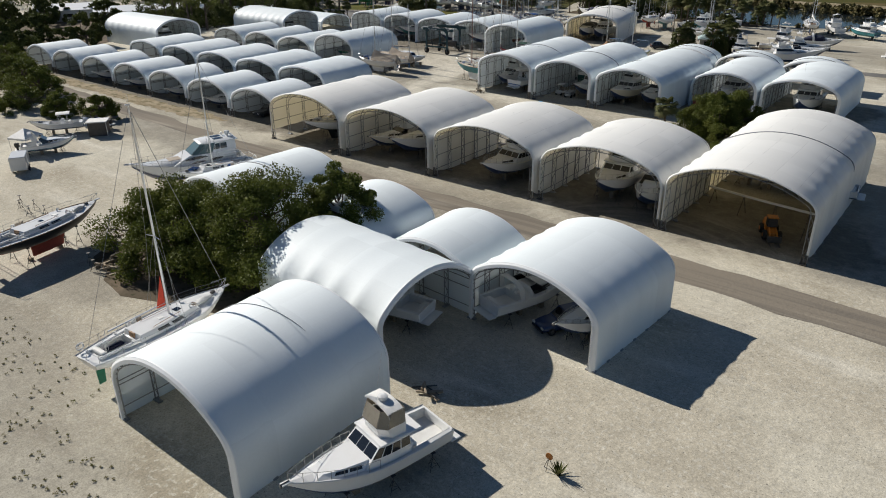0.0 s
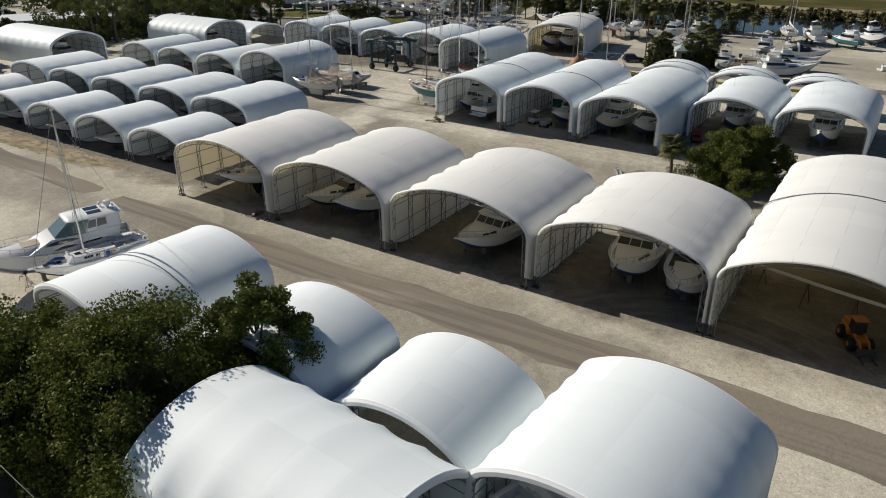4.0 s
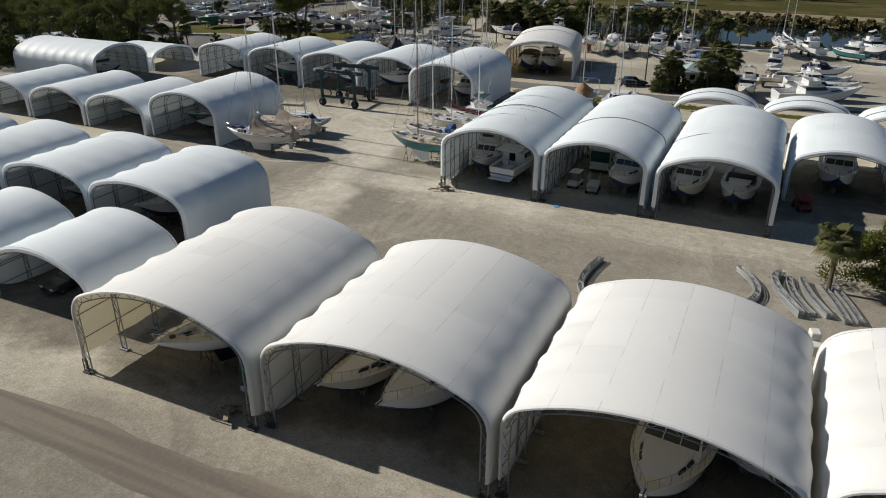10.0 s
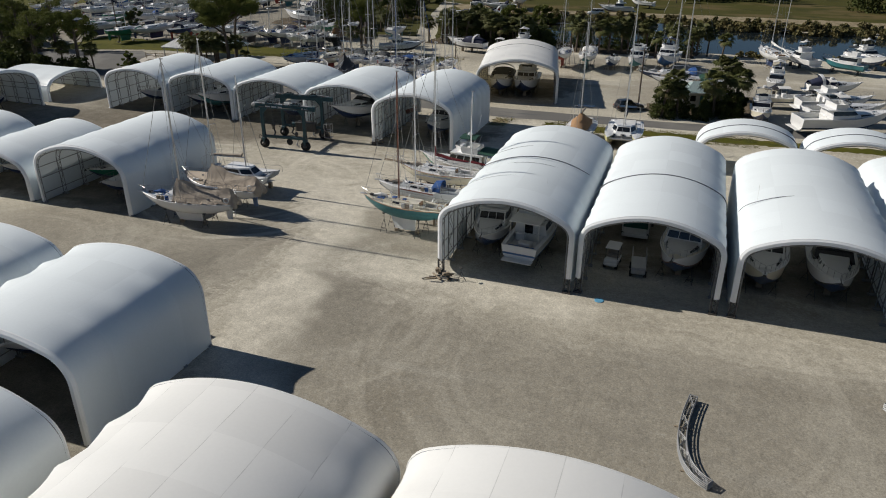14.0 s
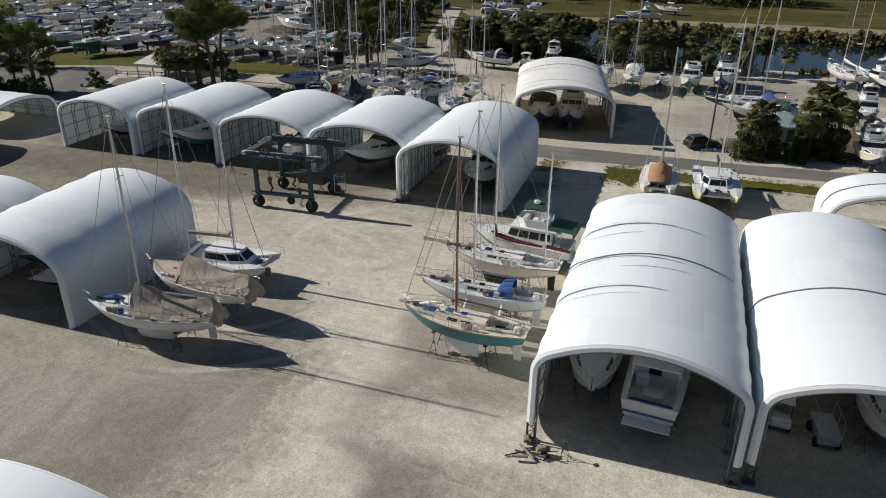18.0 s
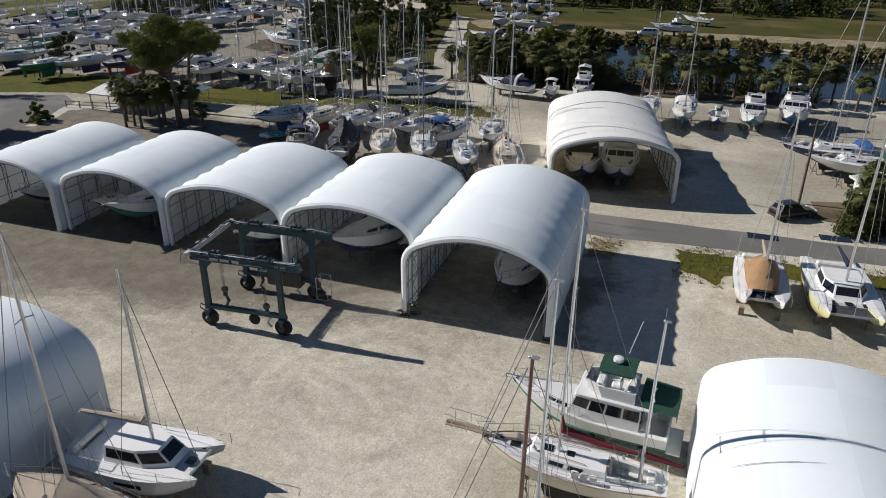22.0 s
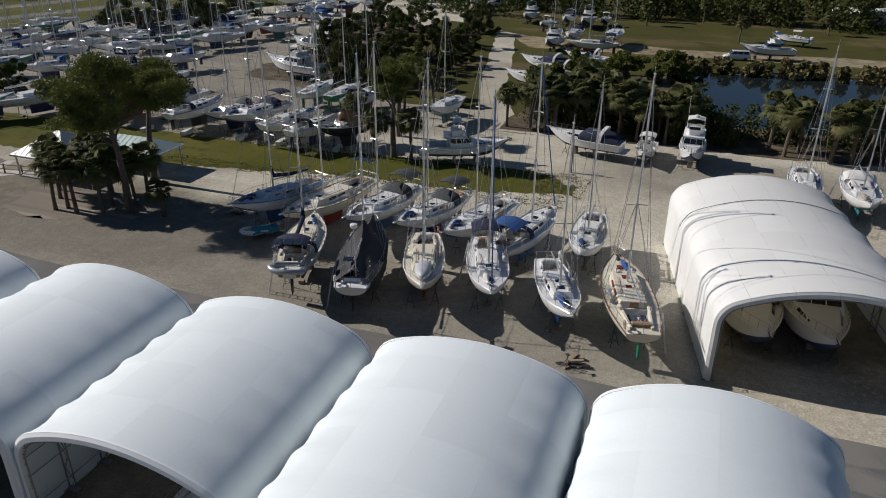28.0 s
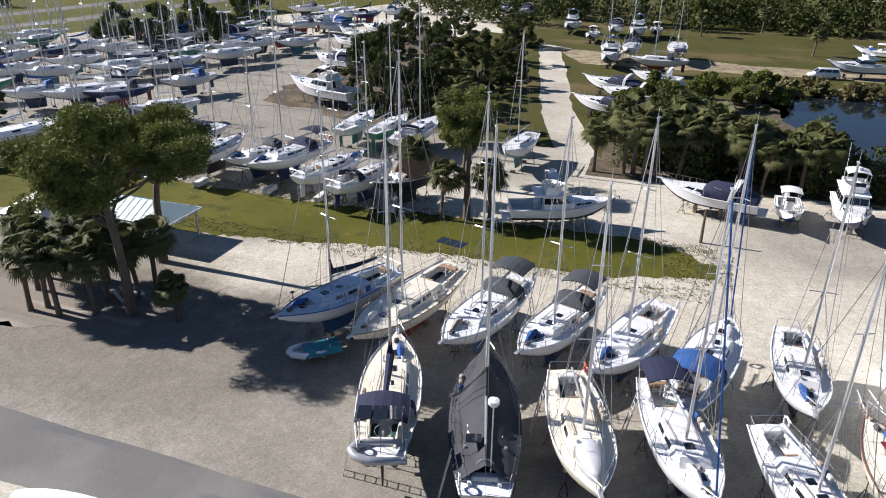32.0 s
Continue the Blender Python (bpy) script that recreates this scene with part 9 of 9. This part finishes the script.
# two rows of sailboats beyond the lane
sailboat(at(-124.6, 174.5, 19), 10.8, deck=CREAMGEL, bottom=BLACK, canvas=C_NAVY, cover=C_NAVY, bimini=C_NAVY, panels=True, label="white sailboat with solar panels and navy covers", seed=60)
dinghy(pose(-122.9, 169.6, 2.6, 0, 0, 110), "grey inflatable hung on a sailboat's stern", GREYCAR)
sailboat(at(-119.1, 174.2, 17), 11.4, hull=WHITE, bottom=BLACK, tarp=C_CHAR, span=(0.075, 0.995), label="sailboat wrapped in a charcoal cover", seed=61)
sailboat(at(-114.3, 175.0, -160), 10.0, tender=True, hull=CREAMGEL, deck=CREAMGEL, bottom=RED, label="cream sailboat with a white cover on its foredeck", dodger=False, canvas=C_WHITE, seed=62)
sailboat(at(-109.5, 176.0, -160), 10.0, bottom=NAVY, bimini=C_NAVY, furl=C_BLUE, label="white sailboat with a navy awning and blue furled jib", dodger=False, seed=63)
sailboat(at(-103.8, 174.4, -157), 9.0, bottom=NAVY, label=SB, dodger=False, seed=64)
sailboat(at(-99.0, 175.4, 17), 11.4, hull=CREAMGEL, deck=CREAMGEL, bottom=GREEN, trim=BROWN, lids=C_RED, ports=C_RED, bowsprit=0.8, cover=None, label="classic sailboat with a varnished deck and green underbody", dodger=False, seed=65, mizzen=False, canvas=C_RED)
sailboat(at(-132.3, 183.3, 158), 10.4, bottom=BLUE, trim=BLUE, cover=C_NAVY, deck=mat("pale_blue_deck", (0.52, 0.62, 0.70), 0.5, vary=0.1), label="white sailboat with pale blue deck and navy sail cover", seed=66, dodger=False)
sailboat(at(-127.5, 184.2, 168), 12.4, hull=CREAMGEL, deck=CREAMGEL, bottom=RED, label="cream sailboat with a green cockpit seat", trim=TEAK, dodger=False, seed=67, panels=True)
sailboat(at(-122.3, 184.8, 168), 10.8, bottom=BLUE, bimini=C_GREY, label="white sailboat with a charcoal awning", seed=68, canvas=C_GREY)
sailboat(at(-117.5, 184.9, 164), 10.0, deck=DECK, bottom=NAVY, canvas=C_GREY, bimini=C_GREY, label="white sailboat with a slack grey cover over the cockpit", seed=69)
sailboat(at(-112.9, 184.7, 163), 10.4, bottom=NAVY, canvas=C_BROWN, label="white sailboat with an outboard on its stern rail", seed=70, dodger=False)
sailboat(at(-108.4, 183.9, -13), 10.4, bottom=BLUE, bimini=C_BLUE, label="white sailboat with a bright blue awning", seed=71, furl=C_BLUE)
sailboat(at(-103.4, 184.6, -177), 9.4, bottom=BLACK, deck=DECK, label=SB, seed=72, dodger=False)
dinghy(at(-132.6, 179.6, 130), "white inflatable with a teal tarpaulin", WHITE, C_TEAL)
# across the verge
PROTO = []   # those that stand closest
PROTO.append(sailboat(at(-160.7, 207.8, -5), 11.0, bottom=BLACK, trim=TEAK, label="white sailboat with timber rubbing strake on stands", seed=73, cover=None))
PROTO.append(sailboat(at(-155.0, 208.2, 163), 9.0, canvas=C_GREY, label="small white sailboat with dark canvas", seed=74))
PROTO.append(sailboat(at(-152.0, 209.2, 168), 12.0, bottom=NAVY, canvas=C_NAVY, bimini=C_NAVY, label="white sailboat with a navy cockpit awning", seed=75))
PROTO.append(sailboat(at(-145.8, 207.4, -16), 10.0, bottom=WHITE, label=SB, dodger=False, seed=76))
PROTO.append(sailboat(at(-141.4, 206.0, -15), 9.5, bottom=NAVY, deck=DECK, label=SB, seed=77))
sailboat(at(-137.2, 206.9, 153), 8.4, hull=BLACK, bottom=BLACK, rig=False, tarp=C_BROWN, label="small boat under an ochre tarpaulin", seed=78)
motor_yacht(at(-121.8, 207.4, -68), 9.9, style="sedan", bottom=BLACK, stripe=BLACK, zb=0.6, label="white flybridge motor yacht parked on the grass verge", seed=79)
MPROTO = [motor_yacht(at(-165.4, 240.6, 76), 13.0, style="sedan", label="white sport fishing yacht in the far yard", seed=80, arch=True),
          motor_yacht(at(-119.0, 271.0, 80), 8.5, style="express", label="white cruiser parked beyond the grove", seed=81, far=True),
          motor_yacht(at(-125.0, 262.0, 75), 10.0, style="express", canvas=C_NAVY, label="white cruiser with a dark cover beyond the grove", seed=82, far=True),
          motor_yacht(at(-144.0, 326.0, 180), 10.5, style="sedan", canvas=C_BLUE, label="white flybridge boat at the field's edge", seed=83, far=True),
          motor_yacht(at(-137.0, 314.0, 180), 8.0, style="open", label="white fishing boat at the field's edge", seed=84, far=True)]
SPROTO = [sailboat(at(-151.2, 223.8, -2), 9.4, bottom=TEAL, label="white sailboat with a teal underbody", dodger=False, seed=85, far=True),
          sailboat(at(-146.7, 223.7, -6), 9.0, hull=GREEN, bottom=GREEN, label="green-hulled sailboat in the far yard", dodger=False, seed=86, far=True),
          sailboat(at(-142.8, 223.3, -6), 11.0, bottom=BLACK, label="white sailboat with a black underbody on a cradle", seed=120, far=True),
          sailboat(at(-187, 237, 160), 9.6, canvas=C_BLUE, cover=C_BLUE, label="white sailboat with blue canvas on a cradle", seed=121, far=True),
          sailboat(at(-186, 205, -20), 12.5, bottom=NAVY, cover=C_WHITE, dodger=False, label="long white sailboat on a cradle", seed=122, far=True),
          sailboat(at(-178, 206.5, -15), 10.0, hull=NAVY, bottom=RED, cover=C_NAVY, label="navy-hulled sailboat on a cradle", seed=123, far=True),
          sailboat(at(-172, 208, -10), 10.5, deck=DECK, bottom=RED, bimini=C_NAVY, label="white sailboat with a red underbody on a cradle", seed=124, far=True)]
for k, (x, y, a) in enumerate(((-129.8, 222.1, 175), (-190, 199, -20), (-167, 211, 165), (-202, 222, 150), (-196, 225, 155), (-191, 226.5, 150), (-184, 213, 150), (-179, 222, 150), (-206, 211, -25))):
    copy_thing(SPROTO[k % len(SPROTO)], at(x, y, a))
for k, (x, y, a) in enumerate(((-212, 222, -25), (-226, 229, 160), (-212, 234, 155), (-219, 233, -20), (-229, 242, -25), (-239, 247, 160), (-227, 249, -20), (-240, 258, -20), (-246, 263, 155), (-219, 256, 160), (-226, 256, -20), (-236, 281, -20), (-232, 288, 160), (-208, 251, 150), (-203, 259, -20), (-195, 259, 155), (-212, 264, -20), (-199, 266, 150))):
    copy_thing(SPROTO[(3 * k + 1) % len(SPROTO)], at(x, y, a))
for k, (x, y, a) in enumerate(((-197, 272, -20), (-190, 275, 150), (-197, 280, 155), (-217, 276, -20), (-213, 292, -20), (-202, 297, 150), (-206, 323, -20), (-217, 325, 150), (-201, 319, 155), (-196, 321, -20), (-192, 330, -20), (-222, 310, 155), (-230, 302, -20), (-205, 243, 155), (-198, 248, -20), (-216, 243, 155), (-233, 236, -20))):
    copy_thing(SPROTO[(5 * k + 2) % len(SPROTO)], at(x, y, a))
for k, (x, y, a) in enumerate(((-202, 239, -10), (-176, 264, 70), (-174, 268, 75), (-189, 297, 70), (-186, 304, 75), (-210, 285, -15), (-200, 303, 70), (-184, 285, 70), (-208, 310, 100), (-133.3, 325, 180), (-128, 323, 178), (-124, 327, 182), (-122, 257, 82), (-124, 248, 78), (-129, 287, 178), (-80, 314, 70), (-168, 352, 180), (-161, 348, 180), (-85.8, 293, 100))):
    copy_thing(MPROTO[1 + k % 4], at(x, y, a))
for k, (x, y, a) in enumerate(((-130.2, 293, 180), (-126, 295, 178), (-117.4, 297, 182), (-119.8, 282, 100))):
    copy_thing(SPROTO[(k * 2) % len(SPROTO)], at(x, y, a))
for k, (x, y, a) in enumerate(((-249, 239, -22), (-221, 213, 155), (-237, 223, -24), (-214, 207, -20), (-257, 246, 158), (-244, 229, 156), (-230, 215, -22), (-202, 203, 158))):
    copy_thing(SPROTO[2 + k % 5], at(x, y, a))
sailboat(at(-210, 256, 150), 11, hull=BLACK, bottom=BLACK, tarp=C_GREY, label="sailboat under a dark cover in the far yard", seed=90)
motor_yacht(at(-200, 308, 70), 11, hull=BLUE, style="express", canvas=C_BLUE, label="boat under a bright blue cover in the far yard", seed=91, far=True)
# along the canal
motor_yacht(at(-109.2, 215.2, 80), 9.5, style="express", canvas=C_NAVY, bottom=BLACK, label="white speedboat with a navy cockpit cover", seed=92)
motor_yacht(at(-101.8, 215.6, 180), 6.8, style="open", label="small white boat on a trailer", seed=93, zb=0.5)
motor_yacht(at(-96.6, 215.8, 180), 9.0, style="trawler", label="white cabin boat facing the lane", seed=94)
sailboat(at(-85.4, 205.0, 180), 10.0, bottom=RED, label="white sailboat with its bow to the lane", dodger=False, seed=95)
sailboat(at(-80.4, 205.0, 180), 11.0, bottom=TEAL, canvas=C_WHITE, label="white sailboat with its bow to the lane", seed=96)
motor_yacht(at(-75.7, 206.0, 178), 7.5, style="open", arch=False, label="white open boat on blocks", seed=97)
motor_yacht(at(-71.0, 207.5, 177), 10.5, style="trawler", bottom=TEAL, label="white trawler with a pale teal underbody", seed=98, arch=False)
motor_yacht(at(-65.4, 210.5, 172), 12.5, style="sedan", canvas=C_NAVY, bottom=BLUE, stripe=BLUE, label="white flybridge yacht with a navy enclosure", seed=99)
sailboat(at(-62.5, 190.5, 100), 13.0, hull=NAVY, bottom=BLACK, deck=WHITE, canvas=C_BLUE, label="long navy-hulled sailboat beside the palms", seed=100, mast_h=19)
sailboat(at(-60.5, 186.0, 95), 12.0, hull=WHITE, bottom=BLACK, canvas=C_GREEN, label="white sailboat with a dark green hood", seed=101, mast_h=17)
sailboat(at(-45.6, 220.0, 18), 12.0, label="white ketch propped near the canal", mizzen=True, cover=C_WHITE, dodger=False, seed=102, mast_h=17)
motor_yacht(at(-40.3, 221.0, 33), 10.0, style="sedan", label="white flybridge yacht near the canal", seed=103, far=True)
motor_yacht(at(-32.5, 218.0, 62), 8.4, style="trawler", hull=TEAL, bottom=TEAL, deck=DECK, canvas=C_GREY, label="bright teal workboat with a dark wheelhouse", seed=104, far=True)
motor_yacht(at(-27.0, 225.0, -150), 11.0, style="sedan", label="white motor yacht near the canal", seed=105, far=True)
motor_yacht(at(-49.5, 171.8, 180), 8.4, style="sedan", hull=CREAMGEL, label="cream fishing boat with a covered bridge", seed=106, far=True)
motor_yacht(at(-38.6, 170.4, -70), 13.4, style="sedan", zb=0.5, label="large white motor yacht parked by the lane", seed=107, far=True)
motor_yacht(at(-37.8, 176.2, -73), 11.6, style="express", zb=0.6, label="large white express yacht beside others", seed=108, far=True)
motor_yacht(at(-38.4, 182.0, -76), 11.0, style="sedan", zb=0.6, label="white flybridge yacht beside others", seed=109, far=True)
motor_yacht(at(-37.0, 194.6, -80), 8.6, style="express", canvas=C_NAVY, label="white express cruiser beside others", seed=110, far=True)
motor_yacht(at(-46.2, 194.0, 176), 8.4, style="trawler", hull=GREYCAR, label="grey-hulled trawler yacht near the palms", seed=111, far=True)
motor_yacht(at(-44.8, 183.6, -78), 7.0, style="open", hull=CREAMGEL, label="cream open boat among motor yachts", seed=113, far=True)
for k, (x, y, a) in enumerate(((-18, 186, -80), (-14, 200, 100), (-12, 190, 95))):
    copy_thing(MPROTO[1 + k % 4], at(x, y, a))
